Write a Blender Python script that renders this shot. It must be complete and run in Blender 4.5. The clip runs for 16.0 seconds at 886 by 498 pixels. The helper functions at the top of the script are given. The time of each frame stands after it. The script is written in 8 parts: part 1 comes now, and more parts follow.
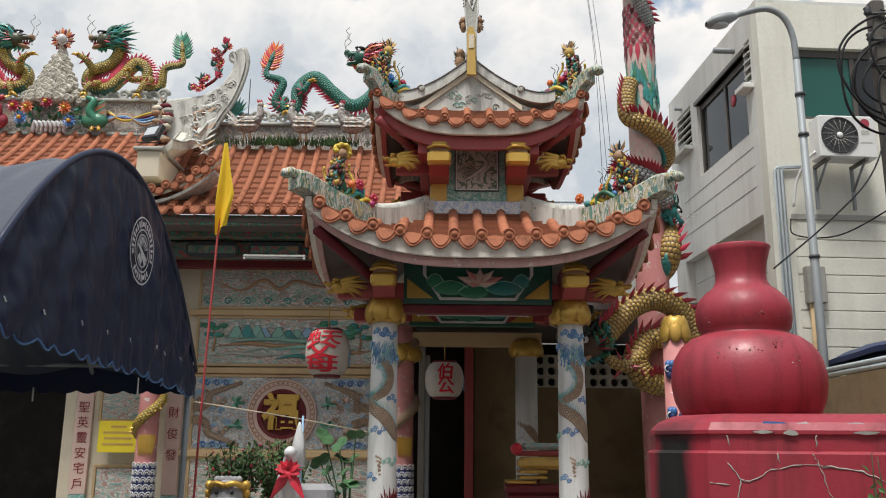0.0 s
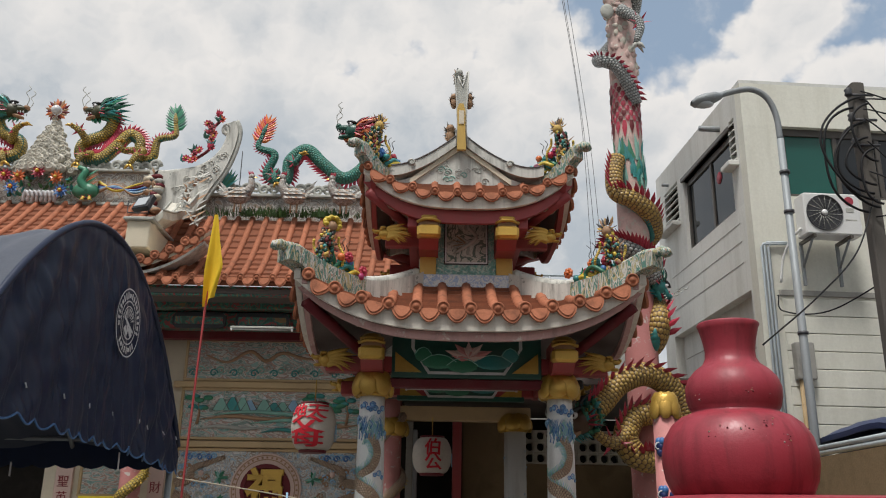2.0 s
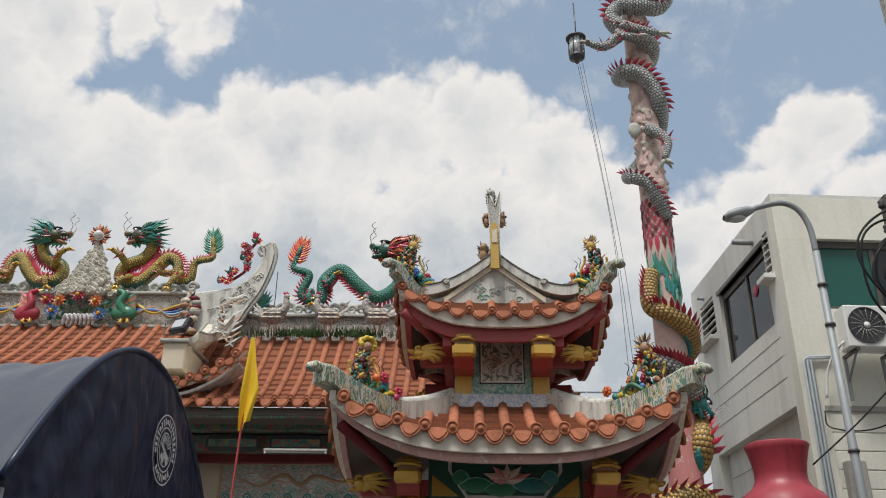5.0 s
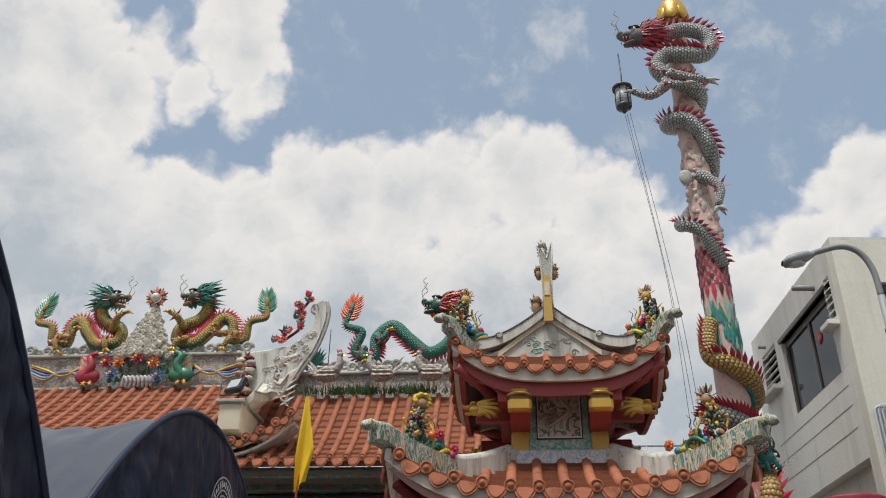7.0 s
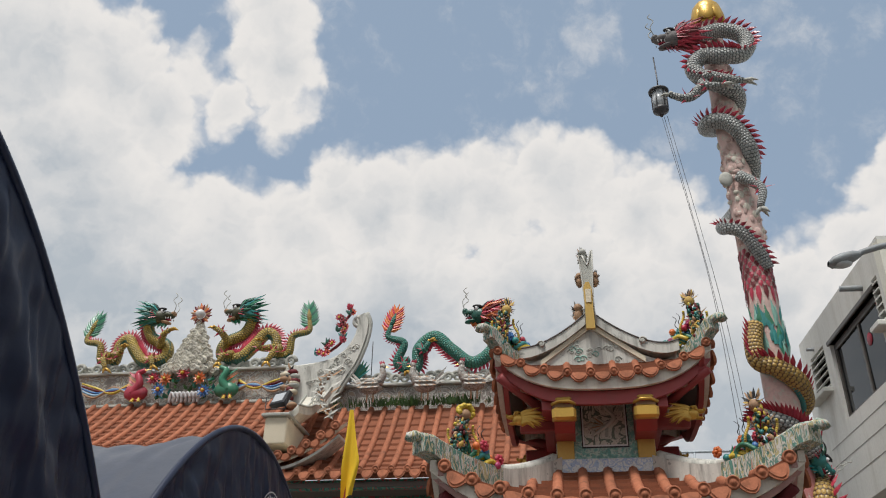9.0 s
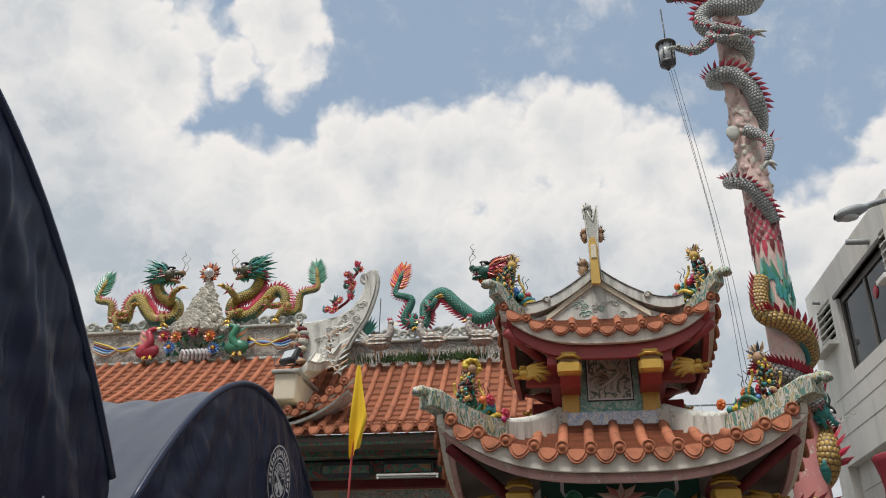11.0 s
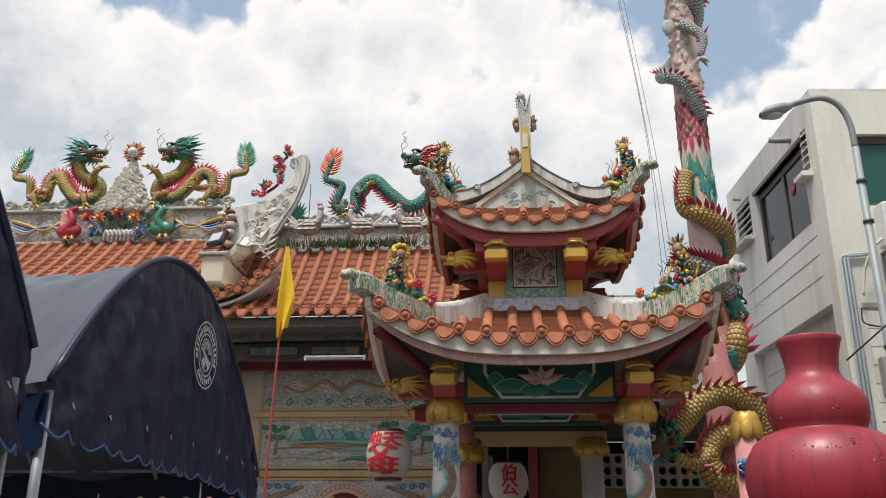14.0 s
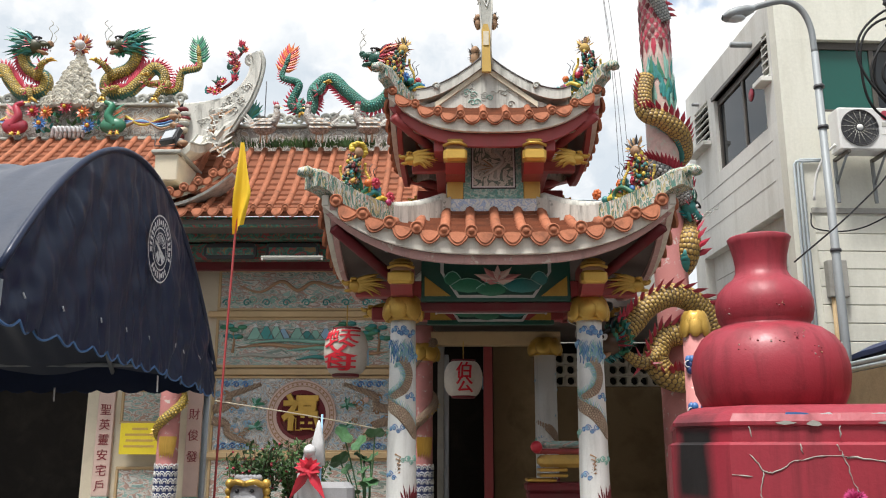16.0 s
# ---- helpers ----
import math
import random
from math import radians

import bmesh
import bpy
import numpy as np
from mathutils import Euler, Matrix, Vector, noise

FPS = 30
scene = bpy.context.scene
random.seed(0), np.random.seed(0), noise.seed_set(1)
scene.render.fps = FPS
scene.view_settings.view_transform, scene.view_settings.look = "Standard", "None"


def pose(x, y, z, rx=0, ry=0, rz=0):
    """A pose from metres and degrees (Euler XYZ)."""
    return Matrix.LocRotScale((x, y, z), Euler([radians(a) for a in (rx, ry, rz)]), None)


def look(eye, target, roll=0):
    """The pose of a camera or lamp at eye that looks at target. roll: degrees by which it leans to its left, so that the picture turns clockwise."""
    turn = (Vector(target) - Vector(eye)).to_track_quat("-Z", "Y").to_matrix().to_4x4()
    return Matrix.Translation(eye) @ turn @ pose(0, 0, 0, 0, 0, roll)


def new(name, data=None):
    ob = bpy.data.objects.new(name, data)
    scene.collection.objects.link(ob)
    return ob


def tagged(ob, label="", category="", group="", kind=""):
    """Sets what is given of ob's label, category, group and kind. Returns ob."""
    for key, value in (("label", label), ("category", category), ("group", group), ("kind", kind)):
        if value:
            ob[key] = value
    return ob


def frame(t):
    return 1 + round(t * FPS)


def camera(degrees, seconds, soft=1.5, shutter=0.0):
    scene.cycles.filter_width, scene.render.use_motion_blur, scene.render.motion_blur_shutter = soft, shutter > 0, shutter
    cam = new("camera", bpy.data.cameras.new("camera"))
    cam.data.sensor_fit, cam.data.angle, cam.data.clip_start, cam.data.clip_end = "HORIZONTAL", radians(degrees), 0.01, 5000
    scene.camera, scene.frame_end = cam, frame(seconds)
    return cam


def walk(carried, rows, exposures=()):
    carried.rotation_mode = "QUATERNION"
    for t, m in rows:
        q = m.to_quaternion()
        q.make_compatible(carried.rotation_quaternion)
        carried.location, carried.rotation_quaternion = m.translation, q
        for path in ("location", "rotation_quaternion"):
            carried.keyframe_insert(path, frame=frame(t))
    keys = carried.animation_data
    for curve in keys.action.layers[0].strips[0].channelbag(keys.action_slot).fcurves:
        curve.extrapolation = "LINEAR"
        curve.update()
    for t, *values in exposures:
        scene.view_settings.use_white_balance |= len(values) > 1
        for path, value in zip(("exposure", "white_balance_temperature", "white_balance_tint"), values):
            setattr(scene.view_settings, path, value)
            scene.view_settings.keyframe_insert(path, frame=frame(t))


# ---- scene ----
# Camera: held in the hand in front of the shrine, turning up and down again.
cam = camera(54.0, 16.0, 1.1)
PATH = [
    (0.0, 0.000, 0.000, 1.600, 0.00, 13.00, 0.55),
    (0.5, 0.007, -0.006, 1.603, -0.01, 14.05, 0.64),
    (1.0, 0.002, -0.006, 1.605, -0.32, 15.37, 0.78),
    (1.5, 0.003, 0.006, 1.615, -0.48, 16.56, 0.78),
    (2.0, -0.001, 0.001, 1.619, -0.69, 17.73, 0.87),
    (2.5, -0.003, -0.012, 1.628, -1.02, 19.08, 0.83),
    (3.0, -0.006, -0.030, 1.628, -1.06, 20.79, 0.91),
    (3.5, -0.005, -0.010, 1.642, -0.77, 22.26, 1.12),
    (4.0, -0.025, -0.021, 1.646, -0.06, 23.14, 1.13),
    (6.5, -0.041, -0.004, 1.676, 4.50, 28.31, 0.83),
    (7.0, -0.044, 0.018, 1.680, 5.50, 28.78, 1.02),
    (7.5, -0.046, -0.005, 1.693, 6.34, 29.31, 1.04),
    (8.0, -0.045, 0.019, 1.698, 7.00, 29.76, 0.95),
    (8.5, -0.045, 0.010, 1.695, 7.83, 29.57, 0.89),
    (11.0, -0.003, -0.026, 1.671, 9.05, 26.49, 0.67),
    (11.5, 0.007, -0.024, 1.667, 8.59, 24.83, 0.55),
    (12.0, 0.009, -0.007, 1.650, 8.02, 23.48, 0.54),
    (12.5, 0.002, -0.010, 1.635, 7.20, 22.13, 0.53),
    (13.0, -0.000, -0.011, 1.627, 6.10, 21.14, 0.53),
    (13.5, 0.009, -0.024, 1.623, 4.98, 20.44, 0.42),
    (14.0, 0.005, -0.011, 1.609, 4.08, 19.35, 0.30),
    (14.5, 0.014, -0.000, 1.592, 3.29, 17.62, 0.26),
    (15.0, 0.005, 0.024, 1.572, 2.37, 15.52, 0.24),
    (15.5, 0.010, 0.039, 1.573, 1.79, 13.92, 0.25),
    (16.0, 0.007, 0.031, 1.550, 1.20, 13.16, 0.14),
]


def aim(x, y, z, yaw, pitch, roll):
    a, b = radians(yaw), radians(pitch)
    ahead = Vector((-math.sin(a) * math.cos(b), math.cos(a) * math.cos(b), math.sin(b)))
    return look((x, y, z), Vector((x, y, z)) + ahead, roll)


walk(cam, [(t, aim(*row)) for t, *row in PATH], [(0.0, 0.06), (0.7, 0.0), (1.5, -0.16), (2.0, -0.20), (2.5, -0.10), (3.5, 0.02), (4.2, -0.08), (6.5, -0.20), (8.7, -0.22), (11.0, -0.13), (12.5, 0.06), (14.5, 0.10), (15.0, 0.16), (16.0, 0.46)])

# ---- sky and sun ----
SUN_EL, SUN_AZ = 66.0, 205.0     # degrees; azimuth clockwise from +y
world = bpy.data.worlds.new("sky")
scene.world = world
world.use_nodes = True
wt = world.node_tree
wt.nodes.clear()


def wn(kind, **kw):
    n = wt.nodes.new(kind)
    for k, v in kw.items():
        if k == "inp":
            for i, val in v.items():
                n.inputs[i].default_value = val
        elif k == "operation":
            n.operation = v
        elif k == "blend":
            n.blend_type = v
        elif k == "dtype":
            n.data_type = v
    return n


def wmath(op, a, b=None):
    n = wn("ShaderNodeMath", operation=op)
    for i, s in enumerate((a, b)):
        if s is None:
            continue
        if isinstance(s, (int, float)):
            n.inputs[i].default_value = s
        else:
            wt.links.new(s, n.inputs[i])
    return n.outputs[0]


def wsmooth(val, lo, hi):
    n = wn("ShaderNodeMapRange")
    n.interpolation_type = "SMOOTHSTEP"
    n.inputs["From Min"].default_value, n.inputs["From Max"].default_value = lo, hi
    wt.links.new(val, n.inputs["Value"])
    return n.outputs["Result"]


def wmix(fac, a, b):
    n = wn("ShaderNodeMix", dtype="RGBA")
    for sock, s in ((n.inputs[0], fac), (n.inputs[6], a), (n.inputs[7], b)):
        if isinstance(s, tuple):
            sock.default_value = s
        else:
            wt.links.new(s, sock)
    return n.outputs[2]


sky = wn("ShaderNodeTexSky")
sky.sky_type, sky.sun_disc = "NISHITA", False
sky.sun_elevation, sky.sun_rotation = radians(SUN_EL), radians(SUN_AZ)
sky.air_density, sky.dust_density, sky.ozone_density = 1.0, 2.5, 1.0
skyscale = wn("ShaderNodeVectorMath", operation="SCALE")
wt.links.new(sky.outputs[0], skyscale.inputs[0])
skyscale.inputs[3].default_value = 0.11
coord = wn("ShaderNodeTexCoord")
sep = wn("ShaderNodeSeparateXYZ")
wt.links.new(coord.outputs["Generated"], sep.inputs[0])
DX, DY, DZ = sep.outputs


def wnoise(scale, detail, rough, dist=0.0, shift=(0, 0, 0), stretch=(1, 1, 1)):
    mp = wn("ShaderNodeMapping")
    mp.inputs["Location"].default_value, mp.inputs["Scale"].default_value = shift, stretch
    wt.links.new(coord.outputs["Generated"], mp.inputs[0])
    n = wn("ShaderNodeTexNoise", inp={"Scale": scale, "Detail": detail, "Roughness": rough, "Distortion": dist})
    wt.links.new(mp.outputs[0], n.inputs["Vector"])
    return n.outputs["Fac"]


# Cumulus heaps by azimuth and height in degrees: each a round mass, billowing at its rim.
wdeg = lambda v: wmath("MULTIPLY", v, 57.2958)
YAW = wmath("MULTIPLY", wdeg(wmath("ARCTAN2", wmath("MULTIPLY", DX, -1.0), DY)), 0.84)
ELEV = wdeg(wmath("ARCSINE", DZ))
flat = wn("ShaderNodeCombineXYZ")
wt.links.new(YAW, flat.inputs[0])
wt.links.new(ELEV, flat.inputs[1])


def wvec(op, a, b):
    n = wn("ShaderNodeVectorMath", operation=op)
    for i, v in enumerate((a, b)):
        if isinstance(v, tuple):
            n.inputs[i].default_value = v
        else:
            wt.links.new(v, n.inputs[i])
    return n.outputs


def wfield(vec, scale, detail, rough, color=False):
    n = wn("ShaderNodeTexNoise", inp={"Scale": scale, "Detail": detail, "Roughness": rough})
    wt.links.new(vec, n.inputs["Vector"])
    return n.outputs["Color" if color else "Fac"]


swirl = wvec("SUBTRACT", wfield(flat.outputs[0], 0.33, 4, 0.6, True), (0.5, 0.5, 0.5))[0]
scl = wn("ShaderNodeVectorMath", operation="SCALE")
wt.links.new(swirl, scl.inputs[0])
scl.inputs[3].default_value = 2.4
WARPED = wvec("ADD", flat.outputs[0], scl.outputs[0])[0]
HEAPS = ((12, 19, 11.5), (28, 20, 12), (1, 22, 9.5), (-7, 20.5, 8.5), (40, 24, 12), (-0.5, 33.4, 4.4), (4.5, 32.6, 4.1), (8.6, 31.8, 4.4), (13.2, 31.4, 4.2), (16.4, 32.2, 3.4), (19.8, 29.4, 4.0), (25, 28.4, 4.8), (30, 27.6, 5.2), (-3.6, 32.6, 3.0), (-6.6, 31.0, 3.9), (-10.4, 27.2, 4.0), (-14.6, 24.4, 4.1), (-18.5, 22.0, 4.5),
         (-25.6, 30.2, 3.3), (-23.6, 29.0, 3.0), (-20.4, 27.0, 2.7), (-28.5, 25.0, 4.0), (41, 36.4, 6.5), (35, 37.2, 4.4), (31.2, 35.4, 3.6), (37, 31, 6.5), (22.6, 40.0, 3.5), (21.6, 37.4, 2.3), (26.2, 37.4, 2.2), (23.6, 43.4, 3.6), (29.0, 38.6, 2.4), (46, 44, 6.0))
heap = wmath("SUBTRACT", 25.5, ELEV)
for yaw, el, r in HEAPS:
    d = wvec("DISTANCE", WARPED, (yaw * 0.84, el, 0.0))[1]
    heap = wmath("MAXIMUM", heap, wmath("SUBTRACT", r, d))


def lumps(vec):
    out = None
    for scale, amount in ((0.42, 1.7), (1.0, 0.75), (2.5, 0.22)):
        n = wn("ShaderNodeTexVoronoi", inp={"Scale": scale})
        n.feature = "SMOOTH_F1"
        n.inputs["Smoothness"].default_value = 0.35
        wt.links.new(vec, n.inputs["Vector"])
        k = wmath("MULTIPLY", wmath("SUBTRACT", 0.45, n.outputs["Distance"]), amount)
        out = k if out is None else wmath("ADD", out, k)
    return out


relief = lumps(WARPED)
higher = lumps(wvec("ADD", WARPED, (0.22, 0.34, 0.0))[0])
# The same weather all round, past the heaps in view
far = wmath("MULTIPLY", wmath("SUBTRACT", wnoise(2.6, 5, 0.55, 0.0, (2.3, 1.7, 0.2), (1, 1, 1.3)), 0.44), 40.0)
away = wsmooth(wmath("ABSOLUTE", YAW), 36.0, 46.0)
high = wsmooth(ELEV, 46.0, 54.0)
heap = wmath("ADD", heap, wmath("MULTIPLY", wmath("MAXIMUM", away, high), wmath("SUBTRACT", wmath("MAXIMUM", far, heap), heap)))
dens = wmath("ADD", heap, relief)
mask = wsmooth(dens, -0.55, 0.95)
wisp = wmath("MULTIPLY", wsmooth(wfield(WARPED, 0.16, 7, 0.62), 0.50, 0.76), 0.55)
mask = wmath("MAXIMUM", mask, wisp)
depth = wsmooth(dens, 0.3, 6.5)
slope = wsmooth(wmath("SUBTRACT", relief, higher), 0.20, -0.45)
veil = wsmooth(wfield(WARPED, 0.13, 6, 0.58), 0.40, 0.62)
grey = wmath("MULTIPLY", depth, wmath("MULTIPLY_ADD", veil, 0.46))
grey.node.inputs[2].default_value = 0.06
grey = wmath("ADD", grey, wmath("MULTIPLY", slope, 0.15))
cloud = wmix(grey, (0.96, 0.93, 0.90, 1), (0.52, 0.575, 0.63, 1))
haze = wn("ShaderNodeMix", dtype="RGBA")
haze.inputs[0].default_value = 0.55
wt.links.new(skyscale.outputs[0], haze.inputs[6])
haze.inputs[7].default_value = (0.50, 0.64, 0.80, 1)
total = wmix(mask, haze.outputs[2], cloud)
bg = wn("ShaderNodeBackground")
wt.links.new(total, bg.inputs[0])
bg.inputs[1].default_value = 1.0
wo = wn("ShaderNodeOutputWorld")
wt.links.new(bg.outputs[0], wo.inputs[0])

sun = new("sun", bpy.data.lights.new("sun", "SUN"))
sun.data.energy, sun.data.angle, sun.data.color = 3.9, radians(14), (1.0, 0.97, 0.93)
sun.matrix_world = look((0, 0, 30), Vector((0, 0, 30)) - Vector((math.sin(radians(SUN_AZ)) * math.cos(radians(SUN_EL)), math.cos(radians(SUN_AZ)) * math.cos(radians(SUN_EL)), math.sin(radians(SUN_EL)))))

# ---- materials ----
MATS = {}


def nodes_of(name):
    m = bpy.data.materials.new(name)
    m.use_nodes = True
    return m, m.node_tree, m.node_tree.nodes["Principled BSDF"]


def link_in(t, sock, val):
    if hasattr(val, "is_output"):
        t.links.new(val, sock)
    else:
        sock.default_value = val


def t_noise(t, scale, detail=4, rough=0.6, vec=None, dist=0.0):
    n = t.nodes.new("ShaderNodeTexNoise")
    n.inputs["Scale"].default_value, n.inputs["Detail"].default_value = scale, detail
    n.inputs["Roughness"].default_value, n.inputs["Distortion"].default_value = rough, dist
    t.links.new(vec if vec else place(t), n.inputs["Vector"])
    return n.outputs["Fac"]


def place(t):
    for n in t.nodes:
        if n.bl_idname == "ShaderNodeNewGeometry":
            return n.outputs["Position"]
    return t.nodes.new("ShaderNodeNewGeometry").outputs["Position"]


def t_range(t, val, lo, hi, a=0.0, b=1.0):
    n = t.nodes.new("ShaderNodeMapRange")
    n.inputs["From Min"].default_value, n.inputs["From Max"].default_value = lo, hi
    n.inputs["To Min"].default_value, n.inputs["To Max"].default_value = a, b
    t.links.new(val, n.inputs["Value"])
    return n.outputs["Result"]


def t_mix(t, fac, a, b, blend="MIX"):
    n = t.nodes.new("ShaderNodeMix")
    n.data_type, n.blend_type = "RGBA", blend
    link_in(t, n.inputs[0], fac)
    link_in(t, n.inputs[6], a if not isinstance(a, tuple) else (*a[:3], 1))
    link_in(t, n.inputs[7], b if not isinstance(b, tuple) else (*b[:3], 1))
    return n.outputs[2]


def t_bump(t, bsdf, height, strength=0.3, dist=0.01):
    n = t.nodes.new("ShaderNodeBump")
    n.inputs["Strength"].default_value, n.inputs["Distance"].default_value = strength, dist
    t.links.new(height, n.inputs["Height"])
    t.links.new(n.outputs[0], bsdf.inputs["Normal"])


def surf(name, col, rough=0.6, metal=0.0, dirt=(0.12, 0.11, 0.09), dirty=0.35, grain=60.0, stain=2.2, vary=0.12, bump=0.25, streak=False, chip=None, chips=0.68):
    """A painted, weathered surface: grain, blotches, an even spread of grime and, where given, chips of another colour."""
    if name in MATS:
        return MATS[name]
    m, t, b = nodes_of(name)
    vec = None
    fine = t_noise(t, grain, 3, 0.65)
    if streak:
        mp = t.nodes.new("ShaderNodeMapping")
        mp.inputs["Scale"].default_value = (3.0, 3.0, 0.35)
        t.links.new(place(t), mp.inputs[0])
        vec = mp.outputs[0]
    big = t_noise(t, stain, 7, 0.65, vec, 0.4)
    info = t.nodes.new("ShaderNodeNewGeometry") if not [n for n in t.nodes if n.bl_idname == "ShaderNodeNewGeometry"] else [n for n in t.nodes if n.bl_idname == "ShaderNodeNewGeometry"][0]
    ob = t.nodes.new("ShaderNodeObjectInfo")
    lo, hi = tuple(c * (1 - vary) for c in col), tuple(min(1, c * (1 + vary)) for c in col)
    c = t_mix(t, fine, lo, hi)
    rnd = t.nodes.new("ShaderNodeMath")
    rnd.operation = "ADD"
    t.links.new(info.outputs["Random Per Island"], rnd.inputs[0])
    t.links.new(ob.outputs["Random"], rnd.inputs[1])
    k = t_range(t, rnd.outputs[0], 0, 2, 1 - vary * 0.9, 1 + vary * 0.9)
    grey = t.nodes.new("ShaderNodeCombineColor")
    for i in range(3):
        t.links.new(k, grey.inputs[i])
    c = t_mix(t, 1.0, c, grey.outputs[0], "MULTIPLY")
    c = t_mix(t, t_range(t, big, 0.48, 0.78, 0.0, dirty), c, dirt)
    if chip:
        flake = t_noise(t, 9.0, 6, 0.7)
        c = t_mix(t, t_range(t, flake, chips, chips + 0.03), c, chip)
    t.links.new(c, b.inputs["Base Color"])
    t.links.new(t_range(t, big, 0.3, 0.7, max(0.05, rough - 0.12), min(1, rough + 0.12)), b.inputs["Roughness"])
    b.inputs["Metallic"].default_value = metal
    if rough > 0.5:
        b.inputs["Specular IOR Level"].default_value = 0.22
    if bump:
        mixh = t.nodes.new("ShaderNodeMath")
        mixh.operation = "ADD"
        t.links.new(fine, mixh.inputs[0])
        t.links.new(big, mixh.inputs[1])
        t_bump(t, b, mixh.outputs[0], bump, 0.006)
    MATS[name] = m
    return m


def scaly(name, c1, c2, edge, size=0.055, rough=0.45):
    """Rounded, glazed dragon scales in offset rows along the body's own length and girth."""
    m, t, b = nodes_of(name)
    uv = t.nodes.new("ShaderNodeUVMap")
    sx = t.nodes.new("ShaderNodeSeparateXYZ")
    t.links.new(uv.outputs[0], sx.inputs[0])

    def mt(op, a, c=0.0, e=0.0):
        n = t.nodes.new("ShaderNodeMath")
        n.operation = op
        for i, v in enumerate((a, c, e)):
            link_in(t, n.inputs[i], v)
        return n.outputs[0]
    v = mt("DIVIDE", sx.outputs[1], size * 0.72)
    row = mt("FLOOR", v)
    u = mt("MULTIPLY_ADD", row, 0.5, mt("DIVIDE", sx.outputs[0], size))
    fu, fv = mt("SUBTRACT", mt("FRACT", u), 0.5), mt("SUBTRACT", mt("FRACT", v), 0.42)
    d = mt("SQRT", mt("ADD", mt("MULTIPLY", fu, fu), mt("MULTIPLY", fv, fv)))
    cell = t.nodes.new("ShaderNodeCombineXYZ")
    t.links.new(mt("FLOOR", u), cell.inputs[0])
    t.links.new(row, cell.inputs[1])
    wn_ = t.nodes.new("ShaderNodeTexWhiteNoise")
    t.links.new(cell.outputs[0], wn_.inputs["Vector"])
    c = t_mix(t, wn_.outputs["Value"], c1, c2)
    c = t_mix(t, t_range(t, d, 0.40, 0.56), c, edge)
    c = t_mix(t, t_range(t, t_noise(t, 5.0, 5, 0.6), 0.5, 0.75, 0, 0.45), c, (0.10, 0.09, 0.07))
    t.links.new(c, b.inputs["Base Color"])
    b.inputs["Roughness"].default_value = rough
    t_bump(t, b, t_range(t, d, 0.15, 0.60, 1.0, 0.0), 0.9, 0.014)
    MATS[name] = m
    return m


def painted(name, palette, scale=2.4, dist=2.2, outline=(0.10, 0.08, 0.07), rough=0.55, stretch=(1, 1, 1), line=0.035, chalk=0.12):
    """Hand-painted relief: flowing patches of a few colours with dark outlines."""
    m, t, b = nodes_of(name)
    mp = t.nodes.new("ShaderNodeMapping")
    mp.inputs["Scale"].default_value = stretch
    tc = t.nodes.new("ShaderNodeTexCoord")
    t.links.new(tc.outputs["Object"], mp.inputs[0])
    f = t_noise(t, scale, 2.5, 0.5, mp.outputs[0], dist)
    ramp = t.nodes.new("ShaderNodeValToRGB")
    ramp.color_ramp.interpolation = "CONSTANT"
    els = ramp.color_ramp.elements
    n = len(palette)
    while len(els) < n:
        els.new(0.5)
    for i, col in enumerate(palette):
        els[i].position = 0.0 if i == 0 else 0.30 + 0.40 * i / n
        els[i].color = (*col, 1)
    t.links.new(f, ramp.inputs[0])
    fr = t.nodes.new("ShaderNodeMath")
    fr.operation = "MULTIPLY_ADD"
    fr.inputs[1].default_value, fr.inputs[2].default_value = n / 0.40, -0.30 * n / 0.40
    t.links.new(f, fr.inputs[0])
    pp = t.nodes.new("ShaderNodeMath")
    pp.operation = "PINGPONG"
    pp.inputs[1].default_value = 0.5
    t.links.new(fr.outputs[0], pp.inputs[0])
    c = t_mix(t, t_range(t, pp.outputs[0], 0.02, 0.02 + line * 3, 0.8, 0.0), ramp.outputs[0], outline)
    c = t_mix(t, t_range(t, t_noise(t, 55, 3), 0.3, 0.7, 0, chalk), c, (0.75, 0.74, 0.70))
    c = t_mix(t, t_range(t, t_noise(t, 2.0, 6), 0.5, 0.8, 0, 0.4), c, (0.13, 0.12, 0.10))
    t.links.new(c, b.inputs["Base Color"])
    b.inputs["Roughness"].default_value = rough
    t_bump(t, b, f, 0.8, 0.03)
    MATS[name] = m
    return m


WHITE = surf("aged_white_plaster", (0.57, 0.56, 0.51), 0.75, dirty=0.85, streak=True, stain=3.4, grain=35, dirt=(0.13, 0.13, 0.115), chip=(0.30, 0.31, 0.28), chips=0.62)
EAVEW = surf("off_white_eave_paint", (0.68, 0.64, 0.56), 0.7, dirty=0.4, streak=True)
CREAMW = surf("ivory_plaster", (0.58, 0.55, 0.47), 0.8, dirty=0.6, stain=4, grain=30, dirt=(0.2, 0.19, 0.16))
CREAM = surf("cream_paint", (0.62, 0.55, 0.42), 0.6, dirty=0.2)
TAN = surf("tan_frame_paint", (0.50, 0.36, 0.20), 0.55, dirty=0.25)
GREYSTONE = surf("grey_relief_plaster", (0.42, 0.42, 0.38), 0.8, dirty=0.6, grain=25, stain=4, dirt=(0.10, 0.10, 0.08), bump=0.6)
RED = surf("red_lacquer", (0.31, 0.045, 0.045), 0.5, dirty=0.35)
LIGHTGOLD = surf("dull_gold_skin", (0.50, 0.31, 0.06), 0.45, dirty=0.4, vary=0.2)
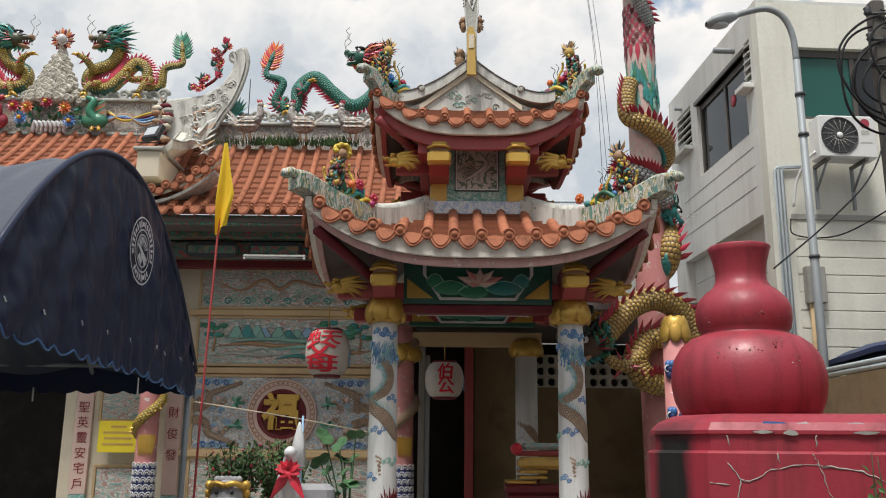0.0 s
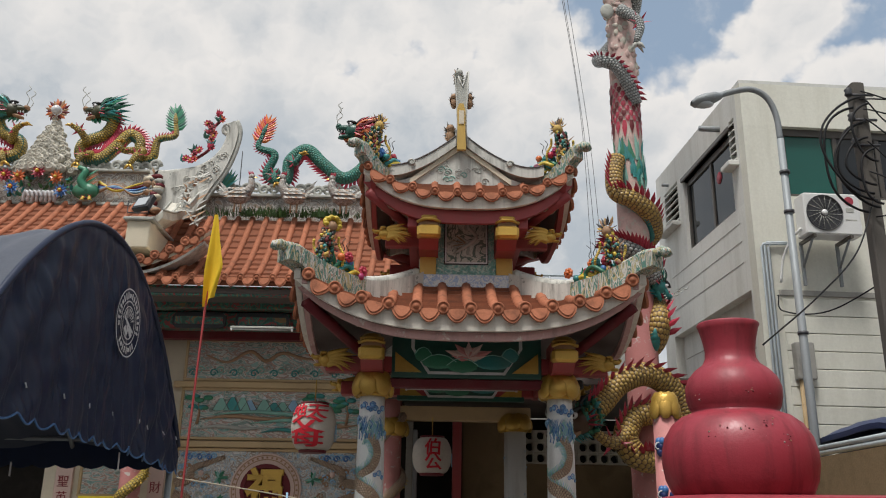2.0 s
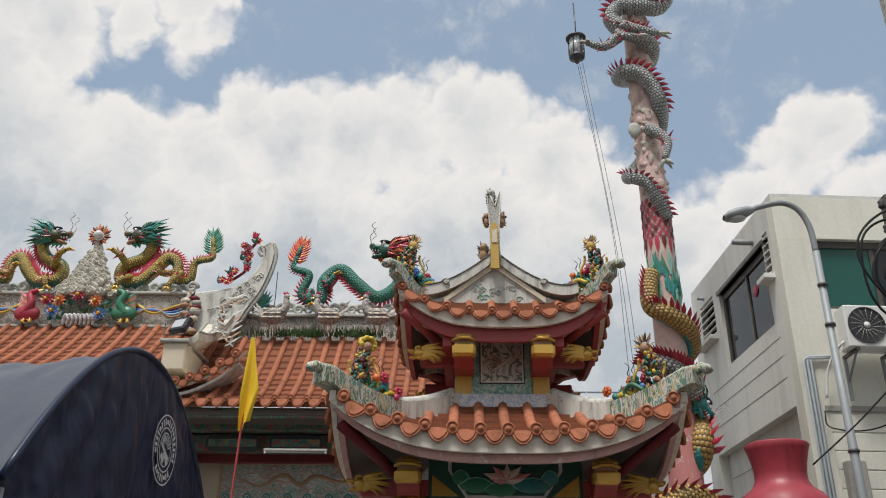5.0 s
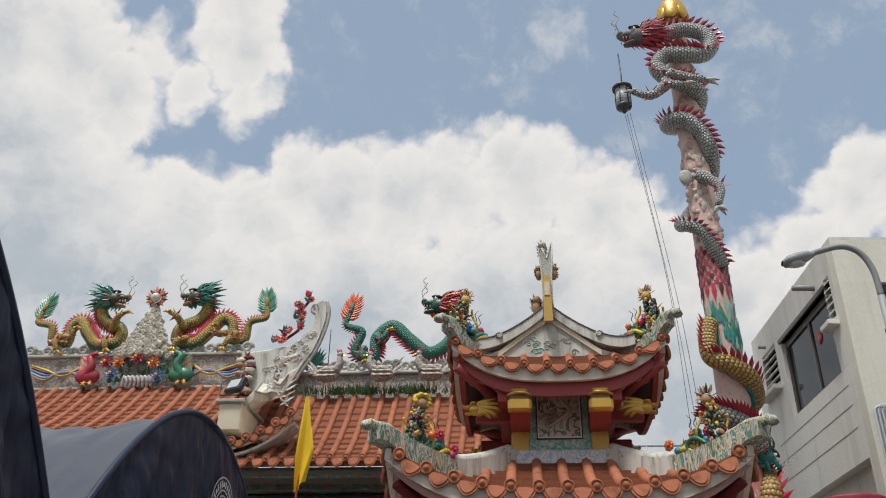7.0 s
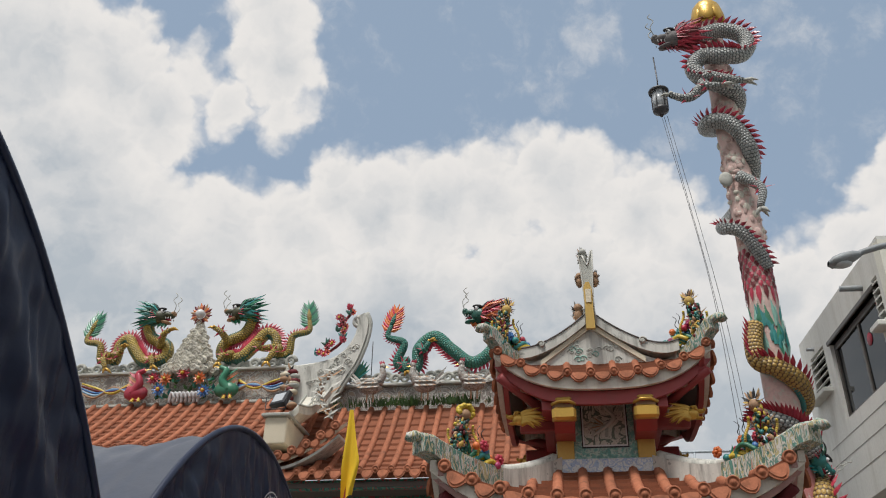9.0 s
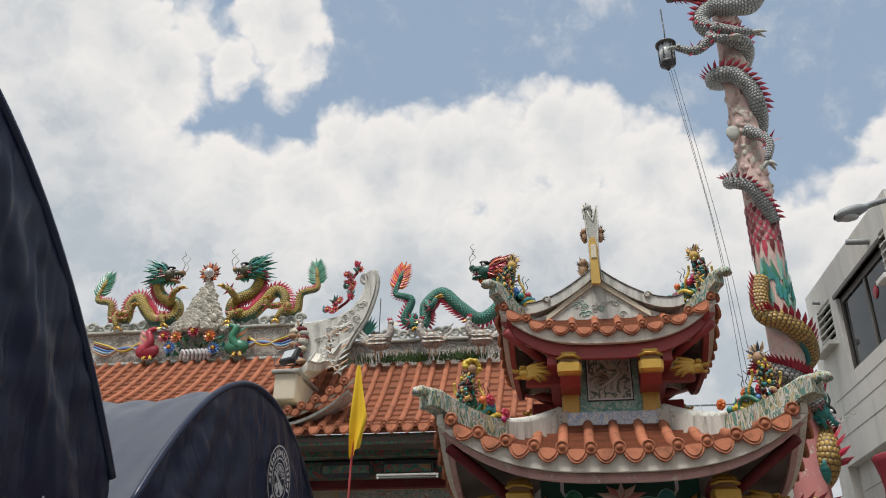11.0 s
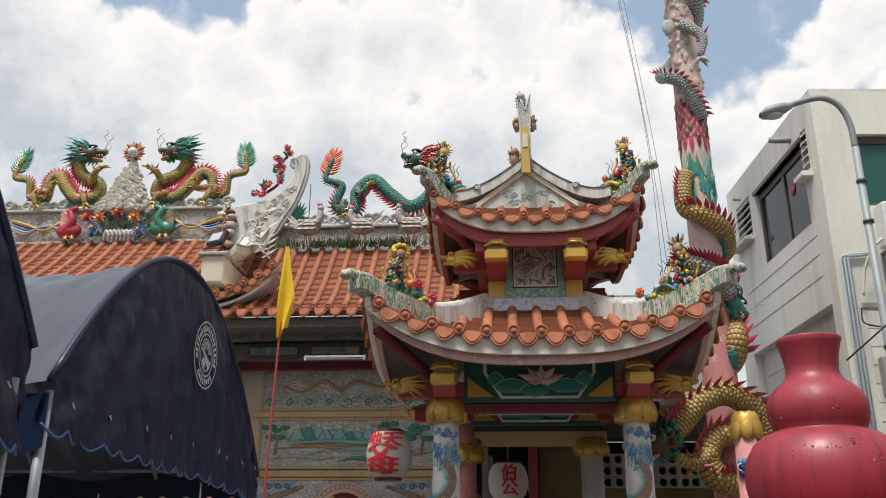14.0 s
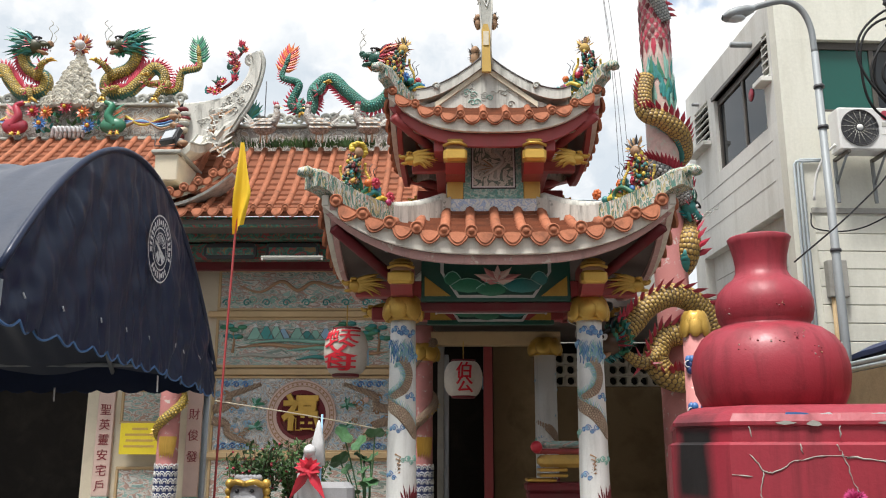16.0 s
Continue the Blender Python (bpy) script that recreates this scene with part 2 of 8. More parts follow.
PINKRED = surf("faded_red_fascia", (0.52, 0.32, 0.30), 0.7, dirty=0.4, streak=True, chip=(0.60, 0.52, 0.48), chips=0.58)
PINK = surf("pink_plaster", (0.50, 0.21, 0.20), 0.65, dirty=0.4, chip=(0.55, 0.50, 0.45), chips=0.60)
PALEPINK = surf("faded_pink_plaster", (0.56, 0.40, 0.36), 0.7, dirty=0.5, stain=4, chip=(0.50, 0.46, 0.40), chips=0.55, bump=0.6)
MAROON = surf("dark_red_wood", (0.14, 0.02, 0.025), 0.55, dirty=0.4)
FURNACE = surf("furnace_red_paint", (0.29, 0.026, 0.042), 0.50, dirty=0.85, stain=2.6, grain=40, dirt=(0.11, 0.010, 0.016), chip=(0.42, 0.33, 0.32), chips=0.715, streak=True)
SOOT = surf("black_soot", (0.02, 0.018, 0.018), 0.9, dirty=0.2)
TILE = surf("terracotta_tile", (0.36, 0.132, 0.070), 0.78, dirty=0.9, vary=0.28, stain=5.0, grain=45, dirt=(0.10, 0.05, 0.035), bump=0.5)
# Darker copy of the roll tile colour, with shade of the gaps put in.
TILED = surf("shaded_terracotta_pan_tile", (0.21, 0.072, 0.036), 0.8, dirty=0.7, vary=0.28, stain=4.5, dirt=(0.10, 0.055, 0.04))
GOLD = surf("gold_paint", (0.55, 0.34, 0.07), 0.40, metal=0.5, dirty=0.4, vary=0.15, dirt=(0.16, 0.09, 0.03))
YELLOW = surf("yellow_glaze", (0.62, 0.45, 0.05), 0.4, dirty=0.3)
OCHRE = surf("ochre_post_paint", (0.55, 0.36, 0.10), 0.6, dirty=0.35)
GREEN = surf("green_glaze", (0.035, 0.20, 0.11), 0.4, dirty=0.3, vary=0.3)
TEAL = surf("teal_glaze", (0.03, 0.23, 0.22), 0.4, dirty=0.3, vary=0.3)
TEALPALE = surf("pale_teal_paint", (0.24, 0.45, 0.38), 0.6, dirty=0.3)
BLUE = surf("blue_glaze", (0.05, 0.16, 0.40), 0.4, dirty=0.25, vary=0.25)
PALEBLUE = surf("pale_blue_paint", (0.25, 0.42, 0.58), 0.5, dirty=0.2)
NAVYPAINT = surf("navy_paint", (0.015, 0.03, 0.12), 0.45, dirty=0.2)
CRIMSON = surf("crimson_glaze", (0.42, 0.03, 0.06), 0.4, dirty=0.3, vary=0.3)
MAGENTA = surf("magenta_glaze", (0.36, 0.03, 0.12), 0.4, dirty=0.3, vary=0.3)
ORANGE = surf("orange_glaze", (0.60, 0.15, 0.04), 0.4, dirty=0.25, vary=0.25)
BLACKP = surf("black_paint", (0.015, 0.015, 0.017), 0.45, dirty=0.1)
BROWNP = surf("brown_scale_paint", (0.36, 0.22, 0.13), 0.55, dirty=0.2)
SMOKED = surf("smoked_grey_plaster", (0.15, 0.14, 0.14), 0.7, dirty=0.5)
DARKGREEN = surf("dark_green_glaze", (0.014, 0.085, 0.06), 0.4, dirty=0.3, vary=0.3)
SC_GOLD = scaly("gold_scales", (0.50, 0.34, 0.05), (0.34, 0.24, 0.05), (0.05, 0.05, 0.02), 0.060)
SC_GREEN = scaly("green_scales", (0.03, 0.24, 0.19), (0.04, 0.17, 0.10), (0.01, 0.06, 0.05), 0.060)
SC_WHITE = scaly("grey_white_scales", (0.38, 0.38, 0.36), (0.27, 0.29, 0.28), (0.04, 0.05, 0.05), 0.062)
SC_BROWN = scaly("painted_brown_scales", (0.45, 0.30, 0.20), (0.55, 0.42, 0.30), (0.10, 0.06, 0.05), 0.035)
SC_ORANGE = scaly("orange_gold_scales", (0.47, 0.30, 0.08), (0.36, 0.24, 0.06), (0.08, 0.04, 0.02), 0.075)
P_BLUE = painted("blue_cloud_relief", [(0.58, 0.56, 0.52), (0.30, 0.22, 0.18), (0.55, 0.54, 0.50), (0.24, 0.38, 0.50), (0.60, 0.58, 0.54), (0.34, 0.26, 0.22), (0.56, 0.55, 0.52), (0.28, 0.40, 0.44)], 6.5, 1.4, line=0.04)
P_LAND = painted("landscape_relief", [(0.16, 0.24, 0.20), (0.52, 0.50, 0.44), (0.24, 0.40, 0.36), (0.58, 0.50, 0.44), (0.40, 0.24, 0.19), (0.54, 0.54, 0.49), (0.20, 0.36, 0.33)], 3.6, 1.4, stretch=(0.7, 1, 1.9), line=0.045)
P_DARK = painted("dark_painted_beam", [(0.02, 0.10, 0.07), (0.04, 0.20, 0.14), (0.30, 0.05, 0.05), (0.03, 0.13, 0.10), (0.05, 0.22, 0.16), (0.28, 0.16, 0.06)], 4.5, 1.8, rough=0.6, chalk=0.02)
P_RIDGE = painted("ridge_relief", [(0.34, 0.33, 0.29), (0.44, 0.43, 0.38), (0.22, 0.18, 0.16), (0.48, 0.46, 0.41), (0.34, 0.24, 0.17), (0.40, 0.40, 0.36)], 4.0, 1.4)
P_BIRD = painted("speckled_plumage", [(0.20, 0.17, 0.15), (0.42, 0.40, 0.36), (0.30, 0.24, 0.20), (0.46, 0.44, 0.40), (0.14, 0.12, 0.11)], 17, 0.6)
P_COL = surf("white_column_paint", (0.66, 0.66, 0.64), 0.5, dirty=0.35, streak=True, stain=3.0)
P_FLAME = painted("hip_ridge_paint", [(0.50, 0.48, 0.42), (0.03, 0.13, 0.09), (0.42, 0.36, 0.16), (0.54, 0.52, 0.46), (0.05, 0.20, 0.15), (0.52, 0.50, 0.44), (0.36, 0.20, 0.13)], 6.5, 0.8, stretch=(2.6, 2.6, 0.6), line=0.03)
P_PANEL = painted("phoenix_relief", [(0.30, 0.32, 0.27), (0.52, 0.50, 0.43), (0.55, 0.53, 0.46), (0.08, 0.13, 0.10), (0.52, 0.50, 0.43), (0.50, 0.47, 0.40)], 5.0, 1.4)
P_TEALF = painted("teal_scroll_border", [(0.10, 0.30, 0.26), (0.16, 0.40, 0.34), (0.40, 0.52, 0.46), (0.14, 0.36, 0.31)], 13, 1.2)
P_BASE = painted("white_scroll_board", [(0.64, 0.65, 0.63), (0.66, 0.67, 0.66), (0.35, 0.45, 0.62), (0.62, 0.64, 0.66), (0.64, 0.65, 0.63)], 9, 1.4, line=0.02, outline=(0.12, 0.16, 0.28))
CONCRETE = surf("weathered_concrete", (0.34, 0.33, 0.30), 0.85, dirty=0.5, grain=30)
BROWNWALL = surf("rough_brown_render", (0.24, 0.17, 0.095), 0.95, dirty=0.6, grain=70, stain=1.6, vary=0.35, bump=0.9, dirt=(0.09, 0.06, 0.035))
BLOCKS = surf("breeze_block_plaster", (0.50, 0.46, 0.38), 0.8, dirty=0.45)
BUILD = surf("white_building_paint", (0.64, 0.64, 0.60), 0.7, dirty=0.40, streak=True, stain=1.2, grain=25, dirt=(0.30, 0.28, 0.22))
BUILDC = surf("cream_building_paint", (0.66, 0.65, 0.57), 0.7, dirty=0.28, streak=True, stain=1.0, grain=25, dirt=(0.36, 0.34, 0.26))
FRAME_M = surf("dark_window_frame", (0.07, 0.06, 0.05), 0.4, dirty=0.2)
STEEL = surf("galvanised_steel", (0.27, 0.29, 0.30), 0.6, metal=0.25, dirty=0.4, streak=True, dirt=(0.20, 0.16, 0.12))
PVC = surf("grey_plastic_pipe", (0.42, 0.47, 0.50), 0.5, dirty=0.35, streak=True)
ACWHITE = surf("white_metal_casing", (0.68, 0.68, 0.66), 0.4, dirty=0.2)
DARKGREY = surf("dark_grey_plastic", (0.05, 0.05, 0.055), 0.5, dirty=0.2)
WOODPOLE = surf("weathered_pole", (0.11, 0.10, 0.09), 0.9, dirty=0.5, streak=True, bump=0.8)
CABLE = surf("black_cable", (0.012, 0.012, 0.013), 0.6, dirty=0.1, bump=0)
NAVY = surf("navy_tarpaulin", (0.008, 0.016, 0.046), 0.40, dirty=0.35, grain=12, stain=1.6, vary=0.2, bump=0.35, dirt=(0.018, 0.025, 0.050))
NAVY.node_tree.nodes["Principled BSDF"].inputs["Sheen Weight"].default_value = 0.03
NAVY.node_tree.nodes["Principled BSDF"].inputs["Specular IOR Level"].default_value = 0.36
# Lighter copy of the navy: sky sheen on roof sheets put into the colour.
NAVYTOP = surf("sky_sheen_tarpaulin", (0.050, 0.058, 0.080), 0.42, dirty=0.4, grain=12, stain=1.4, vary=0.15, bump=0.3, dirt=(0.085, 0.092, 0.11))
NAVYTRIM = surf("blue_piping", (0.05, 0.14, 0.32), 0.5, dirty=0.2)
INKWHITE = surf("white_print", (0.62, 0.63, 0.64), 0.6, dirty=0.2)
FLAGY = surf("yellow_cloth", (0.72, 0.47, 0.03), 0.8, dirty=0.12, vary=0.08, grain=120)
SIGNY = surf("yellow_sign_board", (0.75, 0.60, 0.03), 0.5, dirty=0.1)
REDPOLE = surf("red_bamboo_pole", (0.38, 0.05, 0.05), 0.5, dirty=0.2)
PAPER = surf("lantern_paper", (0.44, 0.40, 0.35), 0.7, dirty=0.7, grain=30, stain=6, dirt=(0.35, 0.32, 0.28))
INKRED = surf("red_ink", (0.55, 0.02, 0.035), 0.6, dirty=0.1)
SCROLL = surf("pink_scroll_panel", (0.60, 0.44, 0.38), 0.6, dirty=0.2)
INKBROWN = surf("dark_red_ink", (0.22, 0.03, 0.04), 0.6, dirty=0.1)
GRAVEL = surf("paving", (0.25, 0.24, 0.225), 0.85, dirty=0.5, grain=20, stain=0.8)
LEAF = surf("leaf_green", (0.045, 0.105, 0.025), 0.5, dirty=0.2, vary=0.45)
LEAFL = surf("lotus_leaf", (0.06, 0.15, 0.06), 0.5, dirty=0.2, vary=0.3)
STEM = surf("plant_stem", (0.07, 0.05, 0.03), 0.8)
GRASS = surf("roof_weed", (0.06, 0.12, 0.03), 0.7, vary=0.4)
PINKFLOWER = surf("pink_flower", (0.55, 0.05, 0.20), 0.6, vary=0.25)
STONEGREY = surf("grey_stone_figure", (0.30, 0.30, 0.31), 0.7, dirty=0.35)
PORCELAIN = surf("white_porcelain", (0.62, 0.62, 0.62), 0.3, dirty=0.2)
# Near-black colour stands in for the shade of unlit rooms and recesses.
DARKIN = surf("interior_shade_black", (0.02, 0.017, 0.015), 0.9, dirty=0.2)
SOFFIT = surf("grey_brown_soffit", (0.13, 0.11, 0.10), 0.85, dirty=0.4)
TARP = surf("dark_blue_tarp", (0.02, 0.035, 0.10), 0.5, dirty=0.3)
RIBBON = surf("red_satin_ribbon", (0.50, 0.02, 0.04), 0.4, dirty=0.1)


def glassy(name, col, rough=0.06):
    m, t, b = nodes_of(name)
    b.inputs["Base Color"].default_value = (*col, 1)
    b.inputs["Roughness"].default_value = rough
    b.inputs["Specular IOR Level"].default_value = 0.4
    wob = t_noise(t, 3.0, 2)
    t_bump(t, b, wob, 0.04, 0.02)
    MATS[name] = m
    return m


PANE = glassy("dark_window_glass", (0.010, 0.014, 0.018))
PANEGREEN = glassy("green_curtained_glass", (0.010, 0.085, 0.068), 0.15)
LENS = glassy("lamp_lens", (0.45, 0.47, 0.48), 0.15)
TUBE = surf("fluorescent_tube", (0.42, 0.42, 0.40), 0.4, dirty=0.3)


def led(name, col, power):
    m, t, b = nodes_of(name)
    b.inputs["Base Color"].default_value = (*col, 1)
    b.inputs["Emission Color"].default_value = (*col, 1)
    b.inputs["Emission Strength"].default_value = power
    return m


REDLED = led("red_led", (1.0, 0.02, 0.02), 6.0)


# ---- mesh tools ----
class Geo:
    """Vertices, faces, a material and uv for each face."""

    def __init__(self):
        self.v, self.f, self.m, self.uv, self.mats, self.sm = [], [], [], [], [], []

    def mi(self, mat):
        if mat not in self.mats:
            self.mats.append(mat)
        return self.mats.index(mat)

    def add(self, verts, faces, mat, smooth=True, uvs=None):
        o, k = len(self.v), self.mi(mat)
        self.v.extend(tuple(p) for p in verts)
        for i, f in enumerate(faces):
            self.f.append(tuple(o + j for j in f))
            self.m.append(k)
            self.sm.append(smooth)
            self.uv.append(uvs[i] if uvs else None)
        return self

    def box(self, lo, hi, mat, bevel=0.0, turn=None):
        (x0, y0, z0), (x1, y1, z1) = lo, hi
        if bevel <= 0:
            vs = [(x, y, z) for z in (z0, z1) for x, y in ((x0, y0), (x1, y0), (x1, y1), (x0, y1))]
            fs = [(3, 2, 1, 0), (4, 5, 6, 7), (0, 1, 5, 4), (1, 2, 6, 5), (2, 3, 7, 6), (3, 0, 4, 7)]
        else:
            c = bevel
            ring = lambda e, z: [(x0 + e + c, y0 + e, z), (x1 - e - c, y0 + e, z), (x1 - e, y0 + e + c, z), (x1 - e, y1 - e - c, z), (x1 - e - c, y1 - e, z), (x0 + e + c, y1 - e, z), (x0 + e, y1 - e - c, z), (x0 + e, y0 + e + c, z)]
            vs = ring(c, z0) + ring(0, z0 + c) + ring(0, z1 - c) + ring(c, z1)
            fs = [tuple(range(7, -1, -1)), tuple(range(24, 32))]
            for r in range(3):
                for i in range(8):
                    j = (i + 1) % 8
                    fs.append((r * 8 + i, r * 8 + j, r * 8 + 8 + j, r * 8 + 8 + i))
        if turn:
            vs = [turn @ Vector(p) for p in vs]
        return self.add(vs, fs, mat, False)

    def tube(self, path, radii, mat, seg=8, flat=1.0, cap=True, up=None):
        """A tube along path; flat squeezes it along its second axis; uv in metres of girth and length."""
        pts = [Vector(p) for p in path]
        n = len(pts)
        if isinstance(radii, (int, float)):
            radii = [radii] * n
        side = None
        vs, fs, uvs, run = [], [], [], 0.0
        runs = []
        for i, p in enumerate(pts):
            d = (pts[min(i + 1, n - 1)] - pts[max(i - 1, 0)])
            d = d.normalized() if d.length > 1e-9 else Vector((0, 0, 1))
            if up is not None:
                side = Vector(up(p) if callable(up) else up).cross(d)
                if side.length < 1e-4:
                    side = Vector((1, 0, 0)).cross(d)
            elif side is None:
                side = d.orthogonal()
            else:
                side = side - d * side.dot(d)
            side.normalize()
            other = d.cross(side)
            if i:
                run += (p - pts[i - 1]).length
            runs.append(run)
            for k in range(seg):
                a = math.tau * k / seg
                vs.append(p + radii[i] * (math.cos(a) * side + flat * math.sin(a) * other))
        big = max(radii)
        for i in range(n - 1):
            for k in range(seg):
                j = (k + 1) % seg
                fs.append((i * seg + k, i * seg + j, (i + 1) * seg + j, (i + 1) * seg + k))
                u0, u1 = math.tau * big * k / seg, math.tau * big * (k + 1) / seg
                uvs.append(((u0, runs[i]), (u1, runs[i]), (u1, runs[i + 1]), (u0, runs[i + 1])))
        if cap:
            fs += [tuple(range(seg - 1, -1, -1)), tuple((n - 1) * seg + k for k in range(seg))]
            uvs += [None, None]
        return self.add(vs, fs, mat, True, uvs)

    def ball(self, c, r, mat, seg=10, rings=6, turn=None):
        r = (r, r, r) if isinstance(r, (int, float)) else r
        vs, fs = [], []
        for i in range(rings + 1):
            a = math.pi * i / rings
            for k in range(seg):
                b = math.tau * k / seg
                p = Vector((r[0] * math.sin(a) * math.cos(b), r[1] * math.sin(a) * math.sin(b), -r[2] * math.cos(a)))
                vs.append(Vector(c) + (turn @ p if turn else p))
        for i in range(rings):
            for k in range(seg):
                j = (k + 1) % seg
                fs.append((i * seg + k, i * seg + j, (i + 1) * seg + j, (i + 1) * seg + k))
        return self.add(vs, fs, mat)

    def lathe(self, prof, mat, c=(0, 0, 0), seg=20, lobes=0, deep=0.0, smooth=True):
        vs, fs = [], []
        for r, z in prof:
            for k in range(seg):
                a = math.tau * k / seg
                q = r * (1 + deep * abs(math.sin(lobes * a / 2)) if lobes else 1)
                vs.append((c[0] + q * math.cos(a), c[1] + q * math.sin(a), c[2] + z))
        for i in range(len(prof) - 1):
            for k in range(seg):
                j = (k + 1) % seg
                fs.append((i * seg + k, i * seg + j, (i + 1) * seg + j, (i + 1) * seg + k))
        fs += [tuple(range(seg - 1, -1, -1)), tuple((len(prof) - 1) * seg + k for k in range(seg))]
        return self.add(vs, fs, mat, smooth)

    def spike(self, base, tip, wide, mat, thin=0.35, bend=(0, 0, 0), side=None):
        """A flame-shaped blade from base to tip."""
        base, tip, bend = Vector(base), Vector(tip), Vector(bend)
        d = (tip - base).normalized()
        s = Vector(side) if side else d.orthogonal()
        s = (s - d * s.dot(d))
        s = s.normalized() if s.length > 1e-4 else d.orthogonal().normalized()
        o = d.cross(s)
        vs = []
        for f, w in ((0, 0.7), (0.4, 1.0)):
            p = base.lerp(tip, f) + bend * f * (1 - f) * 2
            vs += [p + s * wide * w, p + o * wide * w * thin, p - s * wide * w, p - o * wide * w * thin]
        vs.append(tip)
        fs = [(3, 2, 1, 0)] + [(i, (i + 1) % 4, 4 + (i + 1) % 4, 4 + i) for i in range(4)] + [(4 + i, 4 + (i + 1) % 4, 8) for i in range(4)]
        return self.add(vs, fs, mat, False)

    def prism(self, outline, d0, d1, mat, axis="y", smooth=False):
        """A flat outline in two axes pushed out along the third."""
        def at(a, b, d):
            return {"y": (a, d, b), "x": (d, a, b), "z": (a, b, d)}[axis]
        n = len(outline)
        vs = [at(a, b, d0) for a, b in outline] + [at(a, b, d1) for a, b in outline]
        fs = [tuple(range(n)), tuple(range(2 * n - 1, n - 1, -1))] + [(i, n + i, n + (i + 1) % n, (i + 1) % n) for i in range(n)]
        return self.add(vs, fs, mat, smooth)

    def sheet(self, fn, nu, nv, mat, smooth=True, thick=0.0):
        """fn(u, v) for u and v in 0..1; thick is given to the underside along z."""
        vs = [Vector(fn(i / nu, j / nv)) for j in range(nv + 1) for i in range(nu + 1)]
        fs = [(j * (nu + 1) + i, j * (nu + 1) + i + 1, (j + 1) * (nu + 1) + i + 1, (j + 1) * (nu + 1) + i) for j in range(nv) for i in range(nu)]
        self.add(vs, fs, mat, smooth)
        if thick:
            self.add([p - Vector((0, 0, thick)) for p in vs], [tuple(reversed(f)) for f in fs], mat, smooth)
            edge = [i for i in range(nu + 1)] + [j * (nu + 1) + nu for j in range(1, nv + 1)] + [nv * (nu + 1) + i for i in range(nu - 1, -1, -1)] + [j * (nu + 1) for j in range(nv - 1, 0, -1)]
            ev = [vs[i] for i in edge] + [vs[i] - Vector((0, 0, thick)) for i in edge]
            n = len(edge)
            self.add(ev, [(i, n + i, n + (i + 1) % n, (i + 1) % n) for i in range(n)], mat, False)
        return self

    def scroll(self, c, r, mat, turns=1.6, wire=0.3, plane="xz", flip=1, seg=6):
        """A cloud curl: a spiral bead."""
        path = []
        n = int(14 * turns)
        for i in range(n + 1):
            a = math.tau * turns * i / n
            q = r * (1 - 0.82 * i / n)
            u, w = q * math.cos(a) * flip, q * math.sin(a)
            path.append((c[0] + u, c[1], c[2] + w) if plane == "xz" else (c[0], c[1] + u, c[2] + w))
        return self.tube(path, [r * wire * (1 - 0.4 * i / n) for i in range(n + 1)], mat, seg)

    def mesh(self, name):
        me = bpy.data.meshes.new(name)
        me.from_pydata([tuple(p) for p in self.v], [], self.f)
        for mt in self.mats:
            me.materials.append(mt)
        me.polygons.foreach_set("material_index", self.m)
        me.polygons.foreach_set("use_smooth", self.sm)
        if any(self.uv):
            lay = me.uv_layers.new(name="UVMap")
            flat = []
            for f, u in zip(self.f, self.uv):
                for i in range(len(f)):
                    flat.extend(u[i] if u else (0.0, 0.0))
            lay.data.foreach_set("uv", flat)
        me.update()
        return me


def part(name, geo, parent=None, label="", m=None):
    ob = new(name, geo.mesh(name) if isinstance(geo, Geo) else geo)
    if parent:
        ob.parent = parent
    if m:
        ob.matrix_basis = m
    if label:
        ob["label"] = label
    return ob


def thing(name, label, category, geo=None, kind="", group="", at=(0, 0, 0)):
    ob = new(name, geo.mesh(name) if geo else None)
    if not geo:
        ob.location = at
    return tagged(ob, label, category, group, kind)


def smooth(pts, n):
    """A Catmull-Rom curve through pts, n steps from each to the next."""
    p = [Vector(q) for q in pts]
    p = [p[0] * 2 - p[1]] + p + [p[-1] * 2 - p[-2]]
    out = []
    for i in range(1, len(p) - 2):
        for k in range(n):
            t = k / n
            a, b, c, d = p[i - 1:i + 3]
            out.append(0.5 * (2 * b + (c - a) * t + (2 * a - 5 * b + 4 * c - d) * t * t + (3 * b - a - 3 * c + d) * t ** 3))
    return out + [p[-2]]


def letters(name, text, size, mat, m, parent, deep=0.004, label="", spacing=1.0, bold=0.0):
    cu = bpy.data.curves.new(name, "FONT")
    cu.offset = bold
    cu.bevel_depth = deep * 0.5 if deep > 0.02 else 0.0
    cu.body, cu.size, cu.extrude, cu.align_x, cu.align_y, cu.space_line = text, size, deep, "CENTER", "CENTER", spacing
    tmp = bpy.data.objects.new(name, cu)
    scene.collection.objects.link(tmp)
    me = bpy.data.meshes.new_from_object(tmp.evaluated_get(bpy.context.evaluated_depsgraph_get()))
    bpy.data.objects.remove(tmp)
    me.materials.clear()
    me.materials.append(mat)
    ob = new(name, me)
    ob.parent = parent
    ob.matrix_basis = m
    if label:
        ob["label"] = label
    return ob
# ---- ground ----
g = Geo()
g.sheet(lambda u, v: ((u - 0.5) * 1200, (v - 0.5) * 1200, 0.0), 2, 2, GRAVEL, False)
thing("ground", "grey concrete forecourt paving stained with dirt", "ground", g, "structure")


# Added walls: they block low sky light so facade and canopies stay dark.
thing("wall_rear", "plain grey wall added behind the forecourt to block low sky light", "wall", Geo().box((-16, -7.3, 0), (16, -7.0, 7.5), CONCRETE), "structure")
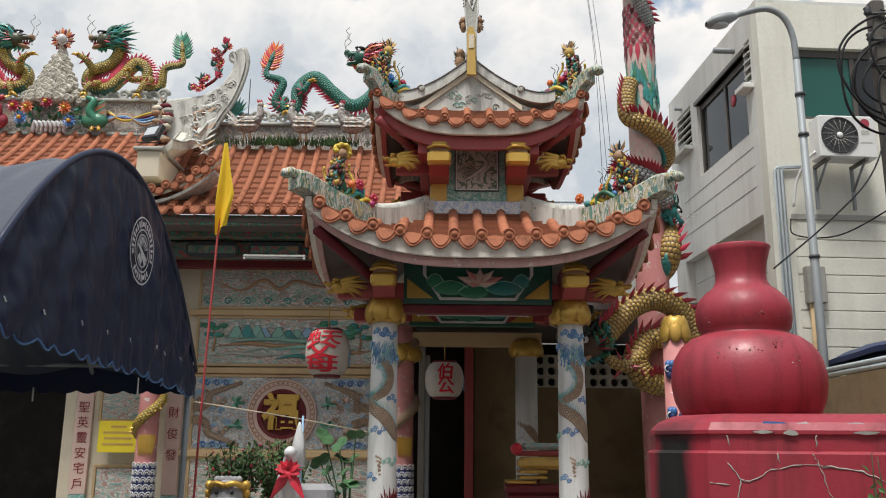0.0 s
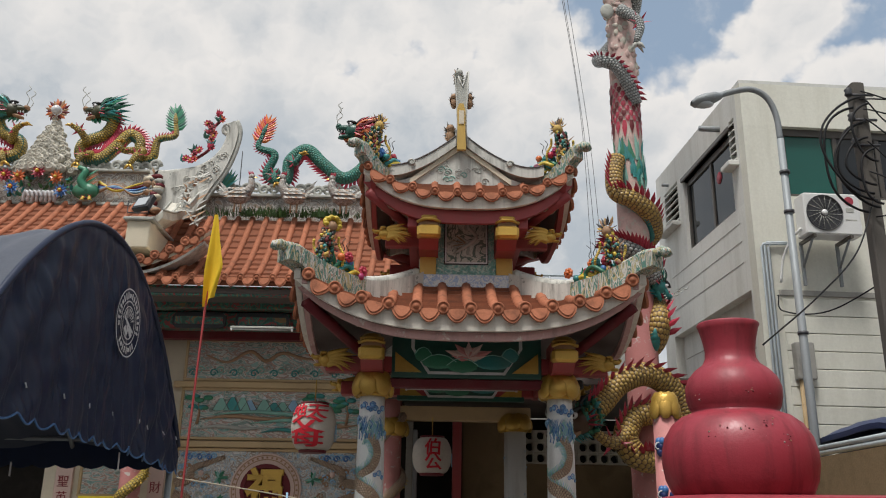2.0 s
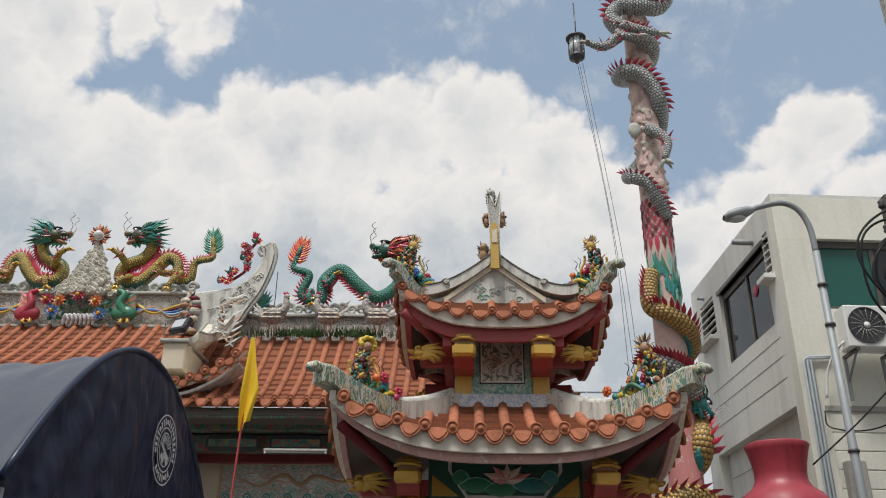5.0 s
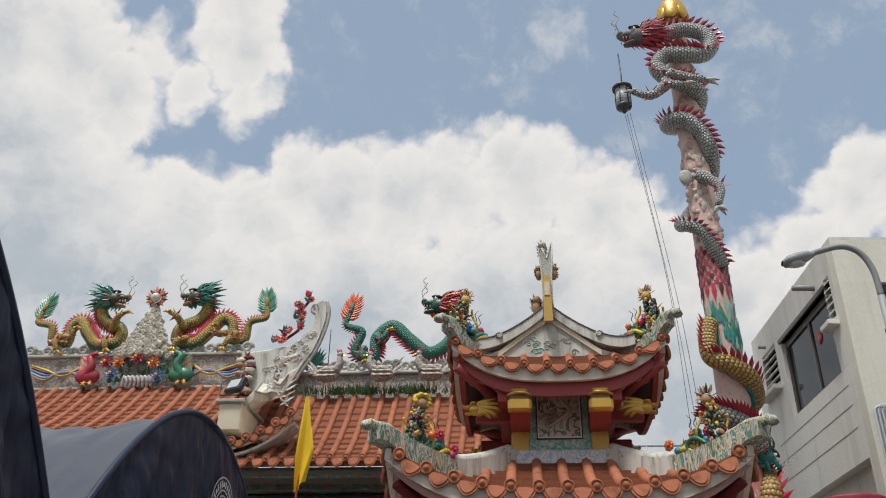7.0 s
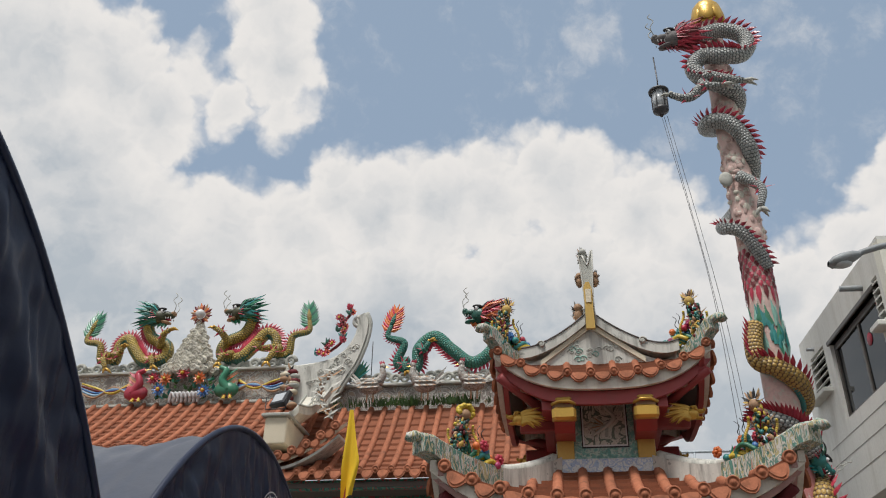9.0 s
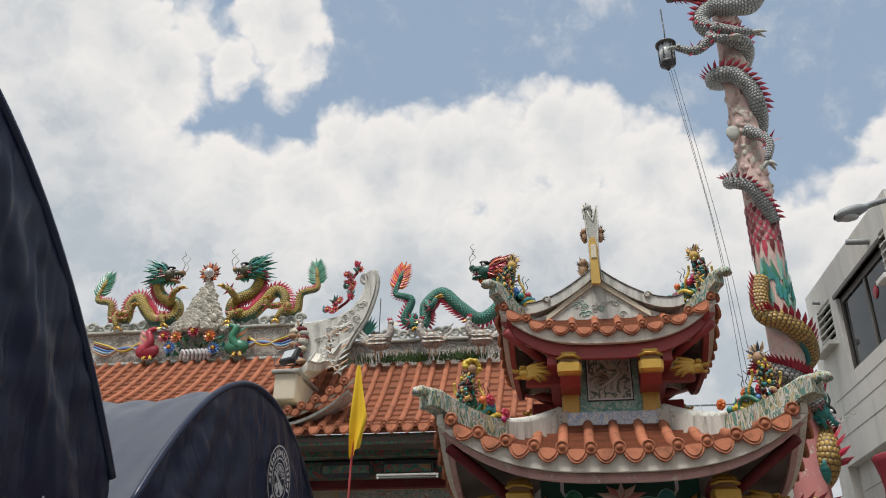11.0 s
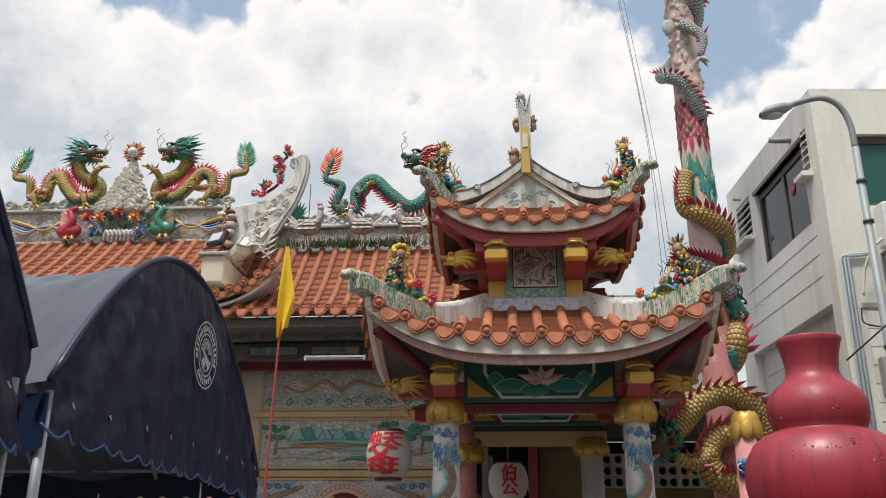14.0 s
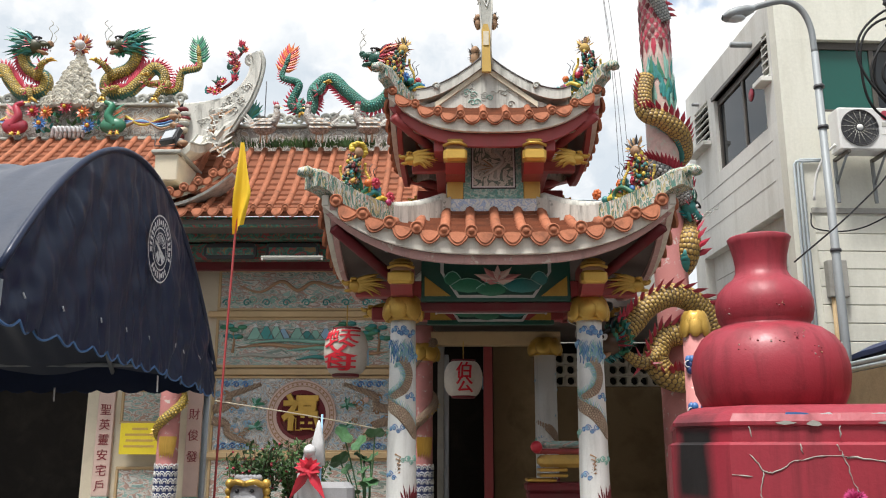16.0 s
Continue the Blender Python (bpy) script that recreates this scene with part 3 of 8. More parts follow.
thing("wall_west", "plain grey wall added beyond the canopies to block low sky light", "wall", Geo().box((-12.1, -7.0, 0), (-11.8, 8.2, 6.0), CONCRETE), "structure")
thing("wall_east", "plain grey wall added beyond the boundary wall to block low sky light", "wall", Geo().box((9.2, -7.0, 0), (9.5, 11.0, 6.5), CONCRETE), "structure")


# ---- shared pieces of ornament ----
def figure_cluster(seed, hue=0):
    """Glazed flowers, strings of beads and a small guardian figure, half a metre long along x, standing at z = 0."""
    rnd = random.Random(seed)
    g = Geo()
    cols = [BLUE, CRIMSON, MAGENTA, ORANGE, TEAL]
    for i in range(6):
        y0 = rnd.uniform(-0.07, 0.05)
        path = smooth([(-0.30 + 0.03 * i, y0, 0.03), (-0.26 + 0.03 * i, y0, 0.10 + 0.02 * (i % 3)), (-0.16 + 0.03 * i, y0 - 0.02, 0.12 + 0.02 * (i % 2)), (-0.08 + 0.03 * i, y0, 0.04)], 4)
        g.tube(path, 0.022, (YELLOW, GREEN, YELLOW, TEAL)[i % 4], 6)
    for i in range(9):
        c = Vector((-0.27 + 0.045 * i, rnd.uniform(-0.09, 0.02), 0.10 + rnd.uniform(0.0, 0.12)))
        mt = cols[(i + seed) % len(cols)]
        if i % 3 == 1:
            g.ball(c, 0.036, mt, 8, 6)
            continue
        for k in range(7):
            a = math.tau * k / 7
            g.ball(c + Vector((0.03 * math.cos(a), -0.012, 0.03 * math.sin(a))), (0.024, 0.016, 0.024), mt, 6, 4)
        g.ball(c + Vector((0, -0.028, 0)), 0.018, mt, 6, 4)
    for i in range(7):
        a = rnd.uniform(0.3, 2.8)
        g.spike((-0.2 + 0.04 * i, 0, 0.10), (-0.2 + 0.04 * i + 0.10 * math.cos(a), -0.03, 0.12 + 0.12 * math.sin(a)), 0.025, (GREEN, TEAL)[i % 2], 0.4)
    for s in range(3):
        for i in range(21):
            a = i / 20
            g.ball((-0.06 + 0.09 * s + 0.17 * a, -0.07 + 0.05 * s + 0.02 * math.sin(9 * a), 0.03 + 0.30 * a - 0.05 * s), 0.0145, (YELLOW, OCHRE)[i % 2], 6, 4)
    for i in range(150):
        f = i / 149
        a = rnd.uniform(0, 6.28)
        g.ball((0.15 + 0.05 * f + 0.085 * (1 - 0.45 * f) * math.cos(a), 0.06 * math.sin(a), 0.0 + 0.37 * f), (rnd.uniform(0.012, 0.024), rnd.uniform(0.012, 0.024), rnd.uniform(0.012, 0.032)), (DARKGREEN, BROWNP, TEAL, DARKGREEN, BLACKP, MAROON, YELLOW, OCHRE)[rnd.randrange(8)], 6, 4)
    for i in range(8):
        a = rnd.uniform(0, 3.1)
        g.spike((0.17, 0, 0.22), (0.17 + 0.16 * math.cos(a), rnd.uniform(-0.05, 0.05), 0.24 + 0.14 * math.sin(a)), 0.022, (CRIMSON, BROWNP, TEAL)[i % 3], 0.5)
    g.ball((0.20, -0.03, 0.41), (0.055, 0.055, 0.055), (OCHRE, BROWNP)[seed % 2], 8, 6)
    for k in range(20):
        a = math.pi * 1.25 * (k / 19) - 0.4
        q = rnd.uniform(0.09, 0.13)
        p = (0.20 + 0.045 * math.cos(a), -0.03 + rnd.uniform(-0.03, 0.03), 0.435 + 0.04 * math.sin(a))
        if seed % 8 == 1:
            g.ball((0.20 + 0.062 * math.cos(a), p[1], 0.435 + 0.06 * math.sin(a)), (0.03, 0.03, 0.022), YELLOW, 6, 4)
        else:
            g.spike(p, (0.20 + q * math.cos(a), p[1], 0.45 + q * math.sin(a)), 0.015, (OCHRE, BLACKP, BROWNP)[k % 3])
    for s in (0, 1):
        g.tube(smooth([(-0.02 + 0.05 * s, -0.02, 0.20), (-0.06 + 0.05 * s, -0.02, 0.29), (-0.02 + 0.05 * s, -0.02, 0.34), (-0.05 + 0.06 * s, -0.02, 0.40)], 4), 0.004, BLACKP, 4)
    return g


def lion_head(g, c, s, d):
    """A gilded dragon head in profile, its mane streaming back: c centre, s size, d direction along x that it faces."""
    c = Vector(c)
    P = lambda x, y, z: c + Vector((x * d, y, z)) * s
    g.ball(P(0.05, 0, 0), (0.27 * s, 0.22 * s, 0.22 * s), GOLD, 10, 7)
    g.ball(P(0.34, 0, 0.10), (0.19 * s, 0.15 * s, 0.09 * s), GOLD, 8, 6)
    g.ball(P(0.30, 0, -0.15), (0.17 * s, 0.13 * s, 0.06 * s), GOLD, 8, 6)
    g.ball(P(0.50, 0, 0.16), (0.065 * s, 0.11 * s, 0.07 * s), GOLD, 8, 5)
    for y in (-1, 1):
        g.ball(P(0.20, 0.14 * y, 0.17), 0.06 * s, GOLD, 8, 5)
        g.ball(P(0.12, 0.15 * y, 0.25), (0.13 * s, 0.06 * s, 0.05 * s), GOLD, 8, 5)
    for k in range(9):
        f = k / 8 * 2 - 1
        for y in (-0.13, 0.05):
            a = 0.62 * f + 0.05 * (k % 2)
            ln = 0.98 - 0.22 * abs(f) + 0.10 * (k % 2) - 0.1 * (y > 0)
            b, m, e = P(-0.02, y, 0.20 * f), P(-0.5 * ln * math.cos(a), y * 1.3, 0.08 + 0.5 * ln * math.sin(a)), P(-ln * math.cos(a * 1.1), y, ln * math.sin(a * 1.1) * 0.85)
            g.tube(smooth([b, m, e], 4), [0.070 * s, 0.078 * s, 0.080 * s, 0.074 * s, 0.064 * s, 0.052 * s, 0.038 * s, 0.022 * s, 0.004 * s], GOLD, 6, 0.6, up=(0, 1, 0))
    return g


def lotus(z0, r, h):
    """A gilded lotus bud capital on a ring."""
    g = Geo()
    g.lathe([(r * 0.70, 0), (r * 0.74, 0.02), (r * 0.74, 0.05), (r * 0.66, 0.06)], GOLD, (0, 0, z0), 24)
    g.lathe([(r * 0.60, 0.05), (r * 0.9, 0.10), (r * 0.98, h * 0.55), (r * 0.86, h * 0.85), (r * 0.7, h)], GOLD, (0, 0, z0), 24)
    for ring, (n, rr, top) in enumerate(((7, 0.92, 0.80), (7, 0.84, 1.05))):
        for k in range(n):
            a = math.tau * (k + 0.5 * ring) / n
            ca, sa = math.cos(a), math.sin(a)
            rot = Matrix.Rotation(a, 3, "Z") @ Matrix.Rotation(radians(-10), 3, "Y")
            g.ball((rr * r * 0.86 * ca, rr * r * 0.86 * sa, z0 + h * top * 0.56), (r * 0.24, r * 0.50, h * 0.47), GOLD, 10, 7, rot)
    return g


def end_disc(r):
    """A round tile end with rings in relief, facing -y."""
    g = Geo()
    prof = [(r, 0.0), (r, 0.03), (r * 0.80, 0.045), (r * 0.72, 0.03), (r * 0.45, 0.035), (r * 0.30, 0.052), (0.004, 0.056)]
    vs, fs, seg = [], [], 14
    for q, h in prof:
        for k in range(seg):
            a = math.tau * k / seg
            vs.append((q * math.cos(a), -h, q * math.sin(a)))
    for i in range(len(prof) - 1):
        for k in range(seg):
            j = (k + 1) % seg
            fs.append((i * seg + k, i * seg + j, (i + 1) * seg + j, (i + 1) * seg + k))
    fs.append(tuple((len(prof) - 1) * seg + k for k in range(seg)))
    return g.add(vs, fs, TILE)


def drip(w, h):
    """A scalloped drip tile, pointed in the middle, with a raised rim."""
    out = [(-w / 2, 0.0)]
    for i in range(9):
        a = i / 8
        out.append((-w / 2 + w * a, -h * (0.22 + 0.78 * math.sin(math.pi * a) ** 0.75)))
    out.append((w / 2, 0.0))
    out.append((0, 0.012))
    g = Geo()
    g.prism(out, 0, 0.028, TILE)
    g.prism([(x * 0.75, z * 0.78 - 0.008) for x, z in out], -0.012, 0.001, TILE)
    return g


def roof_side(parent, m, hw, tw, y0, y1, zfun, pitch, count, r, tiles_only=False):
    """One side of a tiled hip roof facing -y: rolls, round ends, drip tiles and stepped pans."""
    disc, dr = end_disc(r * 1.18), drip(pitch * 0.80, 0.150 if r > 0.05 else 0.115)
    me_d, me_r = disc.mesh("tile_end"), dr.mesh("drip_tile")
    half = (count - 1) / 2
    for i in range(count):
        dx = (i - half) * pitch
        vmax = min(1.0, (hw - abs(dx)) / (hw - tw))
        if vmax > 0.05:
            n = max(2, int(8 * vmax))
            g = Geo()
            pts = [(dx, y0 + (y1 - y0) * vmax * k / n, zfun(dx, vmax * k / n) + r * 0.55) for k in range(n + 1)]
            g.tube(pts, [r * (1.0 + 0.05 * (k % 2)) for k in range(n + 1)], TILE, 8)
            part("roll_tile", g, parent, m=m)
        tilt = math.atan2(zfun(min(hw, abs(dx) + 0.1), 0) - zfun(abs(dx) - 0.1, 0), 0.2) * (1 if dx > 0 else -1 if dx < 0 else 0)
        part("tile_end", me_d, parent, m=m @ Matrix.Translation((dx, y0 - 0.005, zfun(dx, 0) + r * 0.55)))
        if i < count - 1:
            cx = dx + pitch / 2
            tilt = math.atan2(zfun(dx + pitch, 0) - zfun(dx, 0), pitch)
            part("drip_tile", me_r, parent, m=m @ Matrix.Translation((cx, y0 - 0.03, zfun(cx, 0) + 0.015)) @ Matrix.Rotation(-tilt, 4, "Y") @ Matrix.Rotation(radians(-14), 4, "X"))
            g = Geo()
            vm = min(1.0, (hw - abs(cx) + pitch * (0.3 if hw > 100 else 0.02)) / (hw - tw))
            step = 0.095
            k = 0
            while k * step < vm - 0.01:
                a, b = k * step, min(vm, (k + 1) * step + 0.02)
                e = pitch / 2
                row = []
                for q, lift in ((a, 0.048), (b, 0.0)):
                    for x, dz in ((-e, 0.02), (-e * 0.4, 0.0), (e * 0.4, 0.0), (e, 0.02)):
                        row.append((cx + x, y0 + (y1 - y0) * q, zfun(cx + x, q) + lift + dz))
                for x, dz in ((-e, 0.02), (-e * 0.4, 0.0), (e * 0.4, 0.0), (e, 0.02)):
                    row.append((cx + x, y0 + (y1 - y0) * a, zfun(cx + x, a) + dz - 0.004))
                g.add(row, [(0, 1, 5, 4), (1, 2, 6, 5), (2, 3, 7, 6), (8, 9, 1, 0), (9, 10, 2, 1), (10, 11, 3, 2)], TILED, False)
                k += 1
            part("pan_tile_column", g, parent, m=m)


def eave_boards(parent, m, hw, y0, zfun, drop, fascia=None, deep=1.30):
    """The cream and the faded red board under a curved eave."""
    for nm, mat, top, low, y in (("cream_board", EAVEW, 0.0, 0.90, y0 + 0.012), ("fascia_board", fascia or PINKRED, 0.90, deep, y0 + 0.09)):
        g, n = Geo(), 28
        vs = []
        for i in range(n + 1):
            dx = -hw + 2 * hw * i / n
            s = abs(dx) / hw
            d = drop * (1 - 0.45 * s ** 3)
            z = zfun(dx, 0)
            vs += [(dx, y, z - d * top), (dx, y, z - d * low), (dx, y + 0.06, z - d * low), (dx, y + 0.06, z - d * top)]
        fs = [(i * 4 + k, i * 4 + 4 + k, i * 4 + 4 + (k + 1) % 4, i * 4 + (k + 1) % 4) for i in range(n) for k in range(4)] + [(0, 1, 2, 3), (n * 4 + 3, n * 4 + 2, n * 4 + 1, n * 4)]
        g.add(vs, fs, mat, False)
        part(nm, g, parent, m=m)


def soffit(parent, m, hw, tw, y0, y1, zfun, drop, mat):
    """The plastered underside of a roof side and the deck that its tiles lie on."""
    g, dk = Geo(), Geo()

    def under(u, v, low, inset):
        w = hw + (tw - hw) * v
        dx = (u * 2 - 1) * w
        return (dx, y0 + inset + (y1 - y0 - inset) * v, zfun(dx, v) - low(dx))
    g.sheet(lambda u, v: under(u, v, lambda dx: drop * (0.9 - 0.35 * (abs(dx) / hw) ** 3), 0.12), 16, 6, mat)
    part("soffit", g, parent, m=m)
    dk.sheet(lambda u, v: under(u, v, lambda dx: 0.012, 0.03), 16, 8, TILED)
    part("roof_deck", dk, parent, m=m)


def hip_ridge(parent, m, c0, c1, zdiag, tall, tip, rise, wide=0.06, split=11):
    """A white hip ridge from the corner offset c0 out to c1 and on into a painted, upturned beak, in the diagonal plane."""
    n = 24
    for nm, a, b, mat in (("hip_ridge", 0, split, WHITE), ("ridge_beak", split, n, P_FLAME)):
        g, vs = Geo(), []
        for i in range(a, b + 1):
            q = i / n * (1 + tip)
            c = c0 + (c1 - c0) * q
            e = max(0.0, q - 0.45) / (0.55 + tip)
            z = zdiag(min(q, 1.0))
            lo = z - 0.32 * (1 - e) ** 2 + rise * 1.05 * max(0.0, e - 0.45) / 0.55
            hi = z + tall * (1 - 0.2 * e) + rise * e ** 1.5 + 0.05 * math.sin(math.pi * e)
            lo = min(lo, hi - 0.05)
            for s, zz in ((1, lo), (1, hi), (-1, hi), (-1, lo)):
                vs.append((-c + s * wide * 0.7, -c - s * wide * 0.7, zz))
        cnt = b - a
        fs = [(i * 4 + k, i * 4 + (k + 1) % 4, i * 4 + 4 + (k + 1) % 4, i * 4 + 4 + k) for i in range(cnt) for k in range(4)] + [(3, 2, 1, 0), (cnt * 4, cnt * 4 + 1, cnt * 4 + 2, cnt * 4 + 3)]
        g.add(vs, fs, mat, False)
        rim = [Vector(vs[i * 4 + 1]).lerp(Vector(vs[i * 4 + 2]), 0.5) + Vector((0, 0, 0.012)) for i in range(cnt + 1)]
        if nm == "ridge_beak":
            end = rim[-1]
            rim += [end + Vector((-0.045, -0.045, 0.012)), end + Vector((-0.078, -0.078, -0.012)), end + Vector((-0.085, -0.085, -0.05))]
            g.tube(rim, [0.045 + 0.015 * k / len(rim) for k in range(len(rim))], P_FLAME, 7)
        else:
            g.tube(rim, 0.062, WHITE, 6, 1.0)
        part(nm, g, parent, m=m)


# ---- the two-tiered entrance pavilion ----
PX, PY = 0.41, 10.9
pav = thing("pavilion", "two-tiered Chinese pavilion with orange tiled roofs on white dragon columns", "pavilion", at=(PX, PY, 0))
turns = [Matrix.Rotation(radians(a), 4, "Z") for a in (0, 90, 180, 270)]

LHW, LTW, LZ, LTOP = 1.9, 0.62, 3.80, 4.40


def zlow(dx, v):
    ze = LZ + 0.45 * min(1.0, abs(dx) / LHW) ** 3
    return ze + (LTOP - ze) * (0.45 * v + 0.55 * v * v)


for m in turns:
    roof_side(pav, m, LHW, LTW, -LHW, -LTW, zlow, 0.29, 13, 0.062)
    eave_boards(pav, m, LHW, -LHW, zlow, 0.225)
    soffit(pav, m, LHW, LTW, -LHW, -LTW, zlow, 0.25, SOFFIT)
    hip_ridge(pav, m, LTW - 0.02, LHW, lambda q: zlow(LTW + (LHW - LTW) * q, 1 - q), 0.19, 0.08, 0.05, 0.115)

UHW, UTW, UZ, UTOP = 1.26, 0.98, 5.38, 5.60


def zup(dx, v):
    ze = UZ + 0.36 * min(1.0, abs(dx) / UHW) ** 3
    return ze + (UTOP - ze) * (0.5 * v + 0.5 * v * v)


def zhip_up(q):
    c = 0.78 + (UHW - 0.78) * q
    return zup(c, (UHW - c) / (UHW - UTW)) if c > UTW else UTOP


for m in turns:
    roof_side(pav, m, UHW, UTW, -UHW, -UTW, zup, 0.268, 10, 0.047)
    eave_boards(pav, m, UHW, -UHW, zup, 0.185, RED, 1.75)
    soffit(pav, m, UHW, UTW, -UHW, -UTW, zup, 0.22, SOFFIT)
    hip_ridge(pav, m, 0.78, UHW, zhip_up, 0.14, 0.13, 0.12, 0.085, 8)

# Columns with lotus capitals
col = Geo()
col.lathe([(0.20, 0.0), (0.20, 0.25), (0.168, 0.30), (0.166, 1.2), (0.155, 2.3), (0.143, 3.05)], P_COL, seg=28)
me_col = col.mesh("column")
spiral = Geo()


def on_column(u, z, off=0.004):
    """A place on the column's skin: u metres round from its front."""
    r = 0.171 - 0.0088 * z + off
    a = -math.pi / 2 + u / 0.155
    return (r * math.cos(a), r * math.sin(a), z)


def painted_cloud(u0, z0, mt, n=5, size=0.034):
    for k in range(n):
        cu, cz, R = u0 + 1.45 * size * (k - (n - 1) / 2), z0 + 0.7 * size * math.sin(2.4 * k), size * (0.85 + 0.3 * (k % 2))
        path = []
        for i in range(16):
            t = math.tau * 1.4 * i / 15
            q = R * (1 - 0.8 * i / 15)
            path.append(on_column(cu + q * math.cos(t), cz + q * math.sin(t)))
        spiral.tube(path, 0.0062, mt, 4)
        spiral.ball(on_column(cu, cz, -0.006), (R * 0.85, 0.012, R * 0.85), PALEBLUE if mt is not TEALPALE else TEALPALE, 8, 5)


rnd = random.Random(41)
bodies = (([(-0.075, 2.58), (0.01, 2.56), (0.07, 2.47), (0.085, 2.36), (0.03, 2.24), (-0.07, 2.17), (-0.17, 2.13), (-0.26, 2.15)], 0.050), ([(-0.30, 2.20), (-0.20, 2.09), (-0.10, 2.03), (0.0, 1.97), (0.09, 1.87), (0.18, 1.76), (0.27, 1.74), (0.36, 1.80), (0.46, 1.72)], 0.070), ([(0.46, 1.5), (0.36, 1.38), (0.30, 1.2), (0.36, 1.0)], 0.05))
for line, wide in bodies:
    flat_line = smooth([(u, 0, z) for u, z in line], 7)
    pts = [on_column(p.x, p.z, 0.0) for p in flat_line]
    n = len(pts)
    spiral.tube(pts, [wide * min(1, 0.35 + 4 * i / n, 0.35 + 4 * (n - 1 - i) / n) for i in range(n)], SC_BROWN, 10, 0.16, up=lambda p: (p[0], p[1], 0))
    for i in range(1, n - 2):
        d = (flat_line[i + 1] - flat_line[i]).normalized()
        o = Vector((d.z, 0, -d.x)) * (1 if wide == 0.05 else -1)
        a, b = flat_line[i] + o * wide * 0.85, flat_line[i] + o * (wide + 0.055) - d * 0.02
        spiral.tube([on_column(a.x, a.z), on_column(b.x, b.z)], [0.008, 0.002], TEALPALE if i % 3 else PALEBLUE, 4)
for u, z, mt, n in ((-0.06, 2.90, BLUE, 4), (0.07, 2.86, BLUE, 4), (-0.05, 1.80, BLUE, 4), (0.10, 1.46, TEALPALE, 4), (0.12, 2.15, BLUE, 3), (-0.12, 1.30, BLUE, 3), (0.24, 2.6, BLUE, 4), (-0.26, 2.75, BLUE, 4), (-0.27, 1.75, TEALPALE, 4), (0.02, 0.75, BLUE, 5), (0.42, 2.2, BLUE, 4), (-0.42, 1.5, BLUE, 4)):
    painted_cloud(u, z, mt, n)
for i in range(90):
    u, z = rnd.uniform(-0.16, 0.16), rnd.uniform(2.52, 2.66)
    b = rnd.uniform(0.02, 0.06)
    spiral.tube([on_column(u, z), on_column(u + b * 0.4, z + 0.05), on_column(u - b * 0.3, z + 0.10), on_column(u + b * 0.3, z + 0.15)], [0.0065, 0.006, 0.004, 0.001], (PALEBLUE, BLUE, TEALPALE)[i % 3], 4)
for i in range(5):
    spiral.tube([on_column(-0.06 + 0.012 * i, 1.53 - 0.05 * i), on_column(0.0, 1.50 - 0.04 * i), on_column(-0.03 - 0.01 * i, 1.42 - 0.03 * i)], [0.012, 0.010, 0.002], BROWNP, 4)
for k in range(9):
    u = 0.04 + 0.022 * k
    spiral.spike(on_column(u, 1.05), on_column(u + 0.01 * (k - 4), 1.14 + 0.07 * (k % 2), 0.012), 0.016, MAROON, 0.3)
me_spiral = spiral.mesh("painted_dragon")
cap_me = lotus(3.02, 0.235, 0.28).mesh("lotus_capital")
for x in (-1.07, 1.07):
    for y in (-0.9,):
        m = Matrix.Translation((x, y, 0)) @ Matrix.Rotation(0.0, 4, "Z")
        c = part("column", me_col, pav, "white column painted with a dragon and blue clouds", m)
        part("painted_dragon", me_spiral, c, "brown scaled dragon winding up the column")
        part("lotus_capital", cap_me, c, "gilded lotus capital")

# Beams, painted boards, brackets
for y in (-0.9, 0.95):
    g = Geo().box((-1.62, y - 0.09, 3.30), (1.62, y + 0.09, 3.48), RED, 0.012)
    part("cross_beam", g, pav, "red beam")
for x in (-1.07, 1.07):
    g = Geo().box((x - 0.09, -1.15, 3.30), (x + 0.09, 1.15, 3.47), RED, 0.012)
    part("side_beam", g, pav)
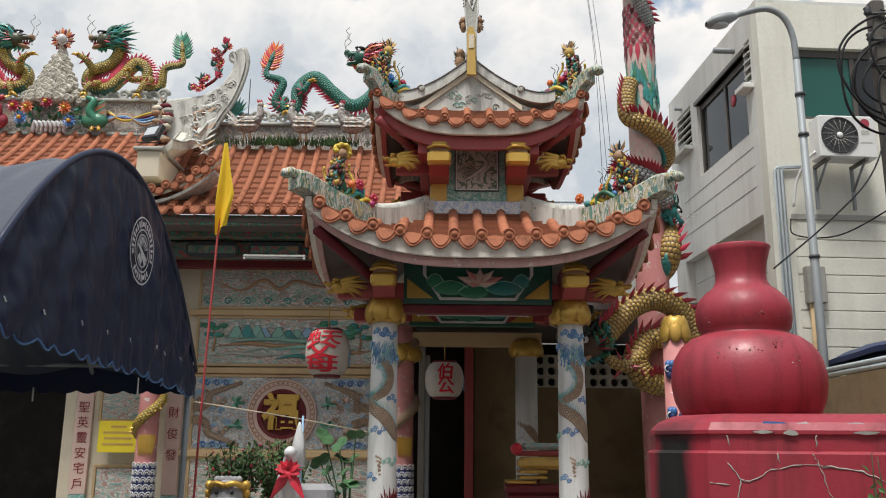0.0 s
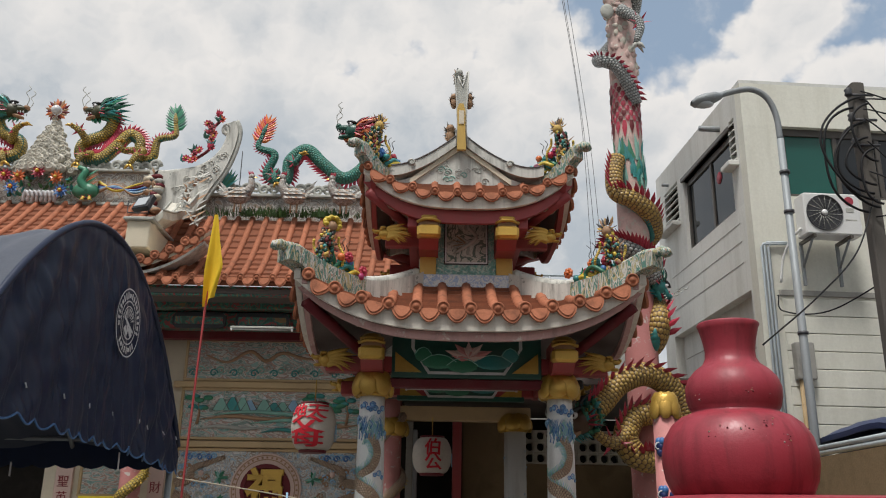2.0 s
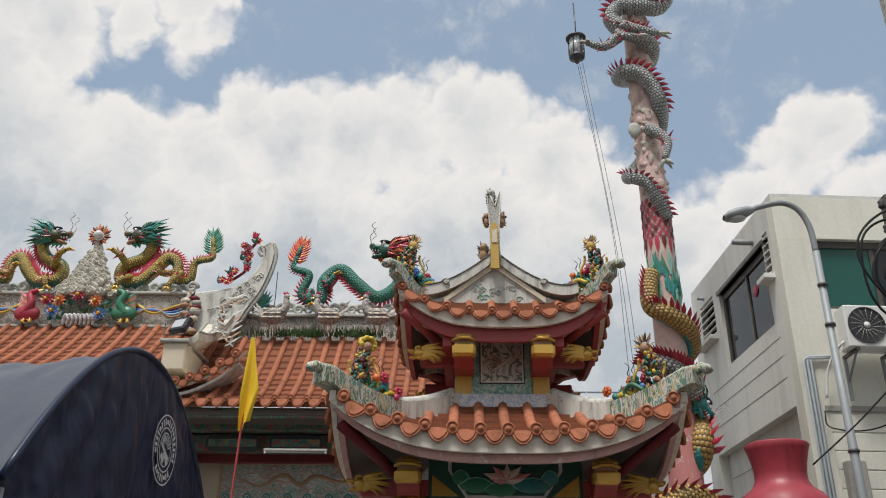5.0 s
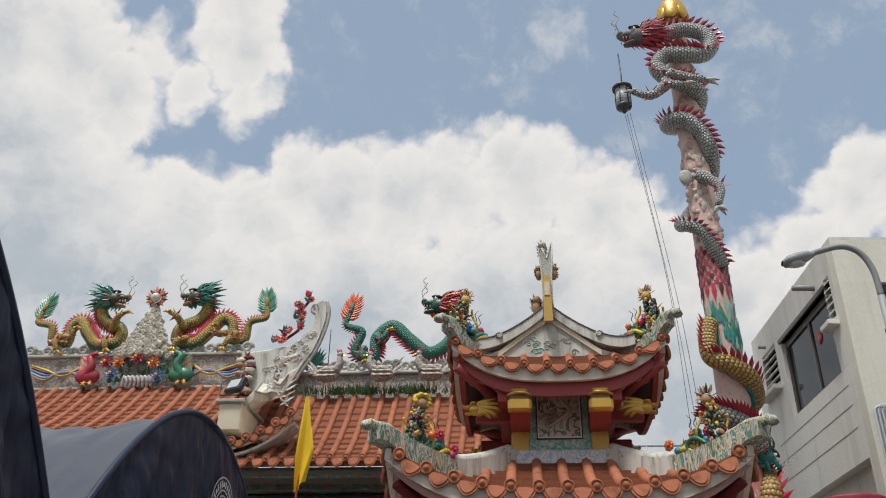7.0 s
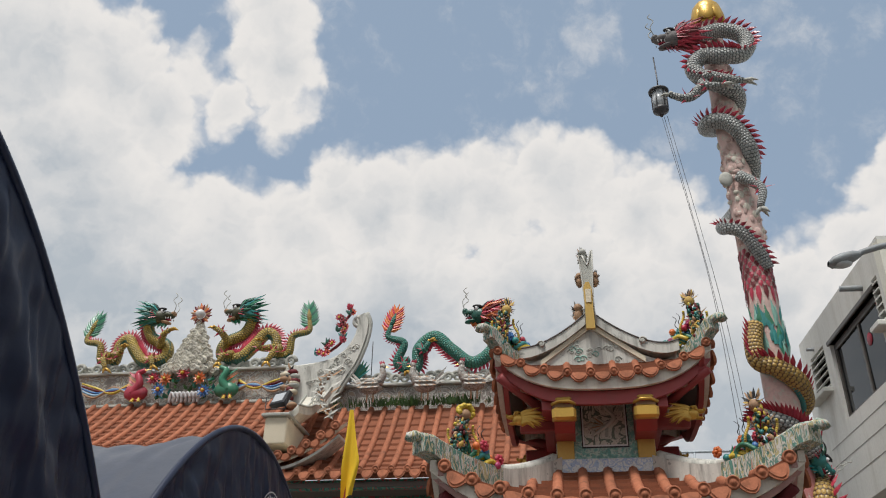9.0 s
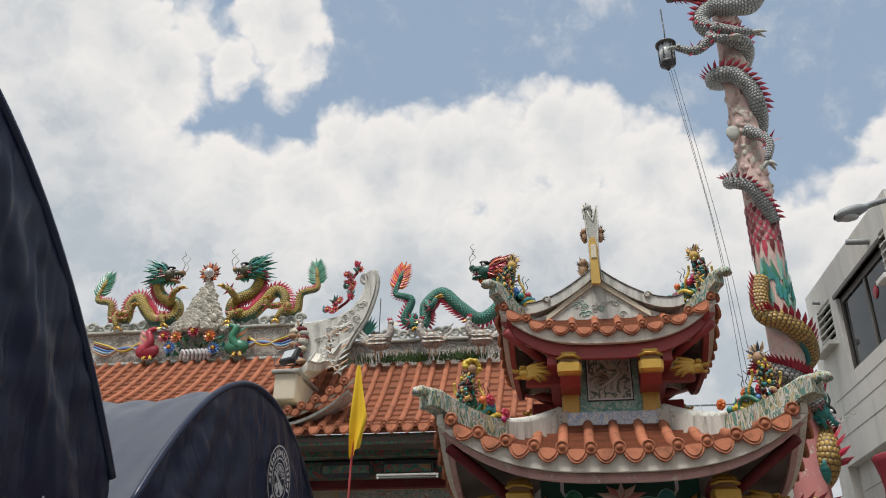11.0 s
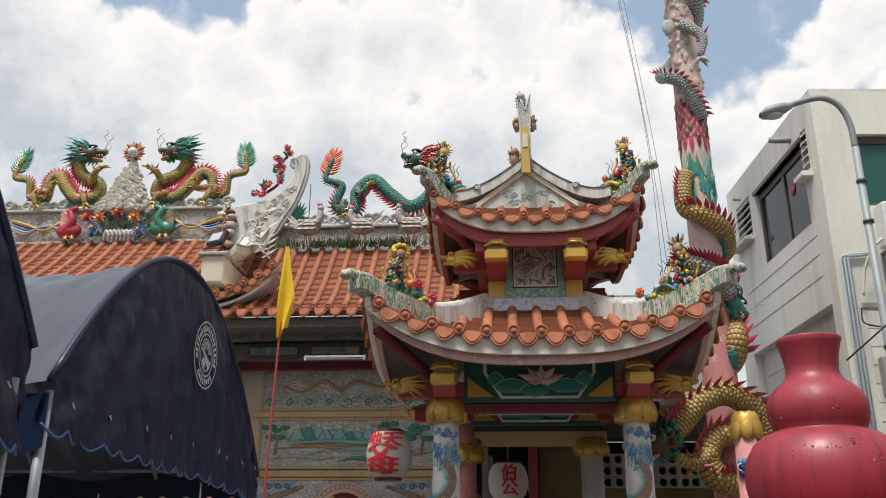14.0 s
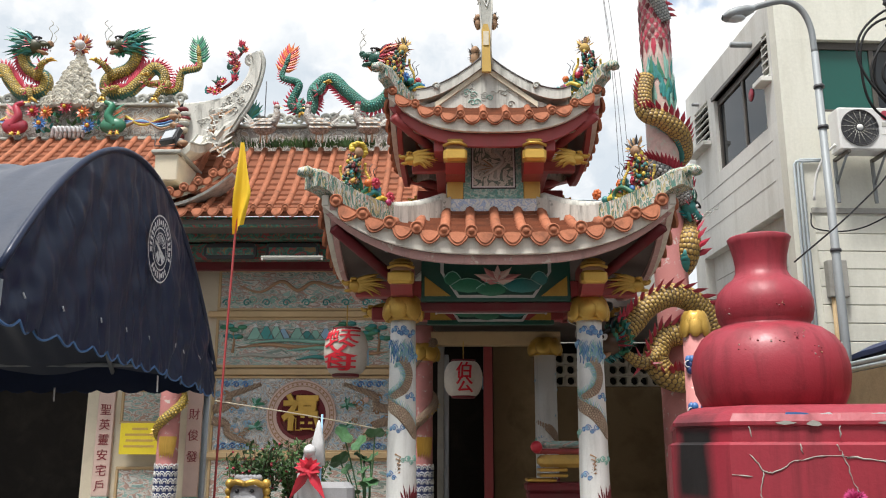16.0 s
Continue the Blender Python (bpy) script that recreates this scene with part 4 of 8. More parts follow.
for y, s in ((-0.97, -1), (0.9, 1)):
    g = Geo().box((-0.86, y - 0.03, 3.24), (0.86, y + 0.05, 3.72), DARKGREEN, 0.01)
    fz, bz = 3.28, 3.70
    g.prism([(-0.64, bz), (0.64, bz), (0.64, bz - 0.12), (0.44, fz), (-0.44, fz), (-0.64, bz - 0.12)], y - 0.045, y - 0.028, PORCELAIN)
    g.prism([(-0.60, bz), (0.60, bz), (0.60, bz - 0.13), (0.42, fz + 0.03), (-0.42, fz + 0.03), (-0.60, bz - 0.13)], y - 0.055, y - 0.04, DARKGREEN)
    for q in (-1, 1):
        g.prism([(q * 0.82, fz + 0.02), (q * 0.82, fz + 0.25), (q * 0.52, fz + 0.02)], y - 0.05, y - 0.03, GOLD)
    for k in range(11):
        a = math.pi * (k + 0.5) / 11
        ln = 0.30 if k % 2 else 0.20
        g.spike((0.02, y - 0.06, 3.47), (0.02 + ln * math.cos(a), y - 0.075 - 0.01 * (k % 2), 3.47 + 0.62 * ln * math.sin(a)), 0.05, (SCROLL, PINK, PALEPINK)[k % 3], 0.3, side=(-math.sin(a), 0, math.cos(a)))
    for x, z, w in ((-0.32, 3.42, 0.20), (0.30, 3.42, 0.22), (-0.05, 3.38, 0.18), (0.50, 3.50, 0.10), (-0.50, 3.50, 0.10)):
        g.ball((x, y - 0.055, z), (w, 0.012, 0.085), (GREEN, TEAL)[x > 0], 14, 6)
        g.tube([(x - w, y - 0.066, z), (x - w * 0.5, y - 0.068, z + 0.065), (x, y - 0.07, z + 0.085), (x + w * 0.5, y - 0.068, z + 0.065), (x + w, y - 0.066, z)], 0.006, TEALPALE, 4)
    part("painted_beam_panel", g, pav, "green panel painted with a lotus between gold corners")
g = Geo().box((-1.0, -0.99, 3.13), (1.0, -0.85, 3.23), MAROON, 0.01)
part("lintel", g, pav)


def bracket(x, y, z, w, h):
    g = Geo()
    g.box((x - w / 2, y, z), (x + w / 2, y + 0.20, z + h * 0.50), GOLD, 0.03)
    g.box((x - w * 0.46, y + 0.015, z + h * 0.62), (x + w * 0.46, y + 0.2, z + h), GOLD, 0.05)
    g.box((x - w * 0.40, y + 0.04, z + h * 0.45), (x + w * 0.40, y + 0.2, z + h * 0.66), BROWNP)
    g.tube([(x - w * 0.50, y + 0.05, z + h * 0.62), (x - w * 0.2, y + 0.0, z + h * 0.69), (x + w * 0.2, y + 0.0, z + h * 0.69), (x + w * 0.50, y + 0.05, z + h * 0.62)], 0.02, GOLD, 6)
    part("bracket_scroll", g, pav, "gilded scroll bracket end")
    a = Geo().prism([(y + 0.06, z + 0.02), (y + 0.16, z + h * 0.9), (y + 0.70, z + h * 0.9), (y + 0.70, z - 0.10), (y + 0.25, z - 0.09)], x - w * 0.42, x + w * 0.42, RED, "x")
    part("bracket_arm", a, pav, "red bracket arm")


for x in (-1.07, 1.07):
    bracket(x, -1.46, 3.37, 0.29, 0.29)
for x in (-0.465, 0.465):
    bracket(x, -1.20, 4.88, 0.28, 0.31)
for x, y, z, s in ((1.60, -0.98, 3.42, 0.34), (0.98, -0.92, 4.98, 0.31)):
    for d in (-1, 1):
        part("dragon_head", lion_head(Geo(), (x * d, y, z), s, d), pav, "gilded dragon head on the beam end")
        part("dragon_head", lion_head(Geo(), (x * d, -y, z), s, d), pav, "gilded dragon head on the beam end")

# Upper storey
g = Geo().box((-0.58, -0.58, 4.25), (0.58, 0.58, 5.45), WHITE)
part("upper_wall", g, pav, "white plastered upper storey")
g = Geo().box((-0.37, -0.63, 4.565), (0.37, -0.57, 5.42), P_TEALF, 0.008)
part("panel_frame", g, pav, "teal scrollwork picture frame")
g = Geo().box((-0.275, -0.642, 4.70), (0.275, -0.60, 5.36), BLACKP)
g.box((-0.262, -0.648, 4.715), (0.262, -0.62, 5.35), PORCELAIN)
g.box((-0.245, -0.655, 4.732), (0.245, -0.62, 5.335), P_PANEL)
g.tube(smooth([(-0.15, -0.66, 4.84), (0.02, -0.665, 4.95), (0.12, -0.665, 5.06), (0.03, -0.665, 5.18), (0.05, -0.665, 5.30)], 6), [0.012 + 0.016 * math.sin(math.pi * i / 24) for i in range(25)], GREYSTONE, 6)
for k in range(8):
    a = 2.4 + 0.25 * k
    g.spike((0.0, -0.66, 4.97), (0.20 * math.cos(a), -0.665, 4.97 + 0.17 * math.sin(a)), 0.02, (BROWNP, GREYSTONE)[k % 2], 0.3)
part("relief_panel", g, pav, "grey relief of a crane among rocks")
for x in (-0.47, 0.47):
    g = Geo().box((x - 0.10, -0.66, 4.50), (x + 0.10, -0.56, 5.45), OCHRE, 0.01)
    part("post", g, pav, "ochre post")
for m in turns:
    g = Geo().box((-0.68, -0.68, 4.32), (0.68, -0.60, 4.565), P_BASE, 0.012)
    part("scroll_board", g, pav, "white board painted with blue scrolls", m)
for y in (-0.66, 0.66):
    for s in (-1, 1):
        part("upper_beam", Geo().box((min(0.58 * s, 1.0 * s), y - 0.06, 4.90), (max(0.58 * s, 1.0 * s), y + 0.06, 5.06), RED, 0.01), pav)
for x in (-0.66, 0.66):
    g = Geo().box((x - 0.06, -1.1, 5.02), (x + 0.06, 1.1, 5.16), RED, 0.01)
    part("upper_side_beam", g, pav)
for sx in (-1, 1):
    for sy in (-1, 1):
        part("corner_rafter", Geo().tube([(0.60 * sx, 0.60 * sy, 5.10), (1.20 * sx, 1.20 * sy, 5.42)], 0.06, RED, 6), pav)
        part("corner_rafter", Geo().tube([(1.07 * sx, 0.93 * sy, 3.42), (1.78 * sx, 1.75 * sy, 3.92)], 0.065, MAROON, 6), pav)

# Gable, ridge and forked finial, a hand off the centre line
OFF = Matrix.Translation((-0.09, 0, 0))
GB, GA, GY = 5.60, 6.10, -1.02
g, gb = Geo(), Geo()
for s in (-1, 1):
    outline = [(0, GB - 0.05), (0.95 * s, GB - 0.05)]
    for i in range(9):
        f = i / 8
        outline.append((0.95 * (1 - f) * s, GB + (GA - GB) * (0.25 * f + 0.75 * f ** 2)))
    g.prism(outline if s > 0 else outline[::-1], GY, GY + 0.06, WHITE)
    gb.prism([(x, z) for x, z in (outline if s > 0 else outline[::-1])], -GY - 0.06, -GY, WHITE)
for k in range(16):
    a = random.Random(k)
    g.scroll((a.uniform(-0.32, 0.32), GY - 0.004, GB + 0.05 + a.uniform(0.0, 0.18)), 0.045, (GREYSTONE, TEALPALE, WHITE)[k % 3], 1.2, 0.16, flip=1 if k % 2 else -1, seg=5)
part("gable", g, pav, "white gable with faint relief clouds", OFF)
part("gable", gb, pav, m=OFF)
for s in (-1, 1):
    for nm, mat, off, wid, yy in (("gable_ridge", WHITE, 0.07, 0.065, GY - 0.06), ("gable_band", CREAM, 0.0, 0.035, GY - 0.03)):
        g, vs, n = Geo(), [], 14
        for i in range(n + 1):
            f = i / n
            x = (1.02 - 1.02 * f) * s if nm == "gable_ridge" else (0.62 - 0.62 * f) * s
            z = (GB + 0.02 + (GA - GB + 0.03) * (0.22 * f + 0.78 * f ** 2.0) if nm == 'gable_ridge' else GB + 0.03 + (GA - GB - 0.03) * f) + off + (0.10 * (1 - f) ** 6 if nm == "gable_ridge" else 0)
            for dy, dz in ((0, wid), (0, -wid), (0.05 if nm == "gable_band" else 2.15, -wid), (0.05 if nm == "gable_band" else 2.15, wid)):
                vs.append((x, yy + dy, z + dz))
        fs = [(i * 4 + k, i * 4 + (k + 1) % 4, i * 4 + 4 + (k + 1) % 4, i * 4 + 4 + k) for i in range(n) for k in range(4)] + [(0, 1, 2, 3), (n * 4 + 3, n * 4 + 2, n * 4 + 1, n * 4)]
        g.add(vs, fs, mat, False)
        if nm == "gable_ridge":
            g.tube([(vs[i * 4][0], yy - 0.004, vs[i * 4][2] + 0.004) for i in range(n + 1)], 0.009, SMOKED, 5)
        part(nm, g, pav, m=OFF)
g = Geo()
prof = [(1.1, 6.02), (-1.0, 6.02), (-1.06, 6.20), (-0.98, 6.36), (1.1, 6.24)]
g.prism(prof, -0.07, 0.07, GREYSTONE, "x")
part("roof_ridge", g, pav, "white ridge running back from the gable", OFF)
g = Geo()
fork = [(x * 0.68, z) for x, z in ((-0.075, 6.06), (-0.07, 6.35), (-0.085, 6.62), (-0.11, 6.86), (-0.12, 6.99), (-0.07, 6.99), (-0.02, 6.90), (0.02, 6.84), (0.05, 6.92), (0.095, 7.05), (0.12, 7.06), (0.11, 6.80), (0.085, 6.55), (0.08, 6.30), (0.10, 6.06))]
g.prism(fork, -1.20, -1.02, GREYSTONE)
g.tube([(x, -1.20, z) for x, z in fork], 0.012, WHITE, 5)
g.prism([(-0.055, 5.98), (-0.05, 6.30), (-0.055, 6.52), (-0.03, 6.60), (0.02, 6.60), (0.045, 6.50), (0.045, 6.28), (0.055, 5.98)], -1.235, -1.19, OCHRE)
g.prism([(-0.035, 6.32), (-0.035, 6.50), (0.03, 6.50), (0.03, 6.32)], -1.245, -1.23, CREAM)
part("ridge_finial", g, pav, "tall forked ridge end, white with an ochre tongue", OFF)
for nm, c, sc, mat in (("guardian_lion", (-0.035, -1.13, 6.97), 1.2, GREYSTONE), ("ridge_bird", (-0.095, -1.12, 6.66), 1.0, BROWNP), ("ridge_bird", (0.095, -1.12, 6.66), 1.0, BROWNP), ("ridge_figure", (-0.13, -0.95, 6.28), 1.3, BROWNP), ("ridge_figure", (-0.13, -0.55, 6.45), 1.1, GREYSTONE)):
    g, rnd = Geo(), random.Random(nm + str(c[0]))
    c = Vector(c)
    g.ball(c, (0.045 * sc, 0.06 * sc, 0.08 * sc), mat, 8, 6)
    g.ball(c + Vector((0, -0.03, 0.07)) * sc, 0.042 * sc, mat, 8, 6)
    for k in range(34):
        a = math.tau * k / 34
        q = rnd.uniform(0.05, 0.085)
        g.spike(c + Vector((0.03 * math.cos(a), 0, 0.02 + 0.05 * math.sin(a))) * sc, c + Vector((q * math.cos(a), rnd.uniform(-0.06, 0.03), 0.03 + 1.5 * q * math.sin(a))) * sc, 0.018 * sc, (BROWNP, mat, DARKGREY, GREYSTONE)[k % 4])
    part(nm, g, pav, "small weathered ridge figure", OFF)
for s in (-1, 1):
    g = Geo().ball((0.60 * s, -1.06, 5.86), 0.05, GREYSTONE, 10, 7)
    g.scroll((0.60 * s, -1.10, 5.86), 0.045, WHITE, 1.3, 0.25, flip=s)
    part("ridge_curl", g, pav, "round grey scroll at the foot of the gable ridge", OFF)

# Figures on the hip ridges
seed = 0
for sx, sy in ((-1, -1), (1, -1), (-1, 1), (1, 1)):
    for q, zf, k in ((0.70, zlow, 1.25), (0.60, zup, 1.2)):
        seed += 1
        hw, tw = (LHW, LTW) if zf is zlow else (UHW, UTW)
        c = tw + (hw - tw) * q if zf is zlow else 1.06
        z = zf(c, (hw - c) / (hw - tw)) + 0.17
        ang = math.atan2(sy, sx)
        m = Matrix.Translation((PX + c * sx, PY + c * sy, z)) @ Matrix.Rotation(ang, 4, "Z") @ Matrix.Rotation(radians(-16), 4, "Y") @ Matrix.Scale(k, 4)
        if sx < 0:
            m = m @ Matrix.Scale(-1, 4, (0, 1, 0))
        ob = thing("ridge_figure_group", "glazed flowers, beads and a guardian figure on the white hip ridge", "roof ornament", figure_cluster(seed), group="pavilion ridge figures")
        ob.matrix_basis = m

# Strip lights under the pavilion and under the hall's eave
def strip_light(x0, x1, y, z):
    t = thing("strip_light", "white fluorescent strip light fixed under a beam", "ceiling light", at=((x0 + x1) / 2, y, z), group="strip lights")
    w = (x1 - x0) / 2
    part("housing", Geo().box((-w, -0.025, 0), (w, 0.025, 0.035), GREYSTONE, 0.006), t)
    part("tube", Geo().tube([(-w + 0.02, 0, -0.016), (w - 0.02, 0, -0.016)], 0.014, TUBE, 8), t, "unlit fluorescent tube")
    for s in (-1, 1):
        part("end_cap", Geo().box((s * (w - 0.02) - 0.012, -0.02, -0.035), (s * (w - 0.02) + 0.012, 0.02, 0.0), ACWHITE), t)


strip_light(-0.30, 1.02, 10.12, 3.16)
strip_light(-0.55, 1.00, 12.8, 3.60)
strip_light(-3.20, -2.20, 13.6, 4.58)
# ---- dragons ----
def dragon_head(g, c, f, R, skin, mane, jaw, up=(0, 0, 1), brow=None, mane_k=1.0):
    """An open-mouthed dragon head of half-width R at c, facing f."""
    brow = brow or BLACKP
    f = Vector(f).normalized()
    u = Vector(up)
    u = (u - f * u.dot(f)).normalized()
    s = f.cross(u)
    rot = Matrix((f, s, u)).transposed()
    c = Vector(c)
    P = lambda a, b, h: c + rot @ Vector((a, b, h)) * R
    g.ball(P(0, 0, 0), (1.1 * R, 0.85 * R, 0.85 * R), skin, 10, 7, rot)
    g.ball(P(0.9, 0, 0.18), (0.95 * R, 0.62 * R, 0.40 * R), skin, 10, 6, rot)
    g.ball(P(1.6, 0, 0.38), (0.34 * R, 0.48 * R, 0.32 * R), jaw, 8, 6, rot)
    g.ball(P(0.75, 0, -0.62), (0.85 * R, 0.50 * R, 0.22 * R), jaw, 10, 5, rot @ Matrix.Rotation(0.22, 3, "Y"))
    g.ball(P(0.85, 0, -0.30), (0.62 * R, 0.30 * R, 0.13 * R), CRIMSON, 8, 5, rot)
    for k in (-1, 1):
        g.ball(P(0.45, 0.55 * k, 0.52), 0.26 * R, PORCELAIN, 8, 6)
        g.ball(P(0.58, 0.68 * k, 0.55), 0.13 * R, BLACKP, 6, 5)
        g.ball(P(0.35, 0.5 * k, 0.80), (0.55 * R, 0.30 * R, 0.18 * R), brow, 8, 5, rot)
        g.tube(smooth([P(-0.1, 0.4 * k, 0.7), P(-0.6, 0.5 * k, 1.3), P(-1.3, 0.6 * k, 1.45)], 5), [0.17 * R * (1 - i / 12) for i in range(11)], brow, 6)
        g.tube(smooth([P(1.7, 0.3 * k, 0.5), P(1.9, 0.5 * k, 1.3), P(1.5, 0.6 * k, 1.9), P(1.9, 0.6 * k, 2.4), P(1.6, 0.6 * k, 2.8)], 4), 0.045 * R, GREYSTONE, 4)
        for i in range(4):
            g.spike(P(0.6 + 0.3 * i, 0.4 * k, -0.1), P(0.62 + 0.3 * i, 0.4 * k, -0.42), 0.08 * R, PORCELAIN)
    rnd = random.Random(int(c.x * 100 + c.z * 10))
    tone = {GREEN: (GREEN, DARKGREEN, TEAL), ORANGE: (CRIMSON, ORANGE, MAROON), CRIMSON: (CRIMSON, MAROON, CRIMSON), TEAL: (TEAL, DARKGREEN, GREEN)}.get(mane, (mane, mane, mane))
    for row in range(3):
        for k in range(17):
            a = math.tau * (k + 0.33 * row) / 17 + rnd.uniform(-0.08, 0.08)
            ra, ln = 0.85 + 0.05 * row, rnd.uniform(1.3, 2.1) * mane_k
            b, h = math.cos(a), math.sin(a)
            back = -0.15 - 0.42 * row
            g.spike(P(back, ra * b * 0.9, ra * h), P(back - ln * (0.72 + 0.2 * row), ra * b * (0.9 + 0.28 * ln), h * ra + h * ln * 0.50 + 0.22), 0.19 * R, tone[(k + row) % 3], 0.45, side=tuple(rot @ Vector((0, -h, b))), bend=tuple(rot @ Vector((0.0, 0, 0.38 * R))))
    for k in range(8):
        w = 1 if k % 2 else -1
        g.spike(P(-0.1 - 0.05 * k, 0.8 * w, -0.35 + 0.1 * k), P(-0.9, 1.2 * w, -0.8 + 0.2 * k), 0.12 * R, (CRIMSON, MAROON)[k % 4 > 1], 0.5)
    for k in range(7):
        g.spike(P(0.1 + 0.14 * k, 0.1 * (k % 3 - 1), -0.72), P(-0.2 + 0.14 * k, 0.2 * (k % 3 - 1), -1.35), 0.13 * R, mane)
    return g


def leg(g, a, b, c, r, mat, claw):
    g.tube(smooth([a, b, c], 4), [r * (1.25 - 0.6 * i / 8) for i in range(9)], mat, 8)
    c = Vector(c)
    d = (c - Vector(b)).normalized()
    for k in range(4):
        e = Vector((math.cos(k * 1.3 - 1.9), 0.5 * math.sin(k * 2.1), -0.25)) * r * 2.0 + d * r * 1.2
        g.tube([c, c + e * 0.6 + Vector((0, 0, r * 0.3)), c + e], [r * 0.5, r * 0.4, r * 0.08], claw, 5)
    for k in range(5):
        g.spike(Vector(b), Vector(b) + Vector((math.cos(k), -0.3, math.sin(k))) * r * 2.6, r * 0.35, CRIMSON)


def dragon(path, R, skin, fin, mane, jaw, tail=None, head_dir=None, head_k=1.25, legs=(), claw=None, taper=0.35, finlen=1.0, up=None, head_up=(0, 0, 1), every=1, collar=0, mane_k=1.0, face=None, belly=None):
    """One dragon from tail to head. up, if given, maps a point to the way that its back faces."""
    g = Geo()
    pts = smooth(path, 8)
    n = len(pts)
    rad = [R * (taper + (1 - taper) * min(1.0, i / (n * 0.45))) * (1 - 0.18 * max(0, i / n - 0.75) * 4 * 0.5) for i in range(n)]
    g.tube(pts, rad, skin, 12)
    for i in range(2, n - 3):
        d = (pts[i + 1] - pts[i - 1]).normalized()
        o = Vector(up(pts[i])) if up else Vector((-d.z, 0, d.x)) * (1 if d.x < 0 else 1)
        if not up:
            o = Vector((-d.z, 0, d.x))
            if head_dir and Vector(head_dir).x < 0:
                o = -o
        o = (o - d * o.dot(d)).normalized()
        if belly:
            g.ball(pts[i] - o * rad[i] * 0.35, (rad[i] * 0.55, rad[i] * 0.98, rad[i] * 0.75), belly, 7, 5)
        if i % every == 0:
            b = pts[i] + o * rad[i] * 0.85
            g.spike(b, b + o * rad[i] * 1.15 * finlen - d * rad[i] * 0.8, rad[i] * 0.26, fin, 0.45, side=d)
    if tail:
        d = (pts[0] - pts[2]).normalized()
        for j in range(9):
            for sd in (-1, 1):
                w = Matrix.Rotation(sd * (1.05 - 0.075 * j), 3, "Y") @ d
                at = pts[0] + d * R * (0.42 * j - 1.0)
                tip = at + w * R * (2.5 - 0.10 * abs(j - 4))
                g.spike(at, tip, R * 0.40, (tail, DARKGREEN if tail is GREEN else CRIMSON, tail)[j % 3], 0.5, side=(w.z, 0, -w.x), bend=tuple(d * R * -0.35))
        g.spike(pts[0] + d * R * 2.0, pts[0] + d * R * 4.6, R * 0.26, tail, 0.5)
        g.tube([pts[0], pts[0] + d * R * 1.2, pts[0] + d * R * 2.6], [R * taper * 1.1, R * taper * 1.2, R * 0.1], skin, 8)
    for i in range(n - collar, n):
        d = (pts[min(i + 1, n - 1)] - pts[i - 1]).normalized()
        s = d.orthogonal().normalized()
        o = d.cross(s)
        for k in range(11):
            w = math.cos(math.tau * (k + 0.5 * (i % 2)) / 11) * s + math.sin(math.tau * (k + 0.5 * (i % 2)) / 11) * o
            g.spike(pts[i] + w * rad[i] * 0.85, pts[i] + w * rad[i] * 1.35 - d * R * 1.0, R * 0.24, mane, 0.35)
    hd = head_dir or (pts[-1] - pts[-3])
    dragon_head(g, pts[-1] + Vector(hd).normalized() * R * 0.5, hd, R * head_k, face or jaw, mane, jaw, head_up, None, mane_k)
    for a, b, c in legs:
        leg(g, a, b, c, R * 0.55, skin, claw or GOLD)
    return g


# ---- the main hall ----
hall = thing("temple_hall", "Chinese temple hall with orange tiled roof and painted relief wall", "temple", at=(0, 0, 0))


def wall_panel(x0, x1, z0, z1, mat, label, y=15.80):
    g = Geo().box((x0, y - 0.03, z0), (x1, y + 0.05, z1), mat, 0.006)
    p = part("relief_panel", g, hall, label)
    f = Geo()
    for a, b in (((x0 - 0.05, z0 - 0.05), (x1 + 0.05, z0)), ((x0 - 0.05, z1), (x1 + 0.05, z1 + 0.05)), ((x0 - 0.05, z0), (x0, z1)), ((x1, z0), (x1 + 0.05, z1))):
        f.box((a[0], y - 0.055, a[1]), (b[0], y + 0.05, b[1]), TAN, 0.008)
    part("panel_border", f, p, "tan moulded border")
    return p


g = Geo().box((-6.75, 15.85, 0), (-0.85, 16.15, 5.6), CREAM)
part("facade_wall", g, hall, "cream plastered facade wall")
for z in (1.50, 2.96, 4.01):
    part("tan_rail", Geo().box((-4.62, 15.70, z - 0.06), (-0.9, 15.84, z + 0.05), TAN, 0.012), hall)
p1 = wall_panel(-4.42, -1.15, 1.58, 2.84, P_BLUE, "white relief with blue clouds and grey dragons round a medallion")
p2 = wall_panel(-4.42, -1.15, 3.08, 3.90, P_LAND, "painted relief of green mountains and water")
p3 = wall_panel(-4.42, -1.15, 4.12, 4.80, P_LAND, "weathered relief of a dragon over waves")
p4 = wall_panel(-4.42, -1.15, 0.60, 1.40, P_LAND, "painted relief of trees and a village")
p5 = wall_panel(-6.05, -5.35, 0.55, 1.24, P_LAND, "painted relief of a pine landscape")
p6 = wall_panel(-6.05, -5.35, 2.08, 2.60, P_LAND, "painted relief of figures in a garden")

# Mountains, water and trees of the landscape panel
g, rnd = Geo(), random.Random(5)
